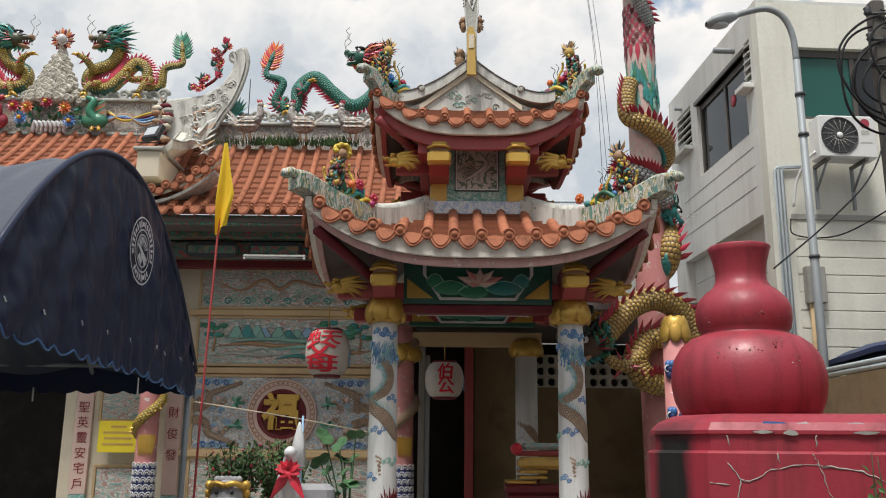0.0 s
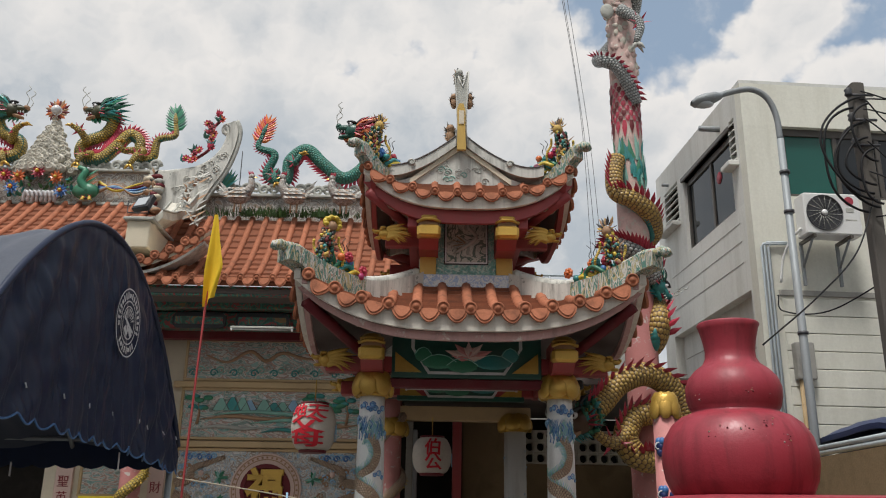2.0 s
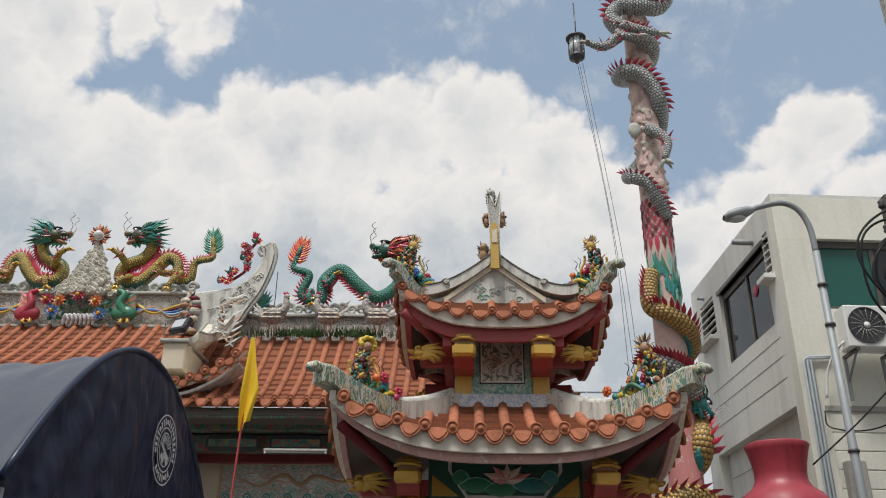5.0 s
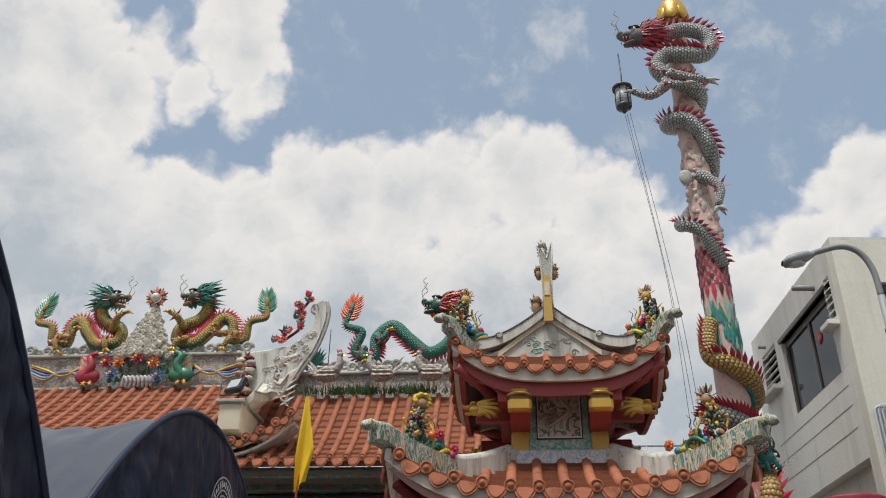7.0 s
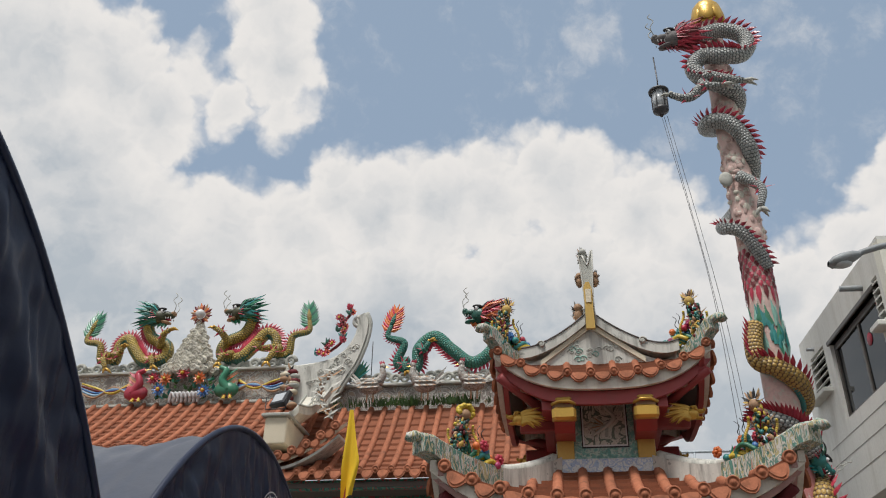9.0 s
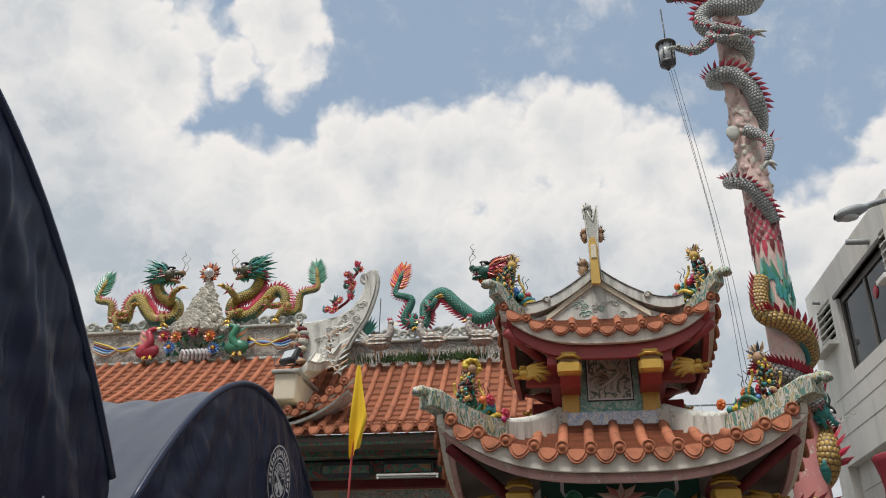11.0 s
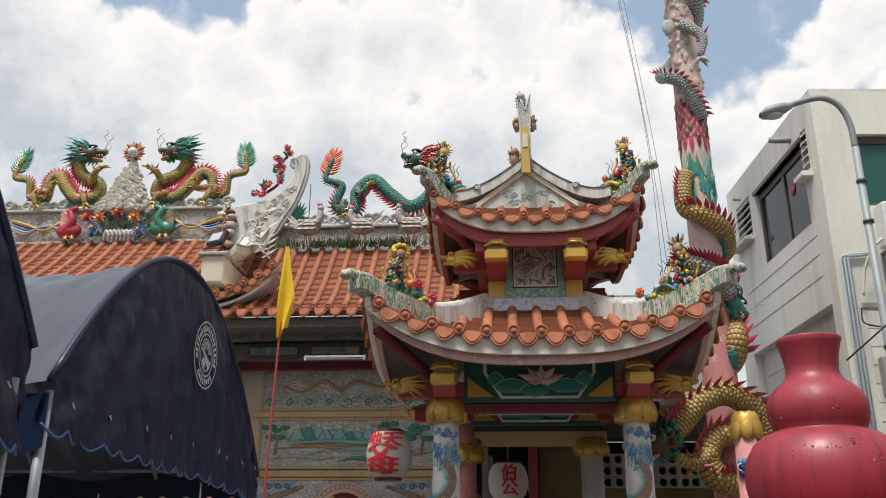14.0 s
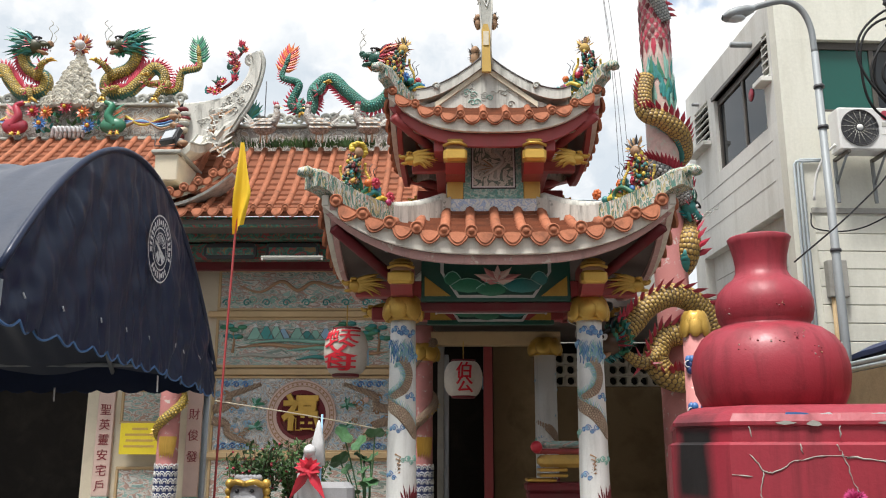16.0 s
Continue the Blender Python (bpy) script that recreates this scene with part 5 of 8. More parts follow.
for k in range(9):
    x = -3.75 + 0.185 * k + rnd.uniform(-0.04, 0.04)
    h = 0.17 + rnd.uniform(0, 0.13)
    g.prism([(x - 0.15, 3.55), (x, 3.55 + h), (x + 0.15, 3.55)], 15.735 + 0.003 * k, 15.775, (TEALPALE, TEAL, TEALPALE, PALEBLUE)[k % 4])
    g.tube([(x - 0.15, 15.735 + 0.003 * k, 3.55), (x, 15.735 + 0.003 * k, 3.55 + h), (x + 0.15, 15.735 + 0.003 * k, 3.55)], 0.007, SMOKED, 4)
    g.prism([(x - 0.05, 3.55 + h * 0.80), (x, 3.56 + h), (x + 0.05, 3.55 + h * 0.80)], 15.729, 15.733 + 0.003 * k, PORCELAIN)
for z, x0, x1, mt in ((3.50, -3.9, -1.7, TEALPALE), (3.42, -4.1, -2.4, BROWNP), (3.36, -3.2, -1.4, TEALPALE), (3.24, -4.2, -2.9, GREYSTONE), (3.20, -3.0, -2.0, TEAL), (3.30, -2.3, -1.3, BROWNP)):
    g.tube(smooth([(x0, 15.76, z - 0.03), (x0 * 0.66 + x1 * 0.34, 15.75, z + 0.03), (x0 * 0.33 + x1 * 0.67, 15.75, z - 0.01), (x1, 15.76, z + 0.02)], 6), [0.006 + 0.03 * math.sin(math.pi * i / 18) for i in range(19)], mt, 6)
for x, z in ((-4.15, 3.62), (-2.05, 3.66), (-1.5, 3.62), (-1.75, 3.50)):
    g.tube([(x, 15.76, z - 0.32), (x + 0.03, 15.75, z - 0.1), (x, 15.75, z + 0.05)], [0.03, 0.022, 0.012], BROWNP, 6)
    for k in range(9):
        g.ball((x + rnd.uniform(-0.17, 0.17), 15.76, z + rnd.uniform(-0.06, 0.18)), (0.09, 0.03, 0.045), (GREEN, TEAL)[k % 2], 8, 5)
part("mountain_relief", g, p2, "raised green mountains with pale peaks")
# Dragon and waves of the upper panel
g = Geo()
g.tube(smooth([(-4.1, 15.77, 4.55), (-3.7, 15.76, 4.42), (-3.3, 15.75, 4.62), (-3.0, 15.75, 4.45), (-2.7, 15.75, 4.60), (-2.2, 15.76, 4.5), (-1.5, 15.77, 4.64)], 7), [0.012 + 0.022 * math.sin(math.pi * i / 42) for i in range(43)], BROWNP, 8, 0.5, up=(0, 1, 0))
for k in range(26):
    g.scroll((-4.3 + 0.122 * k, 15.765, 4.22 + 0.05 * (k % 3)), 0.075, (TEAL, TEALPALE, GREYSTONE)[k % 3], 1.3, 0.22, flip=1 if k % 2 else -1, seg=5)
part("wave_relief", g, p3, "raised waves and a brown dragon")
# Medallion with the gilded character
med = Geo()


def ring(g, c, r0, r1, y0, y1, mat, seg=48):
    vs, fs = [], []
    for k in range(seg):
        a = math.tau * k / seg
        for r, y in ((r0, y1), (r0, y0), (r1, y0), (r1, y1)):
            vs.append((c[0] + r * math.cos(a), y, c[1] + r * math.sin(a)))
    for k in range(seg):
        j = (k + 1) % seg
        for q in range(3):
            fs.append((k * 4 + q, k * 4 + q + 1, j * 4 + q + 1, j * 4 + q))
    return g.add(vs, fs, mat, False)


MC = (-2.84, 2.19)
ring(med, MC, 0.43, 0.62, 15.715, 15.80, SCROLL)
ring(med, MC, 0.505, 0.52, 15.705, 15.72, BROWNP)
ring(med, MC, 0.575, 0.59, 15.705, 15.72, BROWNP)
ring(med, MC, 0.37, 0.44, 15.70, 15.80, MAROON)
ring(med, MC, 0.0, 0.38, 15.735, 15.80, MAROON)
for k in range(40):
    a = math.tau * k / 40
    c, s = math.cos(a), math.sin(a)
    med.box((-0.016, 15.705, 0.53), (0.016, 15.72, 0.565), BROWNP, turn=Matrix.Translation((MC[0], 0, MC[1])) @ Matrix.Rotation(a, 4, "Y"))
md = part("medallion", med, p1, "round medallion with a red ring and fretwork border")
letters("character", "福", 0.64, GOLD, Matrix.Translation((MC[0], 15.70, MC[1])) @ Matrix.Rotation(radians(90), 4, "X"), md, 0.035, "gilded raised character", bold=0.013)
# Twin dragons, clouds and peonies around it
g, rnd = Geo(), random.Random(8)
for s in (-1, 1):
    for up in (-1, 1):
        X = lambda d: MC[0] + s * d
        g.tube(smooth([(X(1.60), 15.76, MC[1] + 0.10 * up), (X(1.35), 15.755, MC[1] + 0.16 * up), (X(1.30), 15.755, MC[1] + 0.34 * up), (X(1.05), 15.755, MC[1] + 0.44 * up), (X(0.75), 15.76, MC[1] + 0.55 * up)], 6), [0.085 * (1 - 0.6 * i / 24) for i in range(25)], SC_BROWN, 10, 0.4, up=(0, 1, 0))
        for k in range(7):
            g.scroll((X(0.95 + 0.085 * k), 15.765, MC[1] + (0.56 - 0.02 * (k % 2)) * up), 0.06, (PALEBLUE, BLUE)[k % 2], 1.3, 0.3, flip=s, seg=5)
        for k in range(16):
            g.scroll((X(0.95 + rnd.uniform(0, 0.60)), 15.765, MC[1] + up * rnd.uniform(0.05, 0.42)), 0.055, (BROWNP, GREYSTONE, PALEBLUE)[k % 3], 1.2, 0.35, flip=-s, seg=5)
        for k in range(9):
            a = rnd.uniform(0, 6.28)
            g.spike((X(0.82), 15.76, MC[1] + 0.20 * up), (X(0.82) + 0.17 * math.cos(a), 15.75, MC[1] + 0.20 * up + 0.13 * math.sin(a)), 0.04, (GREEN, TEALPALE)[k % 2], 0.3)
        g.ball((X(1.15), 15.75, MC[1] + 0.27 * up), (0.05, 0.03, 0.05), SCROLL, 8, 5)
part("dragon_relief", g, p1, "raised brown dragons, blue clouds and peonies")

# Entablature under the eave
part("painted_frieze", Geo().box((-6.9, 15.2, 4.92), (1.0, 15.5, 5.30), P_DARK, 0.01), hall, "dark green and red painted frieze")
part("frieze_board", Geo().box((-6.9, 14.75, 5.18), (1.0, 15.0, 5.42), P_DARK, 0.01), hall, "painted eave board")
part("red_beam", Geo().box((-6.9, 15.45, 4.78), (1.0, 15.62, 4.95), MAROON, 0.01), hall)
g = Geo()
for x in (-4.05, -2.95, -1.85):
    w = 0.46
    g.prism([(x - w, 5.06), (x - w + 0.06, 5.13), (x + w - 0.06, 5.13), (x + w, 5.06), (x + w, 4.92), (x + w - 0.06, 4.85), (x - w + 0.06, 4.85), (x - w, 4.92)], 14.86, 14.92, BLACKP)
    g.prism([(x - w * 0.9, 5.05), (x + w * 0.9, 5.05), (x + w * 0.9, 4.92), (x - w * 0.9, 4.92)], 14.845, 14.862, P_DARK)
part("name_board", g, hall, "dark framed painted boards under the eave")
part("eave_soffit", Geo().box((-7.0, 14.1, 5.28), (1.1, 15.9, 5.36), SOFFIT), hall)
# Added slab: hides the bright wall behind and keeps the porch dark.
part("flat_porch_ceiling", Geo().box((-1.0, 13.2, 3.72), (4.1, 17.6, 3.84), SOFFIT), hall)
part("porch_beam", Geo().box((-0.9, 15.25, 3.38), (1.75, 15.5, 3.62), TAN, 0.01), hall)

# Right wing roof
RWX0, RWX1, EY, EZ, RY, RZ = -5.25, 1.0, 14.0, 5.50, 15.75, 7.16


def zhall(x, v):
    return EZ + (RZ - EZ) * (0.72 * v + 0.28 * v * v)


n_rows = int((RWX1 - RWX0) / 0.268)
cxh, hwh = (RWX0 + RWX1) / 2, (RWX1 - RWX0) / 2
mh = Matrix.Translation((cxh, 0, 0))
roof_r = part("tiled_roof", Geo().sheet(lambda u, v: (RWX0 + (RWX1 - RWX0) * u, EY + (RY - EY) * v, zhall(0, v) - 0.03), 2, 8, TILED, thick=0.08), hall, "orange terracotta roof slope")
roof_side(roof_r, mh, 1e6, 1e6 - 1, EY, RY, zhall, 0.268, n_rows, 0.057)
part("eave_board", Geo().box((RWX0, EY + 0.02, EZ - 0.09), (RWX1, EY + 0.10, EZ - 0.01), CREAM, 0.008), hall)

part("eave_frieze", Geo().box((RWX0, EY + 0.12, EZ - 0.26), (RWX1, EY + 0.2, EZ - 0.09), P_DARK, 0.008), hall, "painted board under the eave tiles")

# Central roof, higher, running off behind the canopies
CX0, CX1, CEZ, CRZ = -11.6, -5.2, 6.0, 7.40


def zcen(dx, v):
    return CEZ + (CRZ - CEZ) * (0.72 * v + 0.28 * v * v)


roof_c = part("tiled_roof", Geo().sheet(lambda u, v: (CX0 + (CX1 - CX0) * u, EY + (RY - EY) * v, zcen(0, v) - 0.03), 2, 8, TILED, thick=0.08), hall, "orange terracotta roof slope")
roof_side(roof_c, Matrix.Translation(((CX0 + CX1) / 2, 0, 0)), 1e6, 1e6 - 1, EY, RY, zcen, 0.268, 23, 0.057)
part("upper_wall", Geo().box((-11.6, 15.76, 5.2), (-5.0, 15.84, 7.34), CREAM), hall)
part("end_block", Geo().box((-5.20, 14.0, 6.02), (-4.80, 15.6, 6.50), CREAM, 0.02), hall, "cream plastered roof end block")
part("end_cap", Geo().box((-5.26, 13.94, 6.50), (-4.74, 15.6, 6.56), GREYSTONE, 0.015), hall)

# Upturned small eave at the end of the central roof
def zsmall(dx, v):
    return 5.72 + 0.55 * max(0, (dx + 0.6) / 1.25) ** 1.8 + 0.28 * v


sm = part("corner_eave", Geo().sheet(lambda u, v: (-5.15 + 1.3 * u, 13.9 + 0.55 * v, zsmall(-0.65 + 1.3 * u, v) - 0.03), 10, 3, CREAM, thick=0.07), hall, "small upturned corner eave")
g = Geo()
g.sheet(lambda u, v: (-5.1 + 1.25 * u, 13.95 + 0.5 * v, zsmall(-0.65 + 1.3 * u, 0) - 0.10 - 0.10 * u * (1 - u) - 0.12 * (1 - v) * 0.2), 10, 2, WHITE, thick=0.05)
part("eave_lip", g, sm)
me_d, me_r = end_disc(0.082).mesh("tile_end"), drip(0.23, 0.12).mesh("drip_tile")
for i in range(6):
    dx = -0.6 + 0.24 * i
    t = math.atan2(zsmall(dx + 0.24, 0) - zsmall(dx, 0), 0.24)
    part("tile_end", me_d, sm, m=Matrix.Translation((-4.5 + dx, 13.88, zsmall(dx, 0) + 0.04)))
    if i < 5:
        part("drip_tile", me_r, sm, m=Matrix.Translation((-4.5 + dx + 0.12, 13.87, zsmall(dx + 0.12, 0) + 0.02)) @ Matrix.Rotation(-t, 4, "Y"))

# Ridges
rw = part("ridge_wall", Geo().box((-5.0, 15.85, 7.10), (1.0, 16.15, 7.70), P_RIDGE, 0.02), hall, "grey ridge wall with relief clouds")
part("ridge_coping", Geo().box((-5.0, 15.78, 7.66), (1.0, 16.2, 7.73), GREYSTONE, 0.02), hall)
g = Geo()
for k in range(34):
    x = -4.9 + 0.175 * k
    g.scroll((x, 15.95 - 0.03 * (k % 2), 7.84 + 0.03 * (k % 3)), 0.105, GREYSTONE, 1.5, 0.38, flip=1 if k % 2 else -1)
part("cloud_cresting", g, hall, "row of grey plaster cloud scrolls")
cw = part("ridge_wall", Geo().box((-11.6, 15.80, 7.35), (-5.35, 16.15, 8.12), P_RIDGE, 0.02), hall, "grey ridge wall with painted relief dragons")
for z in (7.40, 8.10):
    part("ridge_coping", Geo().box((-11.6, 15.72, z), (-5.30, 16.2, z + 0.06), GREYSTONE, 0.015), hall)
g = Geo()
for k in range(30):
    x = -11.0 + 0.19 * k
    if -8.0 < x < -7.15:
        continue
    g.scroll((x, 15.93 - 0.05 * (k % 2), 8.24 + 0.03 * (k % 3)), 0.115, GREYSTONE, 1.5, 0.40, flip=1 if k % 2 else -1)
part("cloud_cresting", g, hall, "row of grey plaster cloud scrolls")

# White swept ridge horn with its flowers
g = Geo()
outer = smooth([(-5.5, 0, 8.02), (-5.05, 0, 8.07), (-4.62, 0, 8.15), (-4.29, 0, 8.35), (-4.08, 0, 8.66), (-4.02, 0, 8.96), (-4.08, 0, 9.12)], 5)
inner = smooth([(-3.95, 0, 9.19), (-3.87, 0, 8.95), (-3.92, 0, 8.58), (-4.07, 0, 8.14), (-4.31, 0, 7.73), (-4.48, 0, 7.40), (-4.62, 0, 7.17), (-5.03, 0, 7.02), (-5.5, 0, 7.0)], 5)
g.prism([(p.x, p.z) for p in outer + inner], 15.62, 15.88, WHITE)
g.tube([(p.x, 15.75, p.z) for p in outer], 0.045, WHITE, 6, 2.6)
g.tube([(p.x, 15.72, p.z) for p in inner[:24]], 0.05, GREYSTONE, 6, 2.2)
g.scroll((-4.08, 15.72, 9.02), 0.14, WHITE, 1.4, 0.4)
rnd = random.Random(3)
for k in range(26):
    f = rnd.random()
    p = Vector((-5.0 + 0.95 * f, 15.61, 7.55 + 0.75 * f + rnd.uniform(-0.22, 0.22)))
    g.scroll(p, rnd.uniform(0.04, 0.08), WHITE, 1.2, 0.16, flip=1 if k % 2 else -1, seg=5)
part("ridge_horn", g, hall, "white plaster ridge horn sweeping upwards")
g = Geo()
def skirt_at(u, v):
    return (-4.98 + 0.52 * u - 0.20 * v, 15.5 - 1.35 * v, 7.40 + 0.20 * u - 0.85 * v - 0.20 * math.sin(math.pi * v) - 0.10 * math.sin(math.pi * u))


g.sheet(skirt_at, 10, 12, CREAMW, thick=0.14)
for q in (0.0, 0.35, 0.7, 1.0):
    g.tube([Vector(skirt_at(q, i / 12)) + Vector((0, -0.01, 0.01)) for i in range(13)], 0.022, (GREYSTONE, WHITE)[q in (0.35, 0.7)], 5)
for k in range(7):
    g.scroll(Vector(skirt_at(0.5 + 0.2 * math.sin(2.3 * k), 0.12 + 0.12 * k)) + Vector((0, -0.05, 0.02)), 0.06, GREYSTONE, 1.2, 0.16, flip=1 if k % 2 else -1, seg=5)
part("gable_skirt", g, hall, "white plaster gable end with scrolls")
g = Geo()
for k in range(9):
    f = k / 8
    g.ball((-4.25 - 0.25 * math.sin(3 * f), 14.75, 6.75 + 0.85 * f), (0.07, 0.06, 0.06), (GREYSTONE, BROWNP, WHITE)[k % 3], 7, 5)
    for j in range(5):
        g.spike((-4.25 - 0.25 * math.sin(3 * f), 14.72, 6.75 + 0.85 * f), (-4.25 - 0.25 * math.sin(3 * f) + 0.14 * math.cos(j * 1.3 + k), 14.68, 6.75 + 0.85 * f + 0.12 * math.sin(j * 1.3 + k)), 0.03, (GREYSTONE, WHITE, BROWNP)[j % 3])
    g.spike((-4.25, 14.7, 6.75 + 0.85 * f), (-4.05, 14.65, 6.85 + 0.85 * f), 0.05, (GREYSTONE, BROWNP, WHITE)[k % 3])
part("carved_strip", g, hall, "weathered carved figures down the gable edge")

# Statuary on the roof: each a plain shape of its own
RD = [(-5.20, 9.22), (-5.18, 8.96), (-5.50, 8.86), (-5.58, 8.50), (-5.86, 8.50), (-5.90, 8.86), (-6.10, 8.98), (-6.34, 8.66), (-6.60, 8.42), (-6.98, 8.50), (-6.98, 8.80), (-6.62, 9.00), (-6.48, 9.28), (-6.66, 9.46)]
MIDX = -7.62
for s in (1, -1):
    X = lambda x: MIDX + s * (x - MIDX)
    path = [(X(x), 15.95 - 0.06 * math.sin(i), z) for i, (x, z) in enumerate(RD)]
    legs = [((X(-6.85), 15.9, 8.75), (X(-7.0), 15.7, 8.95), (X(-7.14), 15.65, 9.02)), ((X(-6.75), 15.85, 8.5), (X(-6.85), 15.65, 8.40), (X(-6.92), 15.6, 8.22)), ((X(-5.75), 15.85, 8.6), (X(-5.80), 15.65, 8.42), (X(-5.90), 15.6, 8.20)), ((X(-5.9), 15.85, 8.6), (X(-6.1), 15.7, 8.55), (X(-6.15), 15.65, 8.68))]
    ob = thing("dragon_statue", "golden-scaled ceramic dragon with green mane on the roof ridge", "statue", dragon(path, 0.125, SC_GOLD, CRIMSON, GREEN, BROWNP, GREEN, (-s, 0, -0.05), 1.5, legs, GOLD, face=SC_GOLD, belly=DARKGREEN), group="ridge dragons")
GD = [(-3.46, 9.02), (-3.50, 8.75), (-3.17, 8.60), (-3.30, 8.18), (-2.93, 8.08), (-2.88, 8.50), (-2.55, 8.74), (-2.20, 8.42), (-1.78, 8.12), (-1.40, 8.40), (-1.38, 8.85), (-1.56, 9.16)]
thing("dragon_statue", "green-scaled ceramic dragon with a fiery tail on the roof ridge", "statue", dragon([(x, 15.95 - 0.05 * math.sin(i), z) for i, (x, z) in enumerate(GD)], 0.125, SC_GREEN, CRIMSON, ORANGE, DARKGREEN, ORANGE, (-1, 0, 0.1), 1.65,
      [((-2.85, 15.9, 8.5), (-2.72, 15.7, 8.35), (-2.62, 15.65, 8.5)), ((-3.1, 15.85, 8.2), (-3.1, 15.65, 8.05), (-3.05, 15.6, 7.88))], GOLD), group="ridge dragons")

# Cloud tower with a flaming pearl
g, rnd = Geo(), random.Random(2)
TWX = MIDX + 0.05
g.lathe([(0.36, 8.05), (0.32, 8.25), (0.26, 8.5), (0.20, 8.75), (0.14, 9.0), (0.09, 9.22), (0.03, 9.34)], CREAMW, (TWX, 15.95, 0), 24)
for k in range(11):
    f = k / 10
    w = 0.50 * (1 - f) ** 1.15 + 0.10
    z = 8.10 + 1.16 * f
    m = max(1, round(6 * (1 - f) ** 0.9 + 0.6)) - (k % 2 and f < 0.7)
    for j in range(max(1, m)):
        x = TWX + (j - (max(1, m) - 1) / 2) * 2 * w / max(1, m) + rnd.uniform(-0.02, 0.02)
        y = 15.95 - math.sqrt(max(0.01, (w * 0.95) ** 2 - (x - TWX) ** 2)) * 0.75
        rr = rnd.uniform(0.095, 0.125) * (1 - 0.25 * f)
        g.ball((x, y + 0.03, z), (rr * 1.15, 0.07, rr * 0.85), CREAMW, 12, 7)
        g.scroll((x, y - 0.04, z), rr * 0.8, CREAMW, 1.5, 0.16, flip=1 if (j + k) % 2 else -1, seg=5)
        g.scroll((x, y - 0.035, z), rr * 0.95, GREYSTONE, 0.8, 0.07, flip=1 if (j + k) % 2 else -1, seg=4)
g.ball((MIDX + 0.06, 15.8, 9.43), 0.10, PORCELAIN, 12, 8)
for k in range(20):
    a = math.tau * k / 20
    g.spike((MIDX + 0.06 + 0.10 * math.cos(a), 15.85, 9.43 + 0.10 * math.sin(a)), (MIDX + 0.06 + (0.23 + 0.03 * (k % 2)) * math.cos(a + 0.15), 15.85, 9.45 + (0.23 + 0.04 * (k % 2)) * math.sin(a + 0.15)), 0.045, (BROWNP, MAROON, ORANGE)[k % 3], 0.4, side=(-math.sin(a), 0, math.cos(a)))
thing("cloud_tower", "white plaster cloud tower carrying a flaming pearl", "roof ornament", g)

# Flowers, carp and phoenixes in front of the ridge wall


def blossom(name, c, r, petal, label):
    g = Geo()
    c = Vector(c)
    for ring_, (n, q) in enumerate(((10, 1.0), (8, 0.65), (5, 0.35))):
        for k in range(n):
            a = math.tau * (k + 0.5 * ring_) / n
            g.spike(c + Vector((0, -0.02 * ring_, 0)), c + Vector((q * r * math.cos(a), -0.05 - 0.03 * ring_, q * r * math.sin(a))), r * 0.26, petal if ring_ < 2 else ORANGE, 0.35, side=(-math.sin(a), 0, math.cos(a)))
    g.ball(c + Vector((0, -0.09, 0)), r * 0.22, YELLOW, 8, 5)
    ob = thing(name, label, "flower", g, group="ridge flowers")


for x, z, mt, w in ((-7.94, 7.88, ORANGE, "orange"), (-7.58, 7.99, CRIMSON, "crimson"), (-7.22, 7.87, ORANGE, "orange"), (-8.04, 7.66, BLUE, "blue"), (-7.10, 7.60, BLUE, "blue"), (-8.2, 7.9, CRIMSON, "crimson")):
    blossom("ceramic_flower", (x, 15.55, z), 0.15, mt, f"{w} glazed ceramic flower on the ridge wall")
g, rnd = Geo(), random.Random(4)
for k in range(60):
    x, z = rnd.uniform(-8.2, -6.95), rnd.uniform(7.50, 7.95)
    a = rnd.uniform(0, 6.28)
    g.spike((x, 15.68, z), (x + 0.10 * math.cos(a), 15.6, z + 0.10 * math.sin(a)), 0.04, (GREEN, TEAL, LEAF)[k % 3], 0.3)
for k in range(8):
    g.tube(smooth([(-7.85 + 0.085 * k, 15.66, 7.42), (-7.80 + 0.085 * k, 15.6, 7.62), (-7.72 + 0.08 * k, 15.62, 7.50)], 4), 0.03, PORCELAIN, 6)
thing("foliage_relief", "green ceramic leaves and white stems on the ridge wall", "roof ornament", g)
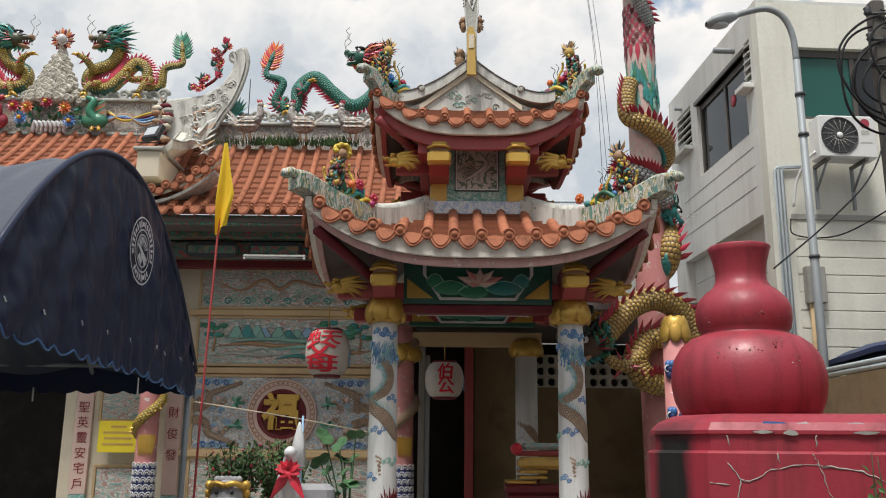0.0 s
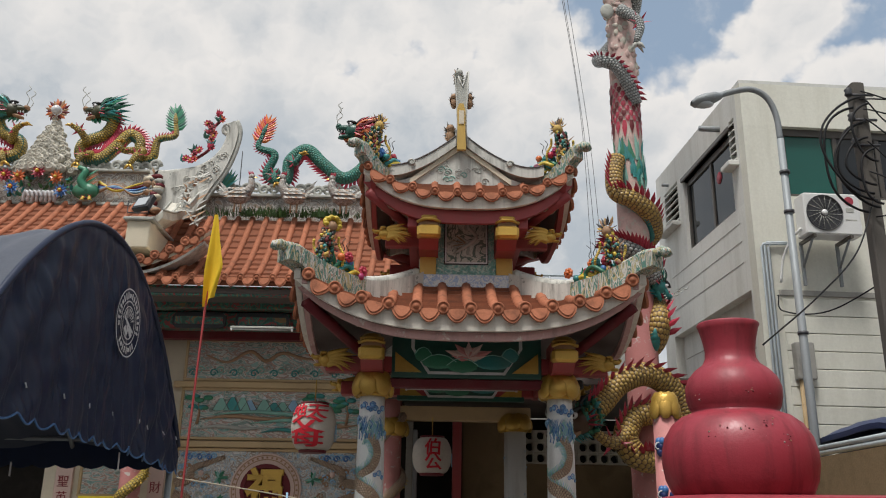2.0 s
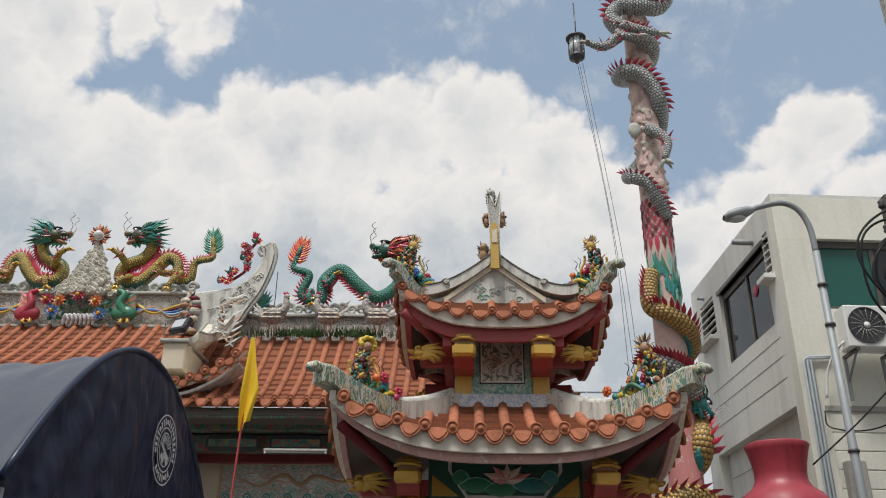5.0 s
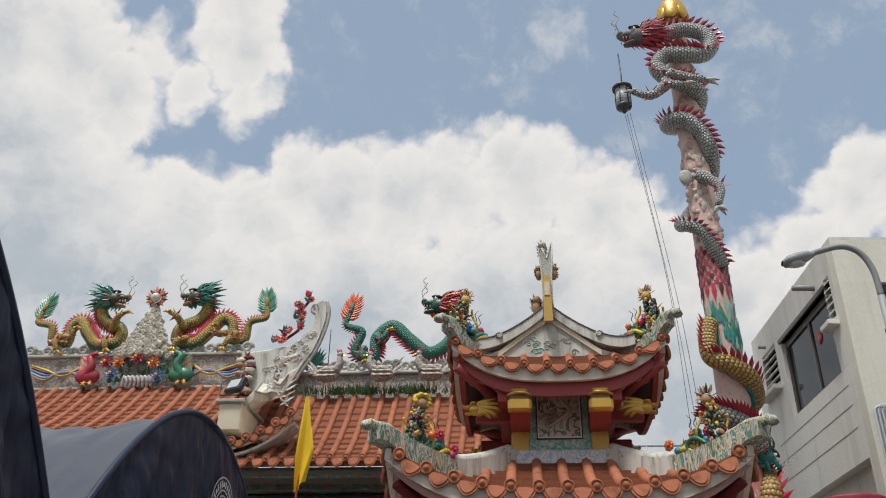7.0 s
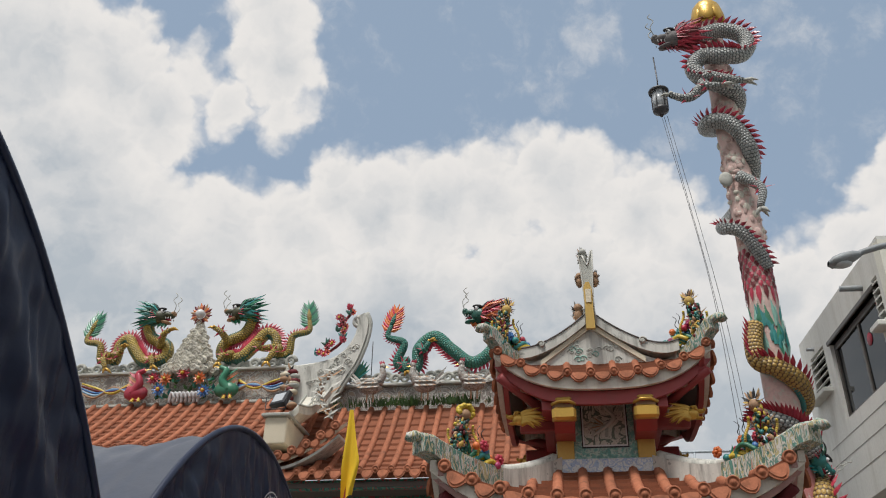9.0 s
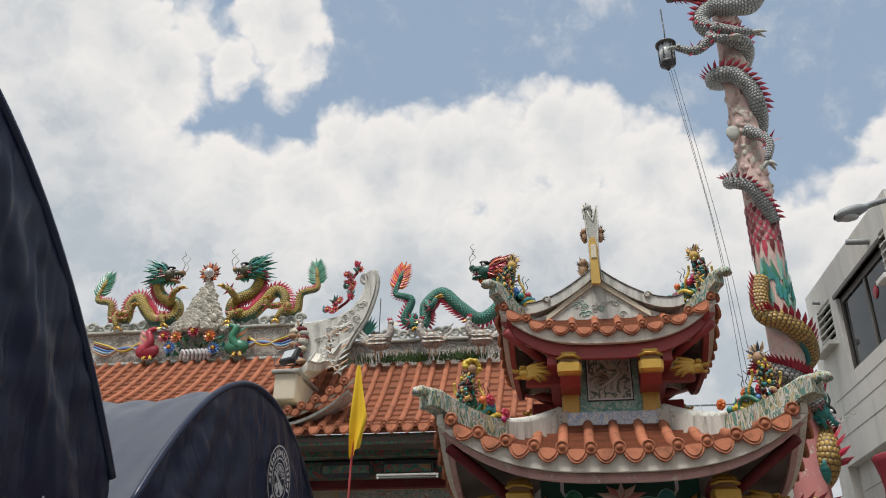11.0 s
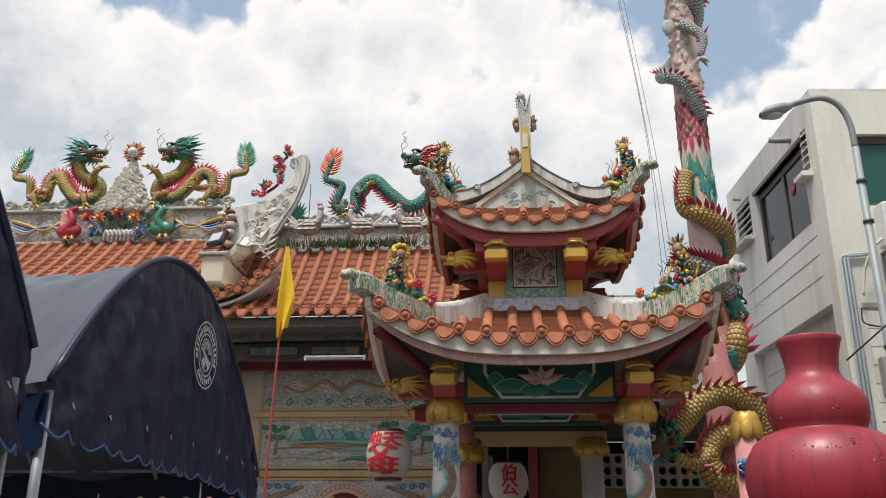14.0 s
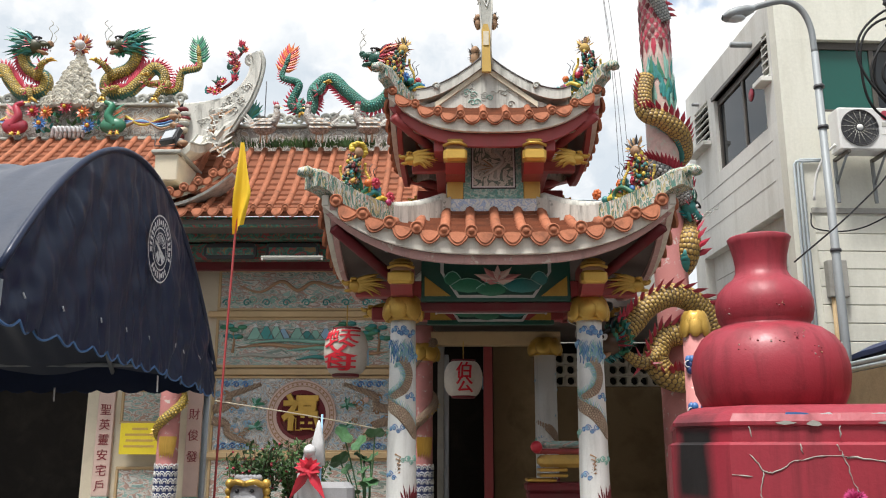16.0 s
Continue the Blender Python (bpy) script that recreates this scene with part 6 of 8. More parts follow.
for s, body, nm in ((-1, CRIMSON, "red"), (1, GREEN, "green")):
    g = Geo()
    cx = MIDX + s * 0.95
    g.ball((cx, 15.62, 7.64), (0.26, 0.12, 0.17), body, 12, 7)
    g.tube(smooth([(cx + s * 0.05, 15.6, 7.62), (cx - s * 0.08, 15.55, 7.82), (cx - s * 0.02, 15.55, 8.02), (cx - s * 0.16, 15.55, 8.10)], 6), [0.10 - 0.003 * i for i in range(19)], body, 8)
    for k in range(8):
        g.spike((cx, 15.6, 7.6 + 0.05 * k), (cx + s * 0.22, 15.6, 7.75 + 0.05 * k), 0.05, (BROWNP, body, ORANGE)[k % 3])
    g.spike((cx - s * 0.12, 15.55, 8.10), (cx - s * 0.30, 15.55, 8.12), 0.03, GOLD)
    for k in range(5):
        pts = smooth([(cx + s * 0.2, 15.7, 7.66 + 0.05 * k), (cx + s * 0.55, 15.68, 7.80 - 0.03 * k), (cx + s * 0.9, 15.68, 7.60 + 0.05 * k), (cx + s * 1.25, 15.7, 7.72 + 0.05 * k)], 6)
        g.tube(pts, [0.035 - 0.001 * i for i in range(19)], (BROWNP, PALEBLUE, BLUE, MAROON, YELLOW)[k], 6)
    for k in range(2):
        leg(g, (cx + 0.1 * k, 15.6, 7.55), (cx + 0.12 * k, 15.55, 7.48), (cx + 0.14 * k, 15.5, 7.44), 0.03, YELLOW, YELLOW)
    thing("phoenix_statue", f"{nm} glazed phoenix with long striped tail on the ridge", "statue", g, group="ridge phoenixes")
g, rnd = Geo(), random.Random(6)
for k in range(16):
    g.ball((-5.35 + rnd.uniform(-0.13, 0.13), 15.55, 7.25 + 0.045 * k), (0.12, 0.09, 0.07), (BROWNP, GREYSTONE, CREAM, MAROON)[k % 4], 7, 5)
    a = rnd.uniform(0, 6.28)
    g.spike((-5.35, 15.5, 7.3 + 0.045 * k), (-5.35 + 0.22 * math.cos(a), 15.48, 7.3 + 0.045 * k + 0.14 * math.sin(a)), 0.03, (BROWNP, GREYSTONE, BLACKP)[k % 3])
thing("guardian_statue", "weathered brown guardian figure at the end of the ridge", "statue", g)
g, rnd = Geo(), random.Random(7)
spine = smooth([(-4.75, 15.7, 8.32), (-4.40, 15.7, 8.62), (-4.42, 15.7, 8.95), (-4.20, 15.7, 9.30)], 7)
for k in range(26):
    f = k / 25
    p = spine[int(f * (len(spine) - 1))] + Vector((rnd.uniform(-0.20, 0.16) * (1 - 0.4 * f), rnd.uniform(-0.06, 0.0), rnd.uniform(-0.05, 0.10)))
    bloom = k % 3 != 1
    for j in range(8 if bloom else 3):
        a = math.tau * j / 8 + k if bloom else rnd.uniform(0.2, 2.9)
        ln = 0.085 if bloom else 0.15
        g.spike(p, p + Vector((math.cos(a) * ln, -0.04, math.sin(a) * ln)), 0.034, ((CRIMSON, MAROON, CRIMSON, ORANGE)[k % 4] if j % 2 else CRIMSON) if bloom else (TEAL, DARKGREEN, CRIMSON)[k // 3 % 3], 0.5, side=(-math.sin(a), 0, math.cos(a)))
    if bloom:
        g.ball(p + Vector((0, -0.04, 0)), 0.022, (YELLOW, MAROON)[k % 2], 6, 4)
g.tube(spine, 0.03, MAROON, 6)
thing("flower_spray", "crimson and teal ceramic flower spray on the ridge horn", "roof ornament", g)

for x, s in ((-3.72, 1), (-2.66, -1), (-1.72, -1), (-0.6, 1)):
    g = Geo()
    g.ball((x, 15.6, 7.50), (0.20, 0.11, 0.13), P_BIRD, 10, 7)
    g.tube(smooth([(x + s * 0.12, 15.6, 7.54), (x + s * 0.20, 15.58, 7.68), (x + s * 0.19, 15.57, 7.80)], 4), [0.085 - 0.005 * i for i in range(9)], P_BIRD, 8)
    g.ball((x + s * 0.20, 15.57, 7.83), 0.055, P_BIRD, 8, 6)
    g.spike((x + s * 0.23, 15.57, 7.83), (x + s * 0.32, 15.57, 7.81), 0.02, GOLD)
    for k in range(3):
        g.spike((x + s * (0.16 + 0.03 * k), 15.57, 7.87), (x + s * (0.14 + 0.03 * k), 15.57, 7.94), 0.02, CRIMSON)
    for k in range(9):
        g.spike((x - s * 0.14, 15.6, 7.53), (x - s * (0.32 + 0.02 * (k % 3)), 15.58, 7.52 + 0.035 * k), 0.035, (P_BIRD, WHITE)[k % 2], 0.4)
    for k in range(26):
        fa, fb = (k % 9) / 9 * 2.6 - 1.3, (k // 9) * 0.07 - 0.06
        g.spike((x - s * 0.15 * math.sin(fa), 15.49, 7.53 + fb), (x - s * (0.15 * math.sin(fa) + 0.09), 15.475, 7.50 + fb), 0.024, (P_BIRD, WHITE, BROWNP)[k % 3], 0.4)
    for k in (-1, 1):
        g.tube([(x + 0.05 * k, 15.6, 7.40), (x + 0.05 * k, 15.6, 7.24)], 0.015, BROWNP, 5)
    ob = thing("rooster_statue", "grey plaster rooster standing against the ridge wall", "statue", g, group="ridge roosters")
    ob.matrix_basis = Matrix.Translation((x, 15.5, 7.24)) @ Matrix.Scale(1.18, 4) @ Matrix.Translation((-x, -15.6, -7.24))
g, rnd = Geo(), random.Random(9)
for k in range(420):
    x = rnd.choice((rnd.gauss(-3.2, 0.35), rnd.gauss(-2.1, 0.25), rnd.uniform(-4.9, 0.5)))
    h = rnd.uniform(0.08, 0.22)
    g.spike((x, 15.66 + rnd.uniform(-0.06, 0.05), 7.20), (x + rnd.uniform(-0.07, 0.07), 15.6, 7.22 + h), 0.012, (GRASS, LEAF)[k % 2], 0.3)
thing("roof_weeds", "green weeds growing along the roof ridge", "weeds", g, "stuff")
thing("lightning_rod", "thin grey lightning rod behind the roof ridge", "rod", Geo().tube([(-3.86, 16.1, 7.6), (-3.86, 16.1, 8.75)], 0.010, DARKGREY, 6))
g = Geo()
for k in range(9):
    a = 0.5 + 0.25 * k
    g.spike((-4.05, 15.8, 7.85), (-4.05 + 0.3 * math.cos(a), 15.8, 7.85 + 0.42 * math.sin(a)), 0.05, (TEAL, GREEN)[k % 2], 0.35)
thing("leaf_crest", "teal ceramic leaf crest on the ridge end", "roof ornament", g)

# Hall columns
hc = Geo().lathe([(0.22, 0), (0.22, 0.2), (0.185, 0.25), (0.18, 1.0), (0.175, 2.4), (0.17, 4.9)], PINK, seg=24)
for x, y, sk in ((-5.02, 15.2, 0), (-0.66, 15.35, 1)):
    c = part("dragon_column", hc.mesh("dragon_column"), hall, "pink column wound with a golden dragon above painted waves", Matrix.Translation((x, y, 0)))
    pts = [(0.20 * math.cos(1.2 + i * 0.32), 0.20 * math.sin(1.2 + i * 0.32), 1.50 + 0.056 * i) for i in range(52)]
    g = Geo().tube(pts, [0.035 + 0.05 * min(1, i / 10) for i in range(52)], SC_GOLD if sk == 0 else SC_BROWN, 8)
    for i in range(2, 50):
        p = Vector(pts[i])
        o = Vector((p.x, p.y, 0)).normalized()
        g.spike(p, p + o * 0.12 + Vector((0, 0, -0.05)), 0.03, GOLD)
    for i in range(16):
        g.spike((0.18 * math.cos(-2.0 + 0.1 * i), 0.18 * math.sin(-2.0 + 0.1 * i), 1.80), (0.20 * math.cos(-1.9 + 0.07 * i), 0.20 * math.sin(-1.9 + 0.07 * i), 1.42 + 0.03 * (i % 3)), 0.03, GOLD)
    part("wound_dragon", g, c, "gilded dragon")
    w = Geo()
    w.lathe([(0.188, 0.25), (0.192, 1.28), (0.186, 1.32)], NAVYPAINT, seg=24)
    for r in range(8):
        for k in range(12):
            a = math.tau * (k + 0.5 * (r % 2)) / 12
            for q in (0.055, 0.03):
                path = [(0.193 * math.cos(a + q / 0.193 * math.cos(b)), 0.193 * math.sin(a + q / 0.193 * math.cos(b)), 0.42 + 0.12 * r + q * 1.6 * math.sin(b)) for b in [math.pi * j / 6 for j in range(7)]]
                w.tube(path, 0.009, PORCELAIN, 4)
    part("wave_band", w, c, "navy band of white scalloped waves")
bc = part("back_column", Geo().lathe([(0.21, 0), (0.20, 0.3), (0.19, 3.2)], P_COL, seg=24), hall, "white column painted with a dark dragon", Matrix.Translation((1.48, 15.35, 0)))
part("painted_dragon", spiral.mesh("painted_dragon"), bc, "dark dragon winding up the column", Matrix.Scale(1.18, 4, (1, 0, 0)) @ Matrix.Scale(1.18, 4, (0, 1, 0)))
part("lotus_capital", lotus(3.2, 0.30, 0.3), bc, "gilded lotus capital")
part("lotus_capital", lotus(3.1, 0.30, 0.3), hall, "gilded lotus capital", Matrix.Translation((-0.66, 15.35, 0)))

# Doorway, and rooms whose shade is put into near-black walls
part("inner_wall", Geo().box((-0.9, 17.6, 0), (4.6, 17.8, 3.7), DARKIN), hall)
part("door_jamb", Geo().box((0.42, 16.0, 0), (0.58, 16.3, 3.6), RED, 0.01), hall, "red door jamb")
part("door_jamb", Geo().box((-0.42, 16.0, 0), (-0.30, 16.3, 3.6), CONCRETE, 0.01), hall)
part("door_leaf", Geo().box((-0.30, 16.05, 0.05), (-0.22, 16.75, 3.3), PVC, 0.01), hall, "grey open door leaf")
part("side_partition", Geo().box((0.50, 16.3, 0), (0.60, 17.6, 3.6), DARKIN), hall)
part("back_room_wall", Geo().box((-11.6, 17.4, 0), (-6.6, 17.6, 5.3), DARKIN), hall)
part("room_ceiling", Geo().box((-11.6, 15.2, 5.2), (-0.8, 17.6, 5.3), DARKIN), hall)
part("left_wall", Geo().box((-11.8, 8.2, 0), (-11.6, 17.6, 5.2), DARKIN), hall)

# Couplet scrolls and notice
for x0, x1, text, top in ((-6.52, -6.22, "聖英靈安宅戶", 2.30), (-4.90, -4.63, "財俊發", 2.22)):
    s = thing("couplet_panel", "pink vertical couplet panel with dark red Chinese characters", "plaque", at=((x0 + x1) / 2, 15.80, 0), group="couplets")
    w = (x1 - x0) / 2
    b = part("board", Geo().box((-w, -0.03, 0.78), (w, 0.05, 2.62), SCROLL, 0.01), s)
    part("foot", Geo().box((-w, -0.034, 0.66), (w, 0.05, 0.775), P_TEALF, 0.008), s, "blue cloud foot")
    for i, ch in enumerate(text):
        letters("character", ch, 0.21, INKBROWN, Matrix.Translation((0, -0.034, top - 0.03 - (0.265 if len(text) > 3 else 0.37) * i)) @ Matrix.Rotation(radians(90), 4, "X"), s, 0.003)
sg = thing("notice_board", "bright yellow notice board with small unreadable lines", "sign", at=(-5.66, 15.60, 1.77))
part("board", Geo().box((-0.35, -0.012, -0.27), (0.35, 0.012, 0.27), SIGNY, 0.004), sg)
for i, w in enumerate((0.14, 0.26, 0.24, 0.27)):
    part("text_line", Geo().box((-w, -0.016, 0.15 - 0.10 * i), (w, -0.011, 0.19 - 0.10 * i), OCHRE), sg)
sl = thing("floodlight", "black floodlight with a pale lens on the roof end", "floodlight", at=(-5.02, 13.95, 6.62))
mt = Matrix.Rotation(radians(-25), 4, "Z") @ Matrix.Rotation(radians(-28), 4, "X")
part("housing", Geo().box((-0.17, -0.05, 0.08), (0.17, 0.06, 0.40), BLACKP, 0.015), sl, m=mt)
part("lens", Geo().box((-0.125, -0.062, 0.13), (0.125, -0.045, 0.33), LENS, 0.004), sl, m=mt)
part("bracket", Geo().tube([(-0.18, 0, 0.22), (-0.18, 0, 0.0), (0.18, 0, 0.0), (0.18, 0, 0.22)], 0.014, BLACKP, 6), sl)
# ---- the tall dragon pillar ----
def pillar_x(z):
    return 3.11 - 0.010 * z


PYY = 12.5
g = Geo()
prof = []
for i in range(41):
    z = 13.2 * i / 40
    prof.append((pillar_x(z), z, 0.258 - 0.0042 * z))
g.tube([(x, PYY, z) for x, z, r in prof], [r for x, z, r in prof], PINK, 22)
g.f, g.m = g.f, [0 if sum(g.v[q][2] for q in f) / len(f) < 5.0 else g.mi(PALEPINK) for f in g.f]
pil = thing("dragon_pillar", "tall pink plaster pillar wound with ceramic dragons, golden lotus on top", "monument", at=(0, 0, 0))
part("shaft", g, pil, "tapering pink plaster shaft")
part("lotus_finial", lotus(13.16, 0.29, 0.50), pil, "golden lotus bud", Matrix.Translation((pillar_x(13.2), PYY, 0)))


outward = lambda p: (p.x - pillar_x(p.z), p.y - PYY, 0.35)
white_path = [(3.16, 12.34, 8.02), (3.03, 12.22, 8.32), (2.86, 12.18, 8.60), (2.68, 12.28, 8.76), (2.66, 12.6, 8.95), (2.86, 12.84, 9.25), (3.12, 12.84, 9.6), (3.27, 12.62, 9.92), (3.23, 12.30, 10.16), (3.13, 12.20, 10.46), (2.93, 12.17, 10.72), (2.68, 12.26, 10.83), (2.66, 12.6, 10.95), (2.90, 12.84, 11.12), (3.18, 12.74, 11.30), (3.20, 12.34, 11.40), (2.95, 12.14, 11.48), (2.64, 12.12, 11.64), (2.50, 12.12, 11.90), (2.68, 12.10, 12.12), (3.02, 12.06, 12.08), (3.32, 12.08, 12.08), (3.49, 12.12, 12.34), (3.37, 12.14, 12.62), (3.03, 12.14, 12.73), (2.62, 12.14, 12.62), (2.32, 12.14, 12.60)]
legs_w = [((2.60, 12.05, 11.42), (2.31, 11.98, 11.15), (2.02, 11.95, 11.22)), ((2.66, 12.0, 11.62), (3.00, 11.92, 11.44), (3.24, 11.92, 11.38)), ((2.95, 12.2, 9.66), (3.22, 12.05, 9.32), (3.14, 12.0, 8.92)), ((2.60, 12.05, 11.50), (2.66, 11.95, 11.35), (2.86, 11.92, 11.32))]
thing("dragon_statue", "grey-white scaled dragon with red mane coiled at the pillar top", "statue", dragon(white_path, 0.148, SC_WHITE, CRIMSON, CRIMSON, SMOKED, None, (-1, -0.1, -0.12), 1.35, legs_w, GREYSTONE, 0.7, 0.9, outward, every=2, collar=8), group="pillar dragons")
gold_path = [(2.80, 12.28, 7.07), (2.73, 12.22, 6.74), (2.76, 12.20, 6.47), (2.98, 12.16, 6.35), (3.25, 12.28, 6.17), (3.37, 12.60, 5.97), (3.23, 12.88, 5.81), (3.15, 12.88, 5.35), (3.34, 12.65, 4.90), (3.32, 12.35, 4.54), (3.25, 12.45, 4.23), (3.09, 12.88, 4.07), (3.31, 12.85, 3.51), (3.33, 12.50, 3.18), (3.07, 12.12, 3.18), (2.79, 12.05, 3.08), (2.67, 12.00, 2.78), (2.88, 12.05, 2.54), (3.34, 12.20, 2.59), (3.59, 12.20, 2.95), (3.44, 12.10, 3.42), (3.02, 11.95, 3.67), (2.60, 11.85, 3.54), (2.32, 11.80, 3.25), (2.10, 11.75, 3.03)]
legs_g = [((2.72, 11.95, 2.9), (2.45, 11.8, 2.72), (2.2, 11.75, 2.85))]
# The crest runs over the arch of the neck
thing("dragon_statue", "golden-scaled dragon with teal mane coiled round the pillar foot", "statue", dragon(gold_path, 0.175, SC_ORANGE, CRIMSON, TEAL, BROWNP, None, (-1, -0.15, -0.45), 1.15, legs_g, GREEN, 0.75, 0.9, outward, every=2, collar=0, mane_k=0.25, face=SC_ORANGE, belly=TEAL), group="pillar dragons")
crest = [(2.68, 12.50, 5.59), (2.73, 12.30, 5.68), (2.88, 12.15, 5.57), (3.11, 12.20, 5.40), (3.29, 12.30, 5.11)]
thing("dragon_statue", "teal dragon with crimson crest clinging to the pillar", "statue", dragon(crest, 0.15, SC_WHITE, CRIMSON, TEAL, TEAL, None, (0.5, 0.1, -0.8), 0.9, (), None, 0.9, 1.0, outward, mane_k=0.5), group="pillar dragons")
g = Geo()
for r in range(9):
    z = 8.40 - 0.085 * r
    rr = 0.258 - 0.0042 * z
    for k in range(13):
        a = math.tau * (k + 0.5 * (r % 2)) / 13
        ca, sa = math.cos(a), math.sin(a)
        g.spike((pillar_x(z) + rr * ca, PYY + rr * sa, z), (pillar_x(z) + (rr + 0.015) * ca, PYY + (rr + 0.015) * sa, z - 0.12 - (0.12 + 0.08 * (k % 2)) * (r == 8)), 0.040, (CRIMSON, MAROON)[(r + k) % 3 == 0], 0.25, side=(-sa, ca, 0))
rnd = random.Random(44)
for k in range(46):
    f = rnd.random()
    a = radians(185 + 150 * rnd.random())
    z = 6.55 + 0.62 * f
    rr = 0.258 - 0.0042 * z + 0.01
    b = a + rnd.uniform(-0.35, 0.25)
    ln = rnd.uniform(0.25, 0.45)
    g.spike((pillar_x(z) + rr * math.cos(a), PYY + rr * math.sin(a), z), (pillar_x(z) + (rr + 0.01) * math.cos(b), PYY + (rr + 0.01) * math.sin(b), z + ln), 0.038, (TEAL, GREEN, TEALPALE, TEAL)[k % 4], 0.3, side=(-math.sin(a), math.cos(a), 0), bend=(0.05 * rnd.uniform(-1, 1), 0, 0))
ob = part("feather_scales", g, pil, "overlapping crimson and teal feather scales")
g, rnd = Geo(), random.Random(12)
for k in range(150):
    z = rnd.uniform(8.5, 12.4)
    a = rnd.uniform(math.pi, 2 * math.pi)
    rr = 0.258 - 0.0042 * z
    g.ball((pillar_x(z) + rr * math.cos(a), PYY + rr * math.sin(a), z), (rnd.uniform(0.03, 0.07), 0.02, rnd.uniform(0.04, 0.09)), (PALEPINK, CREAMW, PALEPINK)[k % 3], 7, 5)
g.ball((2.76, 12.27, 9.66), (0.11, 0.05, 0.14), GREYSTONE, 14, 9)
part("cloud_relief", g, pil, "worn plaster cloud lumps")

lan = thing("pillar_lantern", "metal and glass lantern hanging from the dragon's mouth", "lantern", at=(1.86, 12.1, 11.20))
part("roof", Geo().lathe([(0.17, 0.20), (0.175, 0.23), (0.12, 0.27), (0.03, 0.31)], DARKGREY, seg=18), lan)
part("glass", Geo().lathe([(0.125, -0.16), (0.125, 0.20)], LENS, seg=18), lan, "clear glass body")
for k in range(6):
    a = math.tau * k / 6
    part("bar", Geo().tube([(0.13 * math.cos(a), 0.13 * math.sin(a), -0.16), (0.13 * math.cos(a), 0.13 * math.sin(a), 0.21)], 0.010, DARKGREY, 5), lan)
part("base", Geo().lathe([(0.02, -0.31), (0.045, -0.27), (0.06, -0.24), (0.13, -0.20), (0.138, -0.15)], DARKGREY, seg=18), lan)
part("chain", Geo().tube([(0, 0, 0.30), (0.01, 0.02, 0.5), (0.0, 0.05, 1.05)], 0.012, DARKGREY, 5), lan)
for run in ([(1.865, 10.85), (2.225, 7.80), (2.32, 5.25)], [(1.95, 10.90), (2.33, 7.60), (2.47, 5.45)], [(1.90, 10.88), (2.25, 7.70), (2.40, 5.35)]):
    thing("hoist_wire", "thin wire running down from the pillar lantern", "wire", Geo().tube(smooth([(x, 12.1, z) for x, z in run], 8), 0.0045, DARKGREY, 4), group="hoist wires")

lp = thing("lotus_post", "short pink post with blue clouds and a golden lotus top", "post", at=(2.42, 9.0, 0))
part("shaft", Geo().lathe([(0.20, 0), (0.20, 0.2), (0.135, 0.26), (0.128, 2.78)], PINK, seg=20), lp)
part("lotus_top", lotus(2.70, 0.150, 0.27), lp, "golden lotus bud")
g = Geo()
for z in (2.42, 1.95, 1.5, 1.05):
    for a0 in (-2.6, -1.6, -0.6):
        for k in range(5):
            b = a0 + 0.10 * k
            g.ball((0.128 * math.cos(b), 0.128 * math.sin(b), z + 0.06 * math.sin(2.1 * k)), (0.038, 0.038, 0.045), (NAVYPAINT, BLUE, NAVYPAINT)[k % 3], 8, 5)
        g.scroll((0.155 * math.cos(a0 + 0.2), 0.155 * math.sin(a0 + 0.2), z), 0.05, PORCELAIN, 1.2, 0.16)
part("cloud_bands", g, lp, "raised blue clouds")

# ---- the red gourd furnace ----
def sooty(name, spots):
    """The furnace paint with soot round given places."""
    m = FURNACE.copy()
    m.name = name
    t = m.node_tree
    b = t.nodes["Principled BSDF"]
    base = b.inputs["Base Color"].links[0].from_socket
    for c, s, power in spots:
        mp = t.nodes.new("ShaderNodeMapping")
        mp.vector_type = "TEXTURE"
        mp.inputs["Location"].default_value, mp.inputs["Rotation"].default_value, mp.inputs["Scale"].default_value = c, (0, 0, radians(-57)), s
        t.links.new(place(t), mp.inputs[0])
        ab = t.nodes.new("ShaderNodeVectorMath")
        ab.operation = "ABSOLUTE"
        t.links.new(mp.outputs[0], ab.inputs[0])
        sx = t.nodes.new("ShaderNodeSeparateXYZ")
        t.links.new(ab.outputs[0], sx.inputs[0])
        ln = t.nodes.new("ShaderNodeMath")
        ln.operation = "MAXIMUM"
        t.links.new(sx.outputs["X"], ln.inputs[0])
        t.links.new(sx.outputs["Z"], ln.inputs[1])
        deep = t.nodes.new("ShaderNodeMath")
        deep.operation = "MAXIMUM"
        t.links.new(ln.outputs[0], deep.inputs[0])
        t.links.new(sx.outputs["Y"], deep.inputs[1])
        ln = deep
        ad = t.nodes.new("ShaderNodeMath")
        ad.operation = "MULTIPLY_ADD"
        ad.inputs[1].default_value = 0.35
        t.links.new(t_noise(t, 6.0, 5), ad.inputs[0])
        t.links.new(ln.outputs[0], ad.inputs[2])
        base = t_mix(t, t_range(t, ad.outputs[0], 0.80, 1.45, power, 0.0), base, (0.012, 0.010, 0.010))
    t.links.new(base, b.inputs["Base Color"])
    return m


PEDRED = sooty("sooted_furnace_paint", [((1.36, 5.29, 1.49), (0.14, 0.35, 0.26), 1.0)])
fur = thing("gourd_furnace", "red-painted gourd-shaped paper furnace on a cracked chamfered base", "furnace", at=(0.02, 0, -0.06))
TURNED = Matrix.Translation((1.49, 5.06, 0)) @ Matrix.Rotation(radians(-12), 4, "Z") @ Matrix.Translation((-1.49, -5.06, 0))
GX, GY2 = 2.12, 6.0


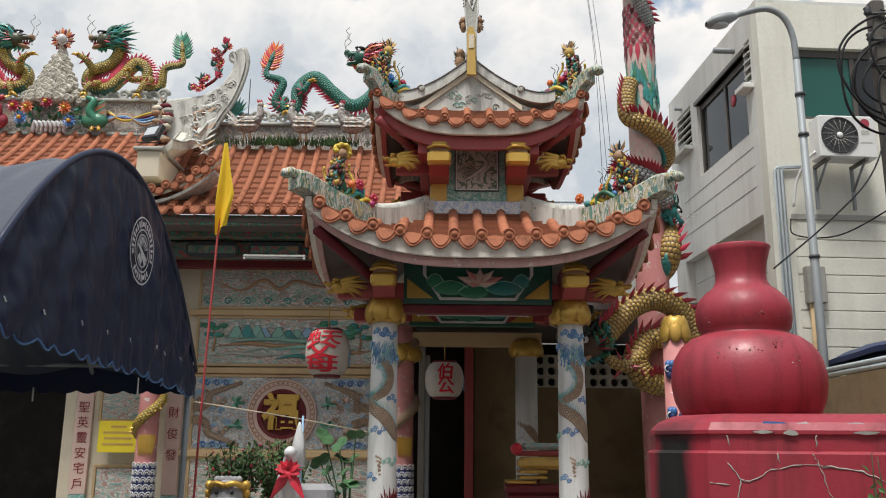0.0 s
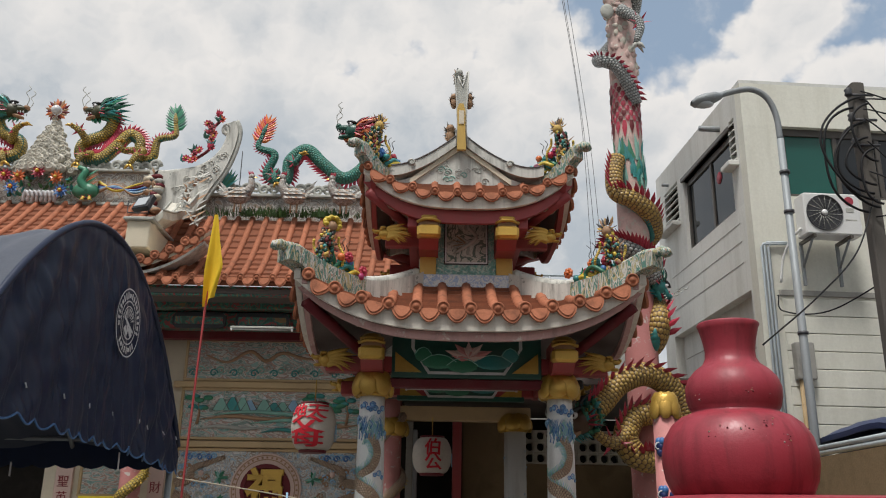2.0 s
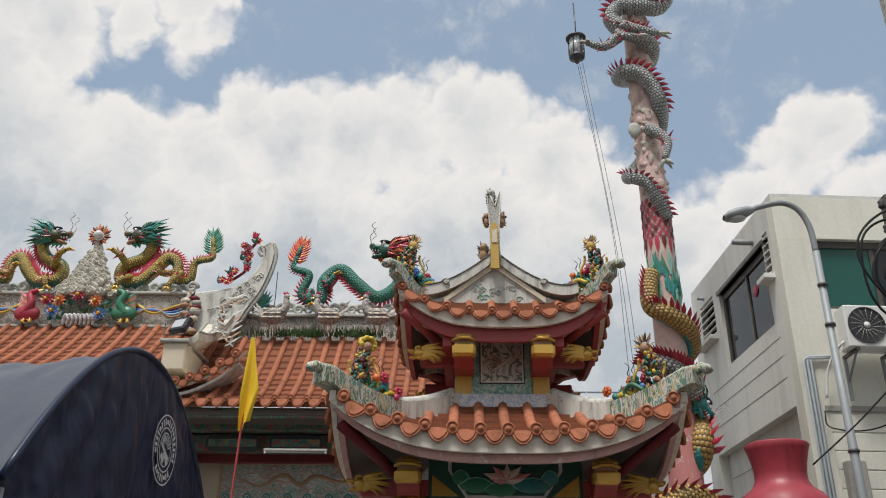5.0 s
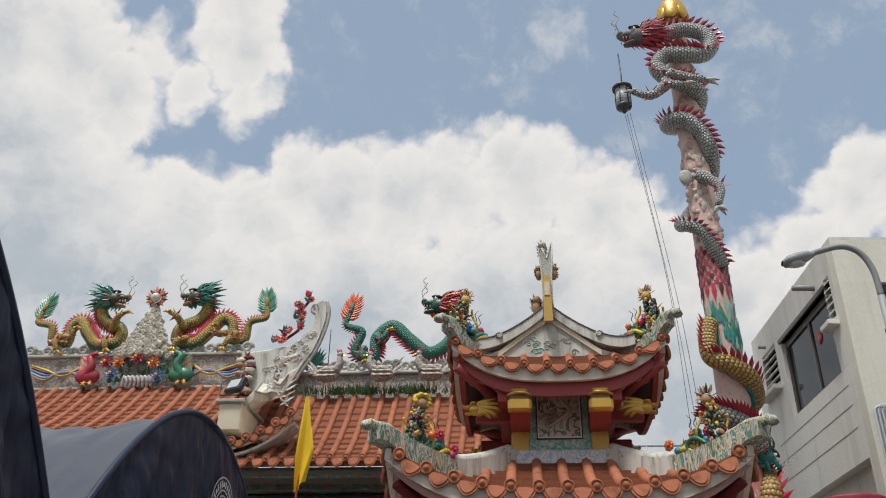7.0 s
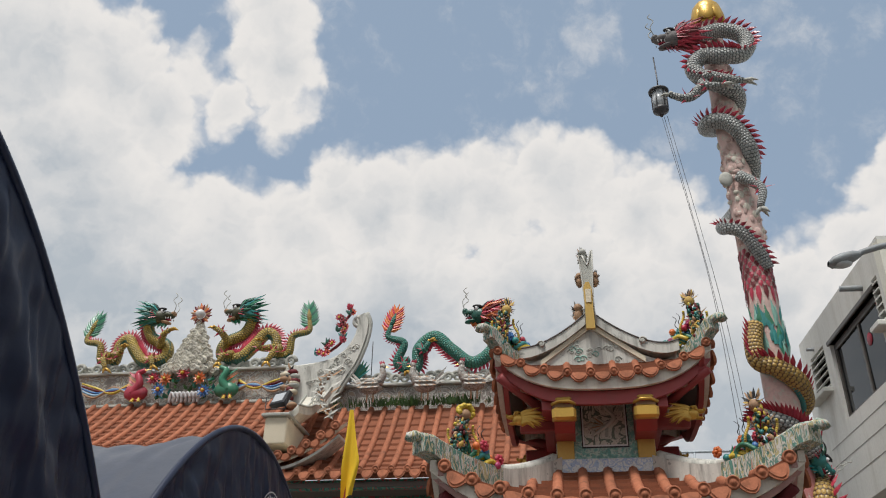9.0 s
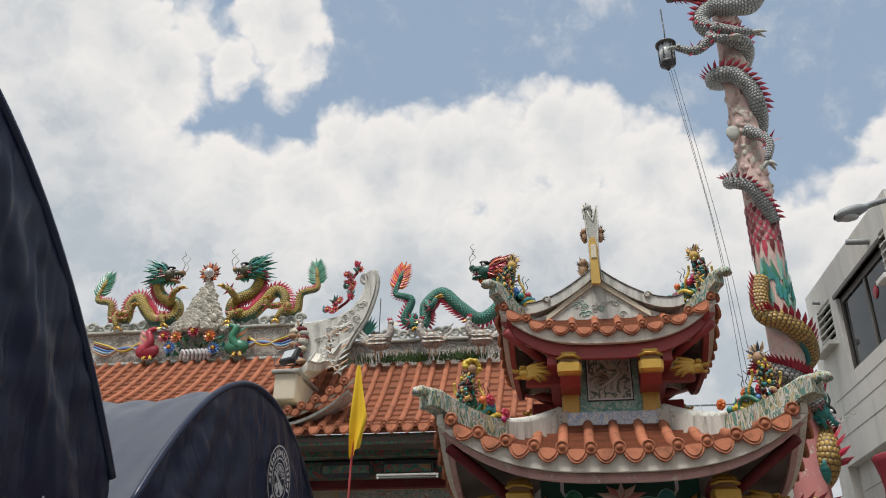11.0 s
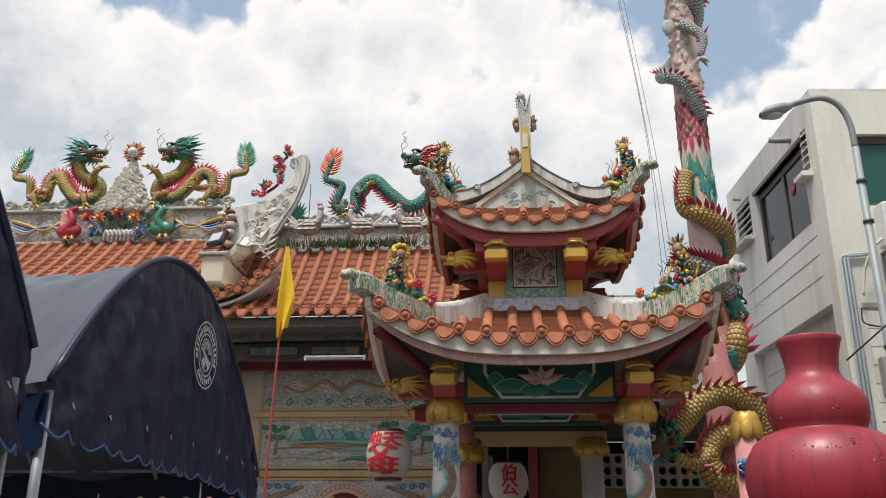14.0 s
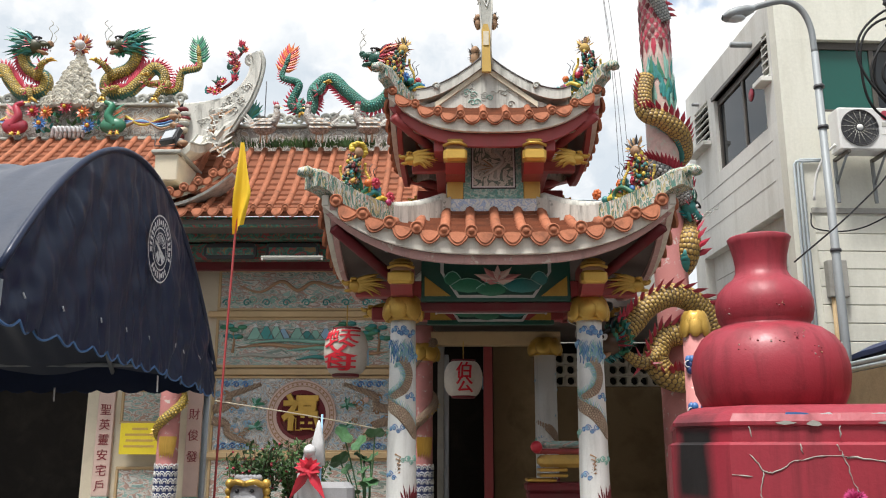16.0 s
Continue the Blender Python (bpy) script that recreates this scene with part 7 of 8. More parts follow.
def octa(h, c):
    return [(GX - h + c, GY2 - h), (GX + h - c, GY2 - h), (GX + h, GY2 - h + c), (GX + h, GY2 + h - c), (GX + h - c, GY2 + h), (GX - h + c, GY2 + h), (GX - h, GY2 + h - c), (GX - h, GY2 - h + c)]


g = Geo()
rows = [(0.94, 0.06), (0.94, 1.655), (0.925, 1.668), (0.905, 1.672), (0.905, 1.755), (0.92, 1.765), (0.92, 1.785), (0.89, 1.83), (0.80, 1.872), (0.72, 1.885), (0.3, 1.89)]
vs = [(x, y, z) for h, z in rows for x, y in octa(h, 0.31 * h / 0.94)]
fs = [(i * 8 + k, i * 8 + (k + 1) % 8, i * 8 + 8 + (k + 1) % 8, i * 8 + 8 + k) for i in range(len(rows) - 1) for k in range(8)] + [tuple((len(rows) - 1) * 8 + k for k in range(8))]
g.add(vs, fs, PEDRED, False)
part("base", g, fur, "cracked red base with black soot by the fire hole", TURNED)
g = Geo().lathe([(0.42, 1.885), (0.455, 1.92), (0.49, 2.0), (0.507, 2.10), (0.507, 2.18), (0.485, 2.28), (0.43, 2.37), (0.36, 2.425), (0.295, 2.448), (0.288, 2.462), (0.305, 2.49), (0.322, 2.56), (0.322, 2.62), (0.298, 2.69), (0.25, 2.745), (0.195, 2.785), (0.172, 2.83), (0.17, 2.88), (0.18, 2.95), (0.20, 3.03), (0.214, 3.068), (0.205, 3.078), (0.185, 3.06), (0.16, 2.95), (0.15, 2.6)], FURNACE, (GX, GY2, 0), 56)
part("gourd", g, fur, "double-bulbed red gourd body with an open neck", Matrix.Translation((-0.045, 0, 0)))
g, rnd = Geo(), random.Random(21)
yf = GY2 - 0.941
for line in ([(1.60, 1.60), (1.66, 1.52), (1.70, 1.50), (1.83, 1.565), (1.90, 1.585), (2.07, 1.60), (2.10, 1.59), (2.30, 1.565), (2.46, 1.49)], [(1.49, 1.49), (1.63, 1.485)], [(2.05, 1.655), (2.085, 1.59), (2.12, 1.46), (2.15, 1.38)], [(1.66, 1.52), (1.64, 1.40), (1.65, 1.30)], [(2.08, 1.76), (2.07, 1.68)], [(1.60, 1.755), (1.61, 1.68)], [(1.86, 1.655), (1.88, 1.60)]):
    pts = []
    for a, b in zip(line, line[1:]):
        for k in range(5):
            f = k / 5
            pts.append((a[0] + (b[0] - a[0]) * f + rnd.uniform(-0.006, 0.006), yf, a[1] + (b[1] - a[1]) * f + rnd.uniform(-0.006, 0.006)))
    g.tube(pts, [rnd.uniform(0.0015, 0.006) for _ in pts], CONCRETE, 4)
part("crack", g, fur, "open cracks showing grey render", TURNED)
g = Geo()
for x, z, w, h, mt in ((1.80, 1.775, 0.06, 0.012, CONCRETE), (1.95, 1.77, 0.05, 0.02, CONCRETE), (2.35, 1.772, 0.08, 0.012, CONCRETE), (1.86, 1.82, 0.09, 0.02, BLUE), (2.02, 1.81, 0.05, 0.03, INKWHITE), (2.30, 1.81, 0.07, 0.02, INKWHITE), (2.52, 1.80, 0.09, 0.015, INKWHITE)):
    out = [(x + w * (0.6 + 0.4 * rnd.random()) * math.cos(a), z + h * (0.6 + 0.4 * rnd.random()) * math.sin(a)) for a in [math.tau * k / 11 for k in range(11)]]
    y = GY2 - 0.924 if z < 1.79 else GY2 - 0.895
    g.prism(out, y, y + 0.02, mt)
part("paint_flake", g, fur, "flaked paint patches along the rim", TURNED)
g = Geo()
for k in range(15):
    a = rnd.uniform(-2.9, -0.3)
    z = rnd.choice((rnd.uniform(2.20, 2.36), rnd.uniform(2.52, 2.66)))
    for q in range(rnd.randint(2, 6)):
        b, h = a + rnd.uniform(-0.09, 0.09), z + rnd.uniform(-0.025, 0.025)
        r = 0.498 - max(0, h - 2.2) ** 1.6 * 0.9 if h < 2.45 else 0.319 - max(0, h - 2.60) * 0.32
        w = rnd.uniform(0.003, 0.009)
        g.ball((GX + r * math.cos(b), GY2 + r * math.sin(b), h), (w, w, w * rnd.uniform(0.4, 0.9)), (BROWNP, MAROON, CONCRETE, MAROON)[(k + q) % 4], 5, 4)
part("paint_chip", g, fur, "small chips in the red paint", Matrix.Translation((-0.045, 0, 0)))

# ---- the neighbouring white building ----
bld = thing("concrete_building", "white painted three-storey concrete building with dark windows", "building", at=(4.5, 11.5, 0))
bld.rotation_euler = (0, 0, radians(3.5))
BH = 7.98
T = 0.2


def wall_with_hole(axis, length, holes, mat, name, z0=0.0):
    """A wall along x (front) or y (side) built of strips round its openings."""
    g = Geo()
    zs = sorted({z0, BH, *[h[2] for h in holes], *[h[3] for h in holes]})
    for a, b in zip(zs, zs[1:]):
        cuts = sorted([(h[0], h[1]) for h in holes if h[2] < b and h[3] > a])
        s = 0.0
        for c, d in cuts + [(length, length)]:
            if c > s:
                if axis == "x":
                    g.box((s, 0, a), (c, T, b), mat)
                else:
                    g.box((0, s + (T + 0.002 if s == 0 else 0), a), (T, c, b), mat)
            s = d
    return part(name, g, bld)


wall_with_hole("x", 4.2, [(0.58, 2.55, 6.20, 7.30)], BUILDC, "front_wall")
wall_with_hole("y", 3.78, [(0.52, 2.55, 6.14, 7.42), (0.30, 0.50, 6.86, 7.56), (2.85, 3.55, 6.82, 7.56), (0.25, 3.50, 2.0, 4.86)], BUILD, "side_wall")
part("back_wall", Geo().box((0, 3.78, 0), (4.2, 3.98, BH), BUILD), bld)
part("far_wall", Geo().box((4.2, 0, 0), (4.4, 3.98, BH), BUILD), bld)
part("flat_roof", Geo().box((0.0, 0.0, BH), (4.4, 3.98, BH + 0.05), BUILD), bld)
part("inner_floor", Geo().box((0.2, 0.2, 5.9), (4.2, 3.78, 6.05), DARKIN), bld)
part("recess_wall", Geo().box((0.16, 0.25, 2.0), (0.19, 3.5, 4.86), BUILD), bld)
for k, z in enumerate((5.90, 5.62, 5.30, 4.45, 4.10, 3.75)):
    part("wall_joint", Geo().box((-0.004 if z > 4.9 else 0.154, 0.4, z), (0.03 if z > 4.9 else 0.17, 3.4, z + 0.012), CONCRETE), bld)


def window(axis, a, b, z0, z1, glass, split, deep, label):
    win = new("window")
    win.parent = bld
    win["label"] = label
    P = (lambda s, d, z: (s, d, z)) if axis == "x" else (lambda s, d, z: (d, s, z))

    def bx(s0, s1, d0, d1, u0, u1, mat, nm, bev=0.006):
        lo, hi = P(s0, d0, u0), P(s1, d1, u1)
        part(nm, Geo().box(lo, hi, mat, bev), win)
    f = 0.07
    bx(a, b, deep, deep + 0.08, z0, z0 + f, FRAME_M, "sill_bar")
    bx(a, b, deep, deep + 0.08, z1 - f * 1.6, z1, FRAME_M, "head_bar")
    bx(a, a + f, deep, deep + 0.08, z0 + f, z1 - f * 1.6, FRAME_M, "frame_side")
    bx(b - f, b, deep, deep + 0.08, z0 + f, z1 - f * 1.6, FRAME_M, "frame_side")
    edges = [a + f] + [a + (b - a) * s for s in split] + [b - f]
    for i, (p, q) in enumerate(zip(edges, edges[1:])):
        bx(p, q, deep + 0.03, deep + 0.045, z0 + f, z1 - f * 1.6, glass if not isinstance(glass, list) else glass[i % len(glass)], "pane", 0)
        if i:
            bx(p - 0.035, p + 0.035, deep + 0.005, deep + 0.07, z0 + f, z1 - f * 1.6, FRAME_M, "mullion")
    return win


window("x", 0.58, 2.55, 6.20, 7.30, [PANEGREEN, PANE, PANE], (0.42, 0.75), 0.08, "brown framed window with green tinted panes")
sw = window("y", 0.52, 2.55, 6.14, 7.42, PANE, (0.47,), 0.06, "dark framed sliding window")
part("sticker", Geo().lathe([(0.10, 0.0), (0.10, 0.004)], CRIMSON, seg=20), sw, "round red sticker", Matrix.Translation((0.085, 1.20, 6.95)) @ Matrix.Rotation(radians(-90), 4, "Y"))
part("window_hood", Geo().box((-0.03, 0.46, 7.42), (0.1, 2.62, 7.50), FRAME_M, 0.01), bld)
for y0, y1, z0, z1 in ((0.30, 0.50, 6.86, 7.56), (2.85, 3.55, 6.82, 7.56)):
    lv = new("louvre_vent")
    lv.parent = bld
    lv["label"] = "concrete louvre vent"
    part("vent_back", Geo().box((0.12, y0, z0), (0.15, y1, z1), DARKIN), lv)
    n = 6
    for k in range(n):
        z = z0 + (z1 - z0) * (k + 0.3) / n
        part("slat", Geo().prism([(-0.02, z), (0.10, z + 0.075), (0.10, z + 0.055), (-0.02, z - 0.02)], y0, y1, BUILD, "y"), lv)
    part("vent_sill", Geo().box((-0.16, y0 - 0.06, z0 - 0.10), (0.02, y1 + 0.06, z0 - 0.02), BUILD, 0.01), lv)
for y, z in ((0.85, 7.62), (3.3, 7.66)):
    part("drain_spout", Geo().tube([(0.1, y, z), (-0.32 if y < 1 else -0.12, y, z + 0.0)], 0.045 if y < 1 else 0.03, STEEL, 10), bld, "short grey roof drain pipe")
# Clad lower front with horizontal boards, slot and meter box
part("wall_slot", Geo().box((0.27, -0.03, 4.72), (4.2, 0.0, 4.80), CONCRETE, 0.006), bld)
me_b = Geo().box((0.30, -0.022, 0.0), (4.2, 0.0, 0.236), BUILDC, 0.008).mesh("siding_board")
for k in range(19):
    part("siding_board", me_b, bld, m=Matrix.Translation((0, 0, 0.05 + 0.244 * k)))
for k, (x, top) in enumerate(((0.075, 5.45), (0.125, 5.47), (0.175, 5.45))):
    part("wall_pipe", Geo().tube([(x, -0.04, 0.2), (x, -0.04, top - 0.05), (x + 0.03, -0.04, top), (0.45, -0.04, top + 0.01)], 0.02, PVC, 8), bld, "grey conduit pipe")
part("meter_box", Geo().box((0.36, -0.14, 3.55), (0.62, -0.01, 4.05), CONCRETE, 0.012), bld, "grey meter box")
part("meter_pipe", Geo().tube([(0.42, -0.08, 3.55), (0.42, -0.08, 2.2)], 0.03, TAN, 8), bld)
part("meter_pipe", Geo().tube([(0.54, -0.08, 3.55), (0.55, -0.08, 2.2)], 0.025, CREAM, 8), bld)

ac = thing("air_conditioner", "white outdoor air conditioner unit on steel brackets", "air conditioner", at=(5.44, 11.21, 5.47))
ac.rotation_euler = (0, 0, radians(3.5))
part("casing", Geo().box((-0.40, -0.14, 0), (0.40, 0.14, 0.60), ACWHITE, 0.02), ac)
g = Geo()
for r in [0.045 * k for k in range(1, 6)] + [0.25]:
    g.tube([(-0.12 + r * math.cos(a), -0.150, 0.31 + r * math.sin(a)) for a in [math.tau * k / 28 for k in range(29)]], 0.004 if r < 0.24 else 0.010, DARKGREY, 4)
part("fan_guard", g, ac)
g = Geo()
for k in range(16):
    a = math.tau * k / 16
    g.tube([(-0.12 + 0.06 * math.cos(a), -0.147, 0.31 + 0.06 * math.sin(a)), (-0.12 + 0.16 * math.cos(a + 0.25), -0.147, 0.31 + 0.16 * math.sin(a + 0.25)), (-0.12 + 0.245 * math.cos(a + 0.3), -0.147, 0.31 + 0.245 * math.sin(a + 0.3))], 0.005, GREYSTONE, 4)
part("guard_spokes", g, ac)
ringg = Geo()
ring(ringg, (-0.12, 0.31), 0.0, 0.245, -0.1425, -0.139, DARKGREY)
part("fan_opening", ringg, ac, "dark fan opening")
part("hub", Geo().tube([(-0.12, -0.145, 0.31), (-0.12, -0.156, 0.31)], 0.045, ACWHITE, 14), ac)
rr = Geo()
ring(rr, (0.245, 0.49), 0.0, 0.065, -0.146, -0.139, CRIMSON, 24)
part("badge", rr, ac, "round red badge")
part("badge_bar", Geo().box((0.19, -0.144, 0.33), (0.30, -0.139, 0.39), GREYSTONE), ac)
part("label_bar", Geo().box((0.17, -0.143, 0.21), (0.33, -0.139, 0.225), GREYSTONE), ac)
for x in (-0.30, 0.22):
    g = Geo()
    g.box((x - 0.02, -0.16, -0.045), (x + 0.02, 0.27, 0.0), FRAME_M)
    g.tube([(x, -0.10, -0.03), (x, 0.25, -0.36)], 0.018, STEEL, 6)
    g.box((x - 0.02, 0.235, -0.62), (x + 0.02, 0.27, 0.0), STEEL)
    part("wall_bracket", g, ac, "perforated steel bracket")
part("refrigerant_hose", Geo().tube(smooth([(-0.40, 0.0, 0.12), (-0.50, 0.1, 0.0), (-0.60, 0.2, -0.25), (-0.66, 0.22, -0.6)], 6), 0.018, ACWHITE, 7), ac)

# ---- lamp post, utility pole and cables ----
sl = thing("street_lamp", "grey galvanised street lamp with a curved arm", "street lamp", at=(0, 0, 0))
part("pole", Geo().tube([(4.60, 10.5, 0), (4.60, 10.5, 3.0), (4.59, 10.5, 6.60)], [0.062, 0.055, 0.045], STEEL, 12), sl)
part("arm", Geo().tube(smooth([(4.59, 10.5, 6.58), (4.57, 10.5, 6.95), (4.46, 10.5, 7.22), (4.25, 10.5, 7.33), (3.95, 10.5, 7.27), (3.80, 10.5, 7.21)], 6), 0.040, STEEL, 10), sl)
g = Geo()
for x, w, h in ((0, 0.05, 0.04), (0.10, 0.10, 0.075), (0.25, 0.125, 0.085), (0.36, 0.11, 0.07), (0.42, 0.05, 0.03)):
    for k in range(12):
        a = math.tau * k / 12
        g.v.append((3.86 - x, 10.5 + w * math.cos(a), 7.22 - 0.28 * x + h * math.sin(a)))
g.mats.append(STEEL)
for i in range(4):
    for k in range(12):
        j = (k + 1) % 12
        g.f.append((i * 12 + k, i * 12 + j, i * 12 + 12 + j, i * 12 + 12 + k)), g.m.append(0), g.sm.append(True), g.uv.append(None)
part("lamp_head", g, sl, "oval lamp head")
part("lamp_lens", Geo().ball((3.60, 10.5, 7.09), (0.14, 0.09, 0.05), LENS, 12, 6), sl)
for z in (5.55, 6.1, 3.95):
    part("clamp_band", Geo().tube([(4.60, 10.5, z), (4.60, 10.5, z + 0.04)], 0.066, DARKGREY, 12), sl)
up = thing("utility_pole", "weathered grey utility pole with coiled black cables", "utility pole", at=(5.42, 10.0, 0))
part("post", Geo().box((-0.085, -0.085, 0), (0.085, 0.085, 7.16), WOODPOLE, 0.02), up)
for z in (6.95, 6.6, 6.25):
    part("crossbolt", Geo().tube([(-0.16, -0.11, z), (0.16, -0.11, z)], 0.018, DARKGREY, 6), up)
    part("insulator", Geo().lathe([(0.03, 0), (0.05, 0.03), (0.035, 0.06), (0.05, 0.09), (0.02, 0.12)], DARKGREY, (-0.16, -0.12, z - 0.03), 10), up)
for k, (r, cx, cz, sq) in enumerate(((0.62, -0.05, 6.05, 1.15), (0.50, 0.0, 6.05, 0.95), (0.40, 0.02, 6.0, 0.8), (0.55, 0.02, 5.95, 1.05), (0.70, 0.0, 6.15, 1.0), (0.33, 0.03, 6.35, 1.2), (0.28, 0.0, 5.75, 1.3))):
    pts = [(cx - r * math.sin(a) * (0.9 + 0.06 * math.sin(3 * a + k)), -0.14 - 0.03 * k, cz + r * sq * math.cos(a)) for a in [0.15 + 2.9 * i / 26 for i in range(27)]]
    part("cable_loop", Geo().tube(pts, 0.016, CABLE, 6), up, "sagging loop of black cable")
for k, pts in enumerate(([(5.40, 9.88, 5.55), (4.9, 9.5, 4.72), (4.25, 9.2, 4.10), (3.5, 9.0, 3.50)], [(5.5, 9.9, 4.55), (5.0, 10.6, 4.28), (4.72, 11.3, 4.45), (4.72, 11.42, 4.7)], [(5.40, 9.9, 5.3), (6.2, 9.4, 5.3), (7.5, 8.8, 5.6)], [(5.40, 9.9, 6.9), (6.5, 9.6, 6.8), (8.5, 9.0, 7.1)], [(5.40, 9.9, 5.9), (6.2, 9.6, 5.5), (7.5, 9.0, 5.8)], [(5.42, 9.88, 7.0), (6.0, 9.7, 6.75), (7.2, 9.3, 6.7)], [(5.42, 9.88, 6.75), (6.0, 9.7, 6.6), (7.2, 9.3, 6.9)], [(5.42, 9.88, 6.62), (5.9, 9.7, 6.2), (7.0, 9.3, 6.3)], [(5.42, 9.88, 6.3), (5.8, 9.7, 5.9), (6.8, 9.3, 6.1)], [(5.45, 9.88, 6.9), (5.75, 9.75, 6.45), (6.4, 9.5, 6.55)])):
    thing("overhead_cable", "thin black cable strung from the utility pole", "cable", Geo().tube(smooth(pts, 8), 0.010, CABLE, 5), group="overhead cables")

# ---- steel frame of a roadside board ----
bf = thing("board_frame", "grey steel frame of a raised roadside board, slanting brace", "frame", at=(0, 9.0, 0))
part("post", Geo().tube([(6.14, 0, 0), (6.14, 0, 8.67)], 0.07, STEEL, 12), bf, "round steel post")
part("brace", Geo().tube([(5.45, 0, 8.63), (6.14, 0, 5.55)], 0.05, STEEL, 12), bf, "slanting steel brace")
part("sill_beam", Geo().box((5.34, -0.16, 8.61), (7.34, 0.16, 8.67), STEEL, 0.01), bf)
part("board", Geo().box((5.39, -0.06, 8.67), (7.34, 0.06, 9.81), CONCRETE, 0.01), bf, "plain grey board")

# ---- boundary walls ----
g = Geo().box((1.60, 16.9, 0), (4.3, 17.1, 2.78), BROWNWALL)
bw = thing("wall_back", "rough dark brown rendered boundary wall", "wall", g, "structure")
thing("wall_porch", "rough brown rendered wall beside the red door", "wall", Geo().box((0.62, 16.6, 0), (1.60, 17.1, 3.70), BROWNWALL), "structure")
g = Geo().box((4.35, 3.0, 0), (4.5, 11.45, 2.42), BROWNWALL)
thing("wall_side", "rough brown rendered side wall below the building", "wall", g, "structure")
g = Geo().box((4.0, 15.35, 0), (4.2, 16.9, 2.78), BROWNWALL)
thing("wall_return", "rough brown rendered wall by the building", "wall", g, "structure")
scr = thing("breeze_block_screen", "cream breeze block screen on top of the brown wall", "screen", at=(0, 17.0, 2.79))
blk = Geo()
W, H, D = 0.40, 0.205, 0.09
blk.box((-W / 2, -D, 0), (W / 2, D, 0.028), BLOCKS)
blk.box((-W / 2, -D, H - 0.028), (W / 2, D, H), BLOCKS)
for x in (-W / 2, -0.02, W / 2 - 0.04):
    blk.box((x, -D, 0.028), (x + 0.04, D, H - 0.028), BLOCKS)
for x in (-0.09, 0.11):
    for s in (-1, 1):
        blk.prism([(x + s * 0.075, 0.03), (x + s * 0.03, 0.03), (x + s * 0.075, 0.075)], -D * 0.9, D * 0.9, BLOCKS)
        blk.prism([(x + s * 0.075, H - 0.03), (x + s * 0.03, H - 0.03), (x + s * 0.075, H - 0.075)], -D * 0.9, D * 0.9, BLOCKS)
me_k = blk.mesh("breeze_block")
for r in range(3):
    for k in range(7):
        part("breeze_block", me_k, scr, m=Matrix.Translation((1.81 + 0.405 * k, 0, 0.21 * r)))
rl = thing("roof_railing", "thin grey pipe railing on a flat roof behind", "railing", at=(0, 20.0, 0))
for z in (7.40,):
    part("rail", Geo().tube([(1.0, 0, z), (4.2, 0, z)], 0.03, PVC, 8), rl)
for x in (1.2, 2.8, 4.1):
    part("post", Geo().tube([(x, 0, 6.0), (x, 0, 7.40)], 0.025, PVC, 8), rl)
thing("rear_block", "plain grey flat-roofed block behind the hall", "building", Geo().box((-3.0, 19.8, 0), (4.6, 26, 6.05), CONCRETE, 0.02))
g = Geo()
g.sheet(lambda u, v: (4.7 + 1.6 * u, 8.6 + 2.6 * v, 2.50 + 0.30 * math.sin(3 * u + 1) * math.sin(2.5 * v + 0.4) + 0.15 * u + 0.03 * math.sin(17 * u + 9 * v)), 14, 14, TARP, thick=0.06)
thing("tarpaulin_cover", "dark blue tarpaulin thrown over stacked boards behind the wall", "tarpaulin", g)
thing("stacked_boards", "pile of boards under the tarpaulin", "boards", Geo().box((4.62, 8.7, 0), (6.2, 11.1, 2.45), WOODPOLE, 0.02))
for k, z in enumerate((2.47, 2.53)):
    thing("pipe", "pale blue plastic pipe laid along the wall top", "pipe", Geo().tube([(4.45, 7.0, z), (4.5, 11.2, z + 0.02)], 0.03, PVC, 8), group="pipes on wall")
# ---- the navy canopies ----
TX = -2.2


def arch(y, peak, drop):
    """Height of the canopy's bow, by distance along its width."""
    return peak - (1.11 if y < 1.7 else drop) * (abs(y - 1.7) / (1.7 if y < 1.7 else 2.05)) ** (2.1 if y < 1.7 else 1.9)


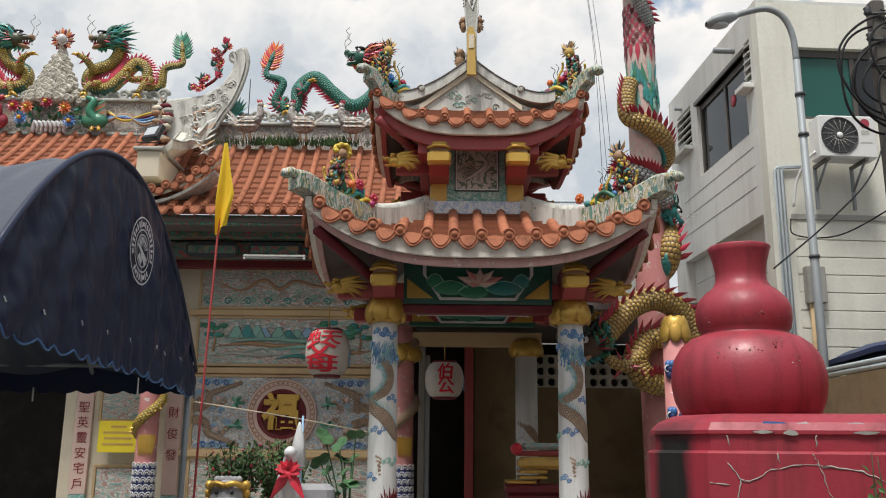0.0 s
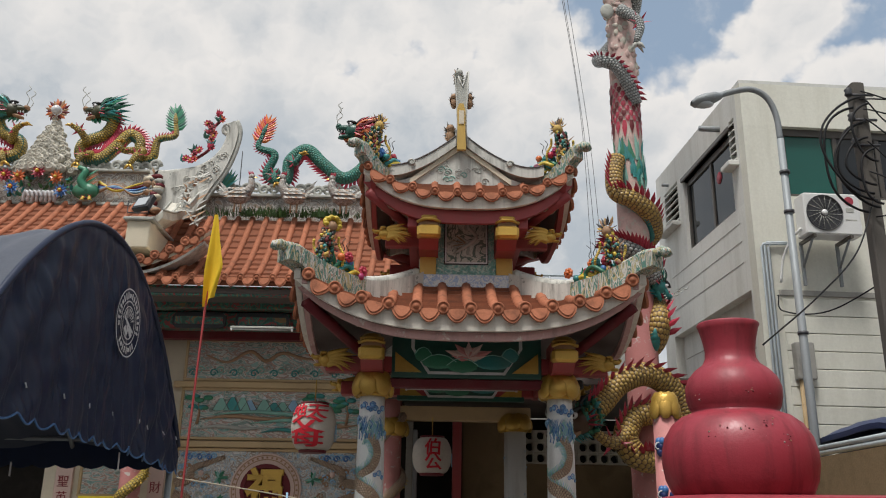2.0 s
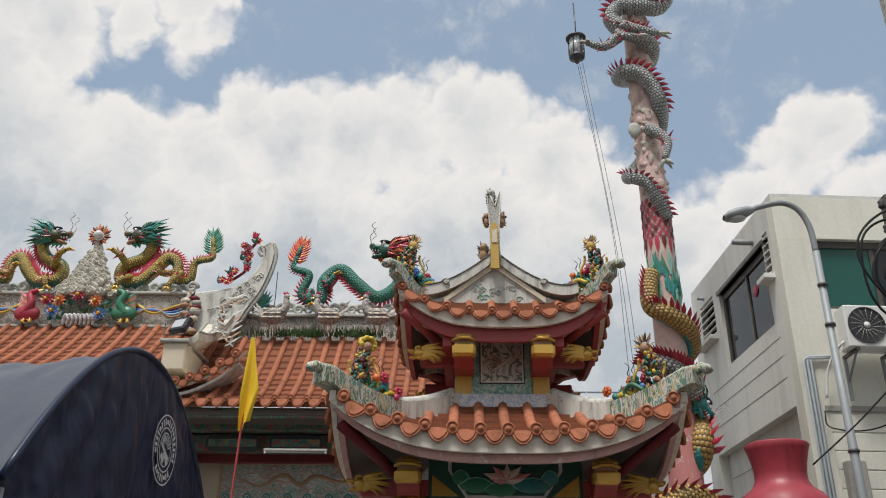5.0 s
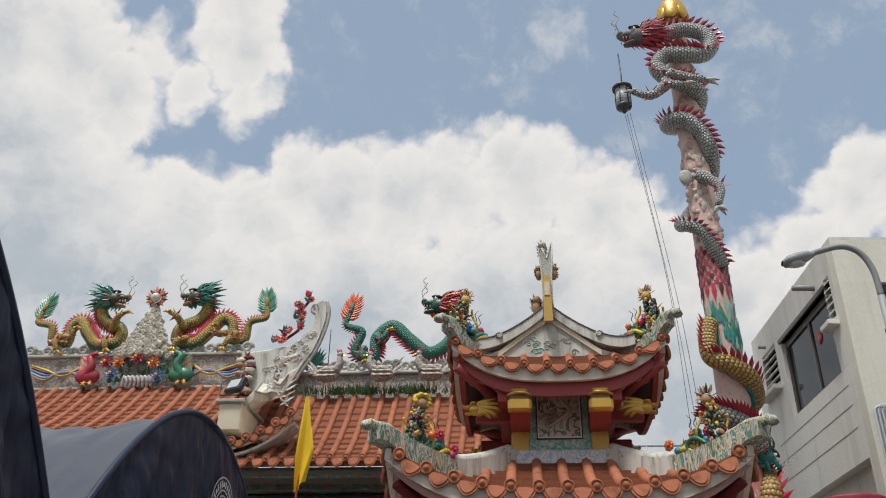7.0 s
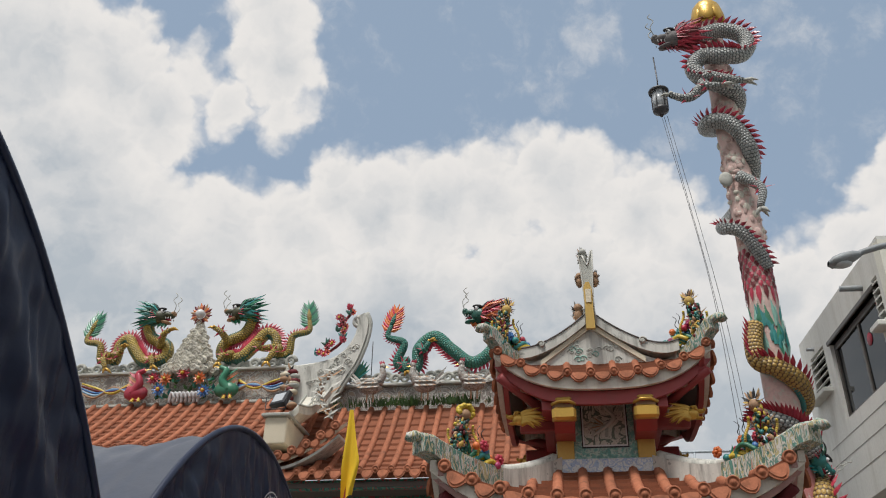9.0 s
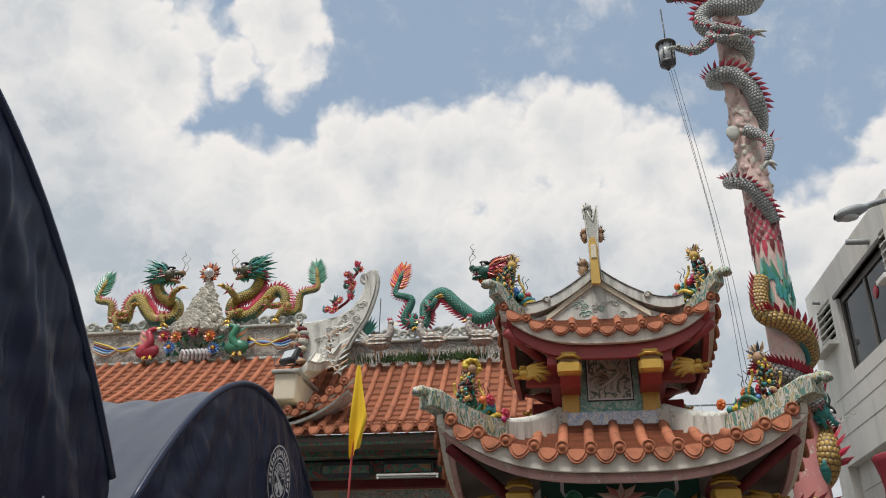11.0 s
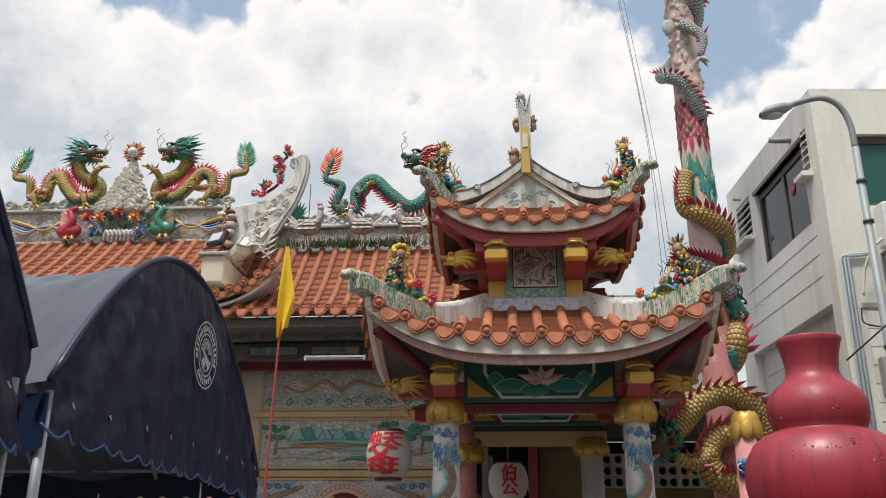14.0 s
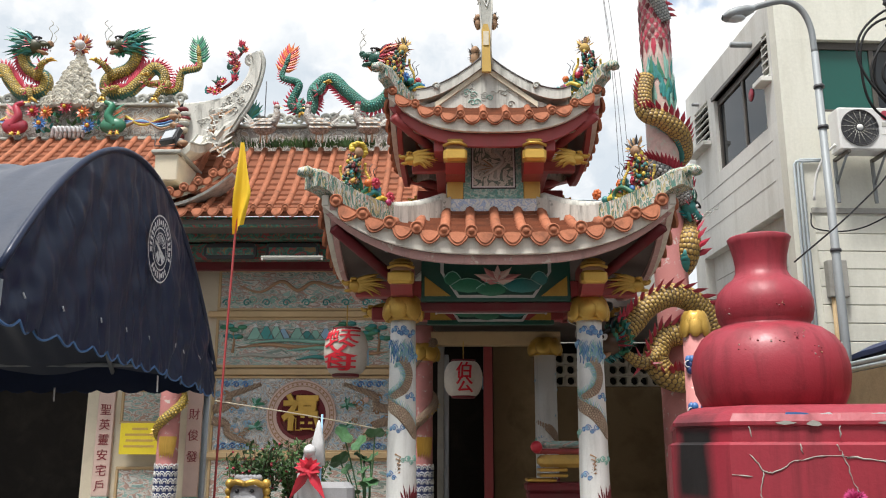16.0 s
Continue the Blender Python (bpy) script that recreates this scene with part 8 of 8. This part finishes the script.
def canopy(y0, seed, peak, drop):
    t = thing("canopy_tent", "navy blue tarpaulin canopy with bowed roof and scalloped edge", "tent", at=(0, y0, 0), group="canopies")
    L, X1 = 3.75, -6.3
    rnd = random.Random(seed)
    ph = [rnd.uniform(0, 6.28) for _ in range(8)]

    def wr(y, z):
        fold = 0.0
        for k in range(4):
            fold += math.sin(ph[k] + (y - 1.9) * (5 + 4 * k) / (0.35 + 0.35 * max(0.2, z - 1.6)) * 0.5) * 0.017
        rad = 0.0
        for k in range(4):
            rad += 0.015 * math.sin(ph[k + 2] + 11 * (k + 1) * math.atan2(y - 1.8, 4.4 - z)) * (0.25 + 0.75 * abs(y - 1.8) / 1.9)
        return fold * (0.5 + 0.5 * math.sin(ph[5] + 2 * y)) + rad + 0.05 * math.sin(math.pi * y / L)

    g = Geo()
    nu, nv = 240, 36

    def skirt_low(y):
        return 2.21 - 0.042 * y - 0.048 * abs(math.sin(math.pi * y / 0.205)) + 0.02 * math.sin(1.3 * y + ph[6])

    def end(u, v):
        y = L * u
        lo, hi = skirt_low(y), arch(y, peak, drop)
        z = lo + (hi - lo) * v
        crease = 0.026 * noise.noise((y * 7.5 - v * 2.0, v * 1.3, seed * 3.7)) * v * (1 - v ** 8) + 0.020 * noise.noise((y * 19 + v * 5, v * 2.5, seed)) * (1 - v ** 8) + 0.014 * noise.noise((y * 6, z * 9, seed + 5))
        return (TX + wr(y, z) * (1 - 0.85 * v ** 3) + crease, y, z)
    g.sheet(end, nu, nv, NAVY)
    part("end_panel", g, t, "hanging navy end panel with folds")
    g = Geo()
    g.tube([(TX + wr(L * i / nu, 2.06), L * i / nu, skirt_low(L * i / nu)) for i in range(nu + 1)], 0.007, NAVYTRIM, 5)
    part("blue_piping", g, t, "bright blue piping along the scalloped edge")
    g = Geo()
    g.tube([(TX + 0.005, L * i / 40, arch(L * i / 40, peak, drop)) for i in range(41)], 0.022, NAVY, 8)
    part("end_bow", g, t)
    g = Geo()
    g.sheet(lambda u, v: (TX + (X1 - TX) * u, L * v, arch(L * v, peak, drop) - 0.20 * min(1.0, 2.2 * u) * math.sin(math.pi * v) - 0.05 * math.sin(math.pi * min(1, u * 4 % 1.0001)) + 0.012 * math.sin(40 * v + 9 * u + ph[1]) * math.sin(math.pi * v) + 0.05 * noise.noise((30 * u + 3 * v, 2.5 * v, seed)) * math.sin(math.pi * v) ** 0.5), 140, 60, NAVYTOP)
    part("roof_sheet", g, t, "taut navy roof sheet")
    for yy, nm in ((0.02, "side_skirt"), (L - 0.02, "side_skirt")):
        g = Geo()
        g.sheet(lambda u, v: (TX + (X1 - TX) * u, yy + 0.015 * math.sin(22 * u), 2.34 - (0.26 + 0.03 * abs(math.sin(math.pi * u * 20))) * v), 80, 3, NAVY)
        part(nm, g, t)
    g = Geo()
    g.sheet(lambda u, v: (X1, L * u, 2.05 + (arch(L * u, peak, drop) - 2.05) * v), 30, 4, NAVY)
    part("rear_panel", g, t)
    for x in (TX - 0.03, X1 + 0.03):
        for yy in (0.06, L - 0.06):
            part("pole", Geo().tube([(x, yy, 0), (x, yy, 2.36)], 0.026, STEEL, 10), t, "galvanised steel pole")
    for yy in (0.06, L - 0.06):
        part("side_rail", Geo().tube([(TX - 0.03, yy, 2.30), (X1, yy, 2.30)], 0.02, STEEL, 8), t)
    for x in (TX - 0.9, TX - 2.0, TX - 3.1):
        g = Geo()
        g.tube([(x, L * i / 24, arch(L * i / 24, peak, drop) - 0.05 - 0.20 * math.sin(math.pi * i / 24)) for i in range(25)], 0.02, STEEL, 6)
        part("roof_hoop", g, t)
    for k in range(9):
        y = 0.25 + 0.42 * k
        part("eyelet_tie", Geo().tube([(TX + wr(y, 2.35) + 0.008, y, 2.33), (TX + wr(y, 2.3) + 0.010, y + 0.008, 2.30)], 0.005, INKWHITE, 4), t)
    for x, y, h in ((TX - 0.05, 2.45, 0.12), (TX - 0.05, 0.12, 0.26), (TX - 1.4, L - 0.05, 0.12), (TX - 2.4, L - 0.05, 0.14), (TX - 0.05, 3.72, 0.10)):
        part("loose_strap", Geo().prism([(y - 0.012, 2.10), (y + 0.012, 2.10), (y + 0.02, 2.10 - h), (y - 0.004, 2.10 - h)], x, x + 0.004, INKWHITE, "x"), t, "loose white strap")
    # printed emblem
    g = Geo()
    cy, cz, xx = 1.95, 2.95, TX + 0.075

    def rg(r0, r1):
        vs, fs, n = [], [], 40
        for k in range(n):
            a = math.tau * k / n
            for r in (r0, r1):
                vs.append((xx + 0.02 * math.cos(a) * 0, cy + r * math.cos(a), cz + r * math.sin(a)))
        for k in range(n):
            j = (k + 1) % n
            fs.append((2 * k, 2 * k + 1, 2 * j + 1, 2 * j))
        g.add(vs, fs, INKWHITE, False)
    rg(0.232, 0.242)
    rg(0.145, 0.155)
    rg(0.11, 0.118)
    for k in range(30):
        a = math.tau * k / 30
        if 3.5 < a < 3.9 or 5.5 < a < 5.9:
            continue
        d = Vector((0, math.cos(a), math.sin(a)))
        e = Vector((0, -math.sin(a), math.cos(a)))
        c = Vector((xx, cy, cz))
        w, lo, hi = (0.010, 0.168, 0.215) if k % 4 else (0.016, 0.175, 0.205)
        g.add([c + d * lo - e * w, c + d * hi - e * w, c + d * hi + e * w, c + d * lo + e * w], [(0, 1, 2, 3)], INKWHITE, False)
    for k in range(9):
        a = 0.35 + 2.4 * k / 8
        d, e, c = Vector((0, math.cos(a), math.sin(a))), Vector((0, -math.sin(a), math.cos(a))), Vector((xx, cy, cz))
        g.add([c + d * 0.03, c + d * 0.10 - e * 0.009, c + d * 0.10 + e * 0.009], [(0, 1, 2)], INKWHITE, False)
    c = Vector((xx, cy, cz))
    for p, q, w in (((-0.09, 0.03), (0.09, -0.05), 0.012), ((-0.07, -0.04), (-0.01, -0.09), 0.02), ((0.02, -0.03), (0.07, -0.09), 0.022), ((-0.02, -0.02), (0.01, -0.06), 0.015)):
        p, q = Vector((0, *p)), Vector((0, *q))
        e = Vector((0, -(q - p).z, (q - p).y)).normalized() * w
        g.add([c + p - e, c + q - e, c + q + e, c + p + e], [(0, 1, 2, 3)], INKWHITE, False)
    if seed == 1:
        part("printed_emblem", g, t, "round white printed emblem")
    return t


canopy(4.05, 1, 3.51, 1.25)
canopy(0.10, 2, 3.90, 1.38)

# ---- flag ----
fl = thing("flag", "limp yellow pennant on a red bamboo pole", "flag", at=(0, 0, 0))
part("pole", Geo().tube(smooth([(-2.20, 8.0, 0.0), (-2.17, 8.0, 2.2), (-2.11, 8.0, 4.45)], 8), 0.011, REDPOLE, 8), fl)
g = Geo()


def cloth(u, v):
    top = Vector((-2.115, 7.98, 4.47))
    w = 0.035 + 0.135 * min(1, u * 1.6) * (1 - 0.55 * max(0, u - 0.62) / 0.38)
    z = 4.47 - 0.92 * u + 0.28 * v * (u - 0.25) * (0.8 if u > 0.3 else 0.0) * 0.6
    x = top.x - 0.035 * u + (v - 0.22) * w + 0.02 * u
    return (x, 7.96 - 0.045 * math.sin(v * 7 + u * 3) * u, z)


g.sheet(cloth, 20, 14, FLAGY)
part("cloth", g, fl, "creased yellow cloth")

# ---- paper lanterns ----
def paper_lantern(c, r, h, lines, size, turn, gap, grp="paper lanterns"):
    t = thing("paper_lantern", "round white paper lantern painted with red Chinese characters", "lantern", at=c, group=grp)
    prof = []
    for i in range(33):
        f = i / 32
        q = (0.62 + 0.38 * math.sin(math.pi * f) ** 0.55) * r
        prof.append((q * (1 + 0.008 * (-1) ** i), -h / 2 + h * f))
    part("paper_body", Geo().lathe(prof, PAPER, seg=32), t)
    part("top_ring", Geo().lathe([(r * 0.40, h / 2 - 0.005), (r * 0.63, h / 2 - 0.005), (r * 0.63, h / 2 + 0.025), (r * 0.40, h / 2 + 0.025)], MAROON, seg=24), t)
    part("bottom_ring", Geo().lathe([(r * 0.40, -h / 2 - 0.03), (r * 0.60, -h / 2 - 0.03), (r * 0.62, -h / 2 + 0.006), (r * 0.40, -h / 2 + 0.006)], MAROON, seg=24), t)
    part("hook", Geo().tube([(0, 0, h / 2 + 0.02), (0, 0, h / 2 + 0.30)], 0.008, GOLD, 6), t)
    R = Matrix.Rotation(turn, 4, "Z")
    for text, z, sx, sz, x0 in lines:
        ob = letters("character", text, size, INKRED, R, t, 0.002, bold=0.0035)
        bm = bmesh.new()
        bm.from_mesh(ob.data)
        for k in range(-12, 13):
            bmesh.ops.bisect_plane(bm, geom=bm.verts[:] + bm.edges[:] + bm.faces[:], plane_co=(k * 0.016, 0, 0), plane_no=(1, 0, 0))
            bmesh.ops.bisect_plane(bm, geom=bm.verts[:] + bm.edges[:] + bm.faces[:], plane_co=(0, k * 0.014, 0), plane_no=(0, 1, 0))
        bm.to_mesh(ob.data)
        bm.free()
        for v in ob.data.vertices:
            x, zz = x0 + v.co.x * sx, z + v.co.y * sz
            f = min(1, max(0, (zz + h / 2) / h))
            q = (0.62 + 0.38 * math.sin(math.pi * f) ** 0.55) * r * 1.012
            v.co = (x, -math.sqrt(max(0.001, q * q - min(abs(x), q * 0.95) ** 2)) - 0.009 - v.co.z, zz)
    g = Geo()
    for k in range(9):
        a = -0.9 + 0.14 * k + turn
        b = a + 0.9
        g.tube([(r * 1.01 * math.cos(b), r * 1.01 * math.sin(b), -0.12 + 0.05 * math.sin(2 * k)), (r * 1.01 * math.cos(b + 0.06), r * 1.01 * math.sin(b + 0.06), 0.02 + 0.06 * math.sin(3 * k))], 0.006, PALEBLUE, 4)
    part("cloud_print", g, t, "blue cloud print round the side")
    return t


paper_lantern((-1.35, 10.3, 2.70), 0.262, 0.52, (("地", 0.165, 1.15, 0.95, -0.10), ("天", 0.155, 1.2, 1.0, 0.11), ("父", 0.0, 2.25, 1.15, 0.0), ("母", -0.155, 2.25, 1.1, 0.0)), 0.185, -0.26, 0.2)
paper_lantern((0.04, 12.9, 2.60), 0.285, 0.50, (("伯", 0.09, 1.2, 1.25, 0.08), ("公", -0.11, 1.2, 1.25, 0.08)), 0.20, -0.25, 0.2)

# ---- shrine guardians, pots and plants by the columns ----
def leafy(name, label, base, h, spread, n, leaf, size, stems=6, seed=0, flowers=None):
    rnd = random.Random(seed)
    t = thing(name, label, "plant", at=base)
    g, s = Geo(), Geo()
    for k in range(stems):
        a = rnd.uniform(0, 6.28)
        tip = Vector((math.cos(a) * spread * rnd.uniform(0.2, 1), math.sin(a) * spread * rnd.uniform(0.2, 0.8), h * rnd.uniform(0.7, 1.0)))
        mid = tip * 0.5 + Vector((rnd.uniform(-0.05, 0.05), rnd.uniform(-0.05, 0.05), 0.05))
        path = smooth([(0, 0, 0.0), mid, tip], 6)
        s.tube(path, [0.012 - 0.0007 * i for i in range(13)], STEM, 5)
        for j in range(n // stems):
            f = rnd.uniform(0.25, 1.0)
            p = path[int(f * 12)]
            d = Vector((rnd.gauss(0, 1), rnd.gauss(0, 1), rnd.gauss(0.25, 0.7))).normalized()
            ln = size * rnd.uniform(0.6, 1.3)
            q = p + d * ln * 0.4
            e = d.orthogonal().normalized() * ln * 0.26
            w = d.cross(e).normalized() * ln * 0.10
            g.add([q, q + d * ln * 0.5 + e - w, q + d * ln, q + d * ln * 0.5 - e - w, q + d * ln * 0.5 + w * 0.3], [(0, 1, 4), (1, 2, 4), (2, 3, 4), (3, 0, 4)], leaf, False)
            if flowers and rnd.random() < 0.06:
                g.ball(q + d * ln, size * 0.25, flowers, 6, 4)
    st = part("stems", s, t)
    st["kind"] = "stuff"
    lv = part("leaves", g, t)
    lv["kind"] = "stuff"
    return t


def pot(c, r, h, mat, label):
    t = thing("plant_pot", label, "pot", at=c, group="plant pots")
    part("body", Geo().lathe([(r * 0.65, 0), (r * 0.8, h * 0.3), (r, h * 0.85), (r * 1.08, h * 0.88), (r * 1.08, h), (r * 0.95, h), (r * 0.9, h * 0.9)], mat, seg=24), t)
    part("soil", Geo().lathe([(r * 0.9, h * 0.9), (0.01, h * 0.91)], STEM, seg=20), t)


for k, (x, y, r, h) in enumerate(((-2.1, 9.3, 0.24, 0.8), (-1.75, 9.7, 0.22, 0.85), (-1.0, 9.4, 0.24, 0.85), (-2.35, 9.9, 0.22, 0.8))):
    pot((x, y, 0), r, h, (CONCRETE, STONEGREY)[k % 2], "grey cement plant pot beside the columns")
leafy("potted_shrub", "dark green shrub with red blossoms in a grey pot", (-2.1, 9.3, 0.72), 0.95, 0.40, 1100, LEAF, 0.062, 20, 1, CRIMSON)
leafy("potted_shrub", "green leafy shrub in a grey pot", (-1.75, 9.7, 0.77), 0.95, 0.36, 1100, LEAF, 0.060, 20, 2)
leafy("potted_shrub", "thin dark shrub in a grey pot", (-2.35, 9.9, 0.72), 0.95, 0.3, 700, LEAF, 0.055, 16, 6, CRIMSON)
lo = thing("lotus_plant", "lotus plant with broad round leaves in a grey pot", "plant", at=(-1.0, 9.4, 0.77))
rnd = random.Random(31)
for k in range(13):
    a = rnd.uniform(0, 6.28)
    p = Vector((0.30 * rnd.random() * math.cos(a) - 0.05, 0.22 * math.sin(a) - 0.05, rnd.uniform(0.35, 0.98)))
    g = Geo()
    g.tube(smooth([(0, 0, 0), p * 0.5 + Vector((0.02, 0, 0)), p], 5), 0.008, LEAFL, 5)
    tilt = Matrix.Rotation(rnd.uniform(-0.7, 0.7), 3, "X") @ Matrix.Rotation(rnd.uniform(-0.7, 0.7), 3, "Y")
    R = rnd.uniform(0.07, 0.12)
    n = 16
    vs = [p + tilt @ Vector((0, 0, -0.03))]
    for q in (0.6, 1.0):
        for j in range(n):
            b = math.tau * j / n
            vs.append(p + tilt @ Vector((R * q * math.cos(b), R * q * math.sin(b), 0.012 * math.sin(5 * b) * q)))
    fs = [(0, 1 + j, 1 + (j + 1) % n) for j in range(n)] + [(1 + j, 1 + n + j, 1 + n + (j + 1) % n, 1 + (j + 1) % n) for j in range(n)]
    g.add(vs, fs, LEAFL)
    part("lotus_leaf", g, lo)
leafy("garden_shrub", "green shrub shoots beside the furnace base", (2.31, 4.66, 0.0), 1.80, 0.22, 300, LEAF, 0.055, 12, 3)
fp = leafy("flowering_plant", "low plant with a pink flower head before the furnace", (1.99, 4.62, 0.0), 1.28, 0.10, 20, LEAF, 0.05, 5, 4)
g, rnd = Geo(), random.Random(14)
for k in range(70):
    a, b = rnd.uniform(0, 6.28), rnd.uniform(-0.1, 1.4)
    d = Vector((math.cos(a) * math.cos(b), math.sin(a) * math.cos(b), math.sin(b)))
    g.spike(d * 0.02, d * 0.062, 0.010, PINKFLOWER, 0.4)
part("flower_head", g, fp, "round bright pink flower head", Matrix.Translation((0.0, 0.0, 1.32)))

g = Geo()
g.ball((0, 0, 0.30), (0.22, 0.20, 0.28), STONEGREY, 12, 8)
g.ball((0, -0.10, 0.62), (0.17, 0.16, 0.16), STONEGREY, 12, 8)
g.box((-0.12, -0.30, 0.53), (0.12, -0.18, 0.62), STONEGREY, 0.03)
g.box((-0.10, -0.30, 0.46), (0.10, -0.17, 0.51), CRIMSON, 0.02)
for s in (-1, 1):
    g.ball((0.07 * s, -0.24, 0.66), 0.02, BLACKP, 8, 6)
    g.tube(smooth([(0.0, -0.25, 0.72), (0.09 * s, -0.24, 0.74), (0.16 * s, -0.17, 0.70)], 4), 0.028, GOLD, 7)
    for k in range(5):
        g.ball((0.17 * s, -0.12, 0.72 - 0.07 * k), 0.045, GOLD, 8, 6)
    g.box((0.10 * s - 0.06, -0.25, 0.0), (0.10 * s + 0.06, -0.10, 0.30), STONEGREY, 0.03)
for k in range(6):
    g.ball((-0.10 + 0.04 * k, -0.12, 0.77), 0.035, STONEGREY, 7, 5)
ln = thing("lion_statue", "grey stone lion with gold brows beside the plants", "statue", g)
ln.location = (-1.98, 8.5, 0.54)
pl = thing("statue_plinth", "grey cement plinth carrying a lion", "plinth", Geo().box((-2.25, 8.25, 0), (-1.72, 8.8, 0.54), CONCRETE, 0.02))
g = Geo()
g.ball((0.16, 0.10, 0.22), (0.24, 0.20, 0.20), STONEGREY, 14, 9)
g.box((-0.22, 0.0, 0.0), (0.34, 0.25, 0.55), STONEGREY, 0.05)
g.tube(smooth([(-0.02, -0.05, 0.30), (-0.08, -0.12, 0.55), (-0.05, -0.15, 0.75), (-0.04, -0.22, 0.82)], 6), [0.11 - 0.0035 * i for i in range(19)], PORCELAIN, 10)
g.ball((-0.04, -0.20, 0.84), (0.06, 0.09, 0.06), PORCELAIN, 10, 7)
for s in (-1, 1):
    g.box((0.1 * s + 0.1, -0.10, 0.0), (0.1 * s + 0.22, 0.05, 0.25), STONEGREY, 0.03)
wb = thing("elephant_statue", "grey and white animal figure with raised trunk", "statue", g)
wb.location = (-1.36, 8.5, 0.72)
thing("statue_plinth", "grey cement plinth carrying an animal figure", "plinth", Geo().box((-1.62, 8.2, 0), (-0.85, 8.85, 0.72), CONCRETE, 0.02))
g = Geo()
rnd = random.Random(17)
for k in range(14):
    a = math.tau * k / 14
    g.spike((-1.40, 8.27, 1.40), (-1.40 + 0.13 * math.cos(a), 8.25 - 0.03 * (k % 2), 1.41 + 0.10 * math.sin(a)), 0.045, RIBBON, 0.5)
for s in (-1, 1):
    g.spike((-1.40, 8.27, 1.40), (-1.40 + 0.17 * s, 8.24, 1.12), 0.055, RIBBON, 0.3)
thing("ribbon_bow", "red satin ribbon bow tied round the figure", "ribbon", g)
um = thing("folded_parasol", "folded white paper parasol on a blue stick", "parasol", at=(-1.42, 8.9, 1.2))
part("stick", Geo().tube([(0.03, 0, -1.2), (0.03, 0, 0.72)], 0.012, PALEBLUE, 6), um)
part("canopy", Geo().lathe([(0.07, 0.22), (0.055, 0.45), (0.02, 0.62), (0.006, 0.66)], PORCELAIN, seg=12, lobes=8, deep=0.25), um)

# ---- offering table in the porch ----
ot = thing("offering_table", "red and gold offering stand stacked with wrapped bundles", "table", at=(1.32, 11.9, 0))
part("stand", Geo().box((-0.45, -0.25, 0), (0.40, 0.25, 1.05), MAROON, 0.02), ot)
part("gold_tray", Geo().box((-0.46, -0.27, 1.18), (-0.08, 0.22, 1.22), GOLD, 0.01), ot)
part("gold_tray", Geo().box((-0.30, -0.30, 1.24), (0.06, 0.20, 1.28), GOLD, 0.01), ot)
part("gold_tray", Geo().box((-0.30, -0.30, 1.31), (0.06, 0.20, 1.35), GOLD, 0.01), ot)
g = Geo().box((-0.30, -0.22, 1.36), (0.32, 0.22, 1.52), OCHRE, 0.05)
part("cloth_bundle", g, ot, "patterned yellow wrapped bundle")
part("cloth_bundle", Geo().box((-0.34, -0.20, 1.53), (0.34, 0.2, 1.60), RED, 0.03), ot)
part("cloth_bundle", Geo().box((-0.25, -0.18, 1.61), (0.34, 0.18, 1.70), P_LAND, 0.035), ot)
part("red_cloth", Geo().ball((-0.33, -0.2, 1.62), (0.08, 0.06, 0.08), RIBBON, 8, 6), ot)
part("skirt_cloth", Geo().box((-0.47, -0.28, 1.05), (0.42, 0.26, 1.17), MAROON, 0.03), ot)

# ---- cords and a small red LED ----
thing("cord", "pale cord tied between the canopy pole and a column", "cord", Geo().tube(smooth([(-2.22, 7.95, 2.0), (-1.5, 8.8, 1.90), (-0.8, 9.9, 1.78)], 8), 0.006, CREAM, 5))
# The red LED stands for the dragon's eye; its black housing is added.
for a, b in (((1.66, 11.2, 3.62), (2.05, 11.5, 3.58)),):
    thing("camera_housing", "small black housing added behind the red LED", "camera", Geo().box((1.78, 11.2, 3.34), (1.98, 11.45, 3.46), BLACKP, 0.02))
thing("indicator_lamp", "tiny glowing red LED by the dragon head", "indicator", Geo().ball((1.86, 11.19, 3.40), 0.014, REDLED, 8, 6))
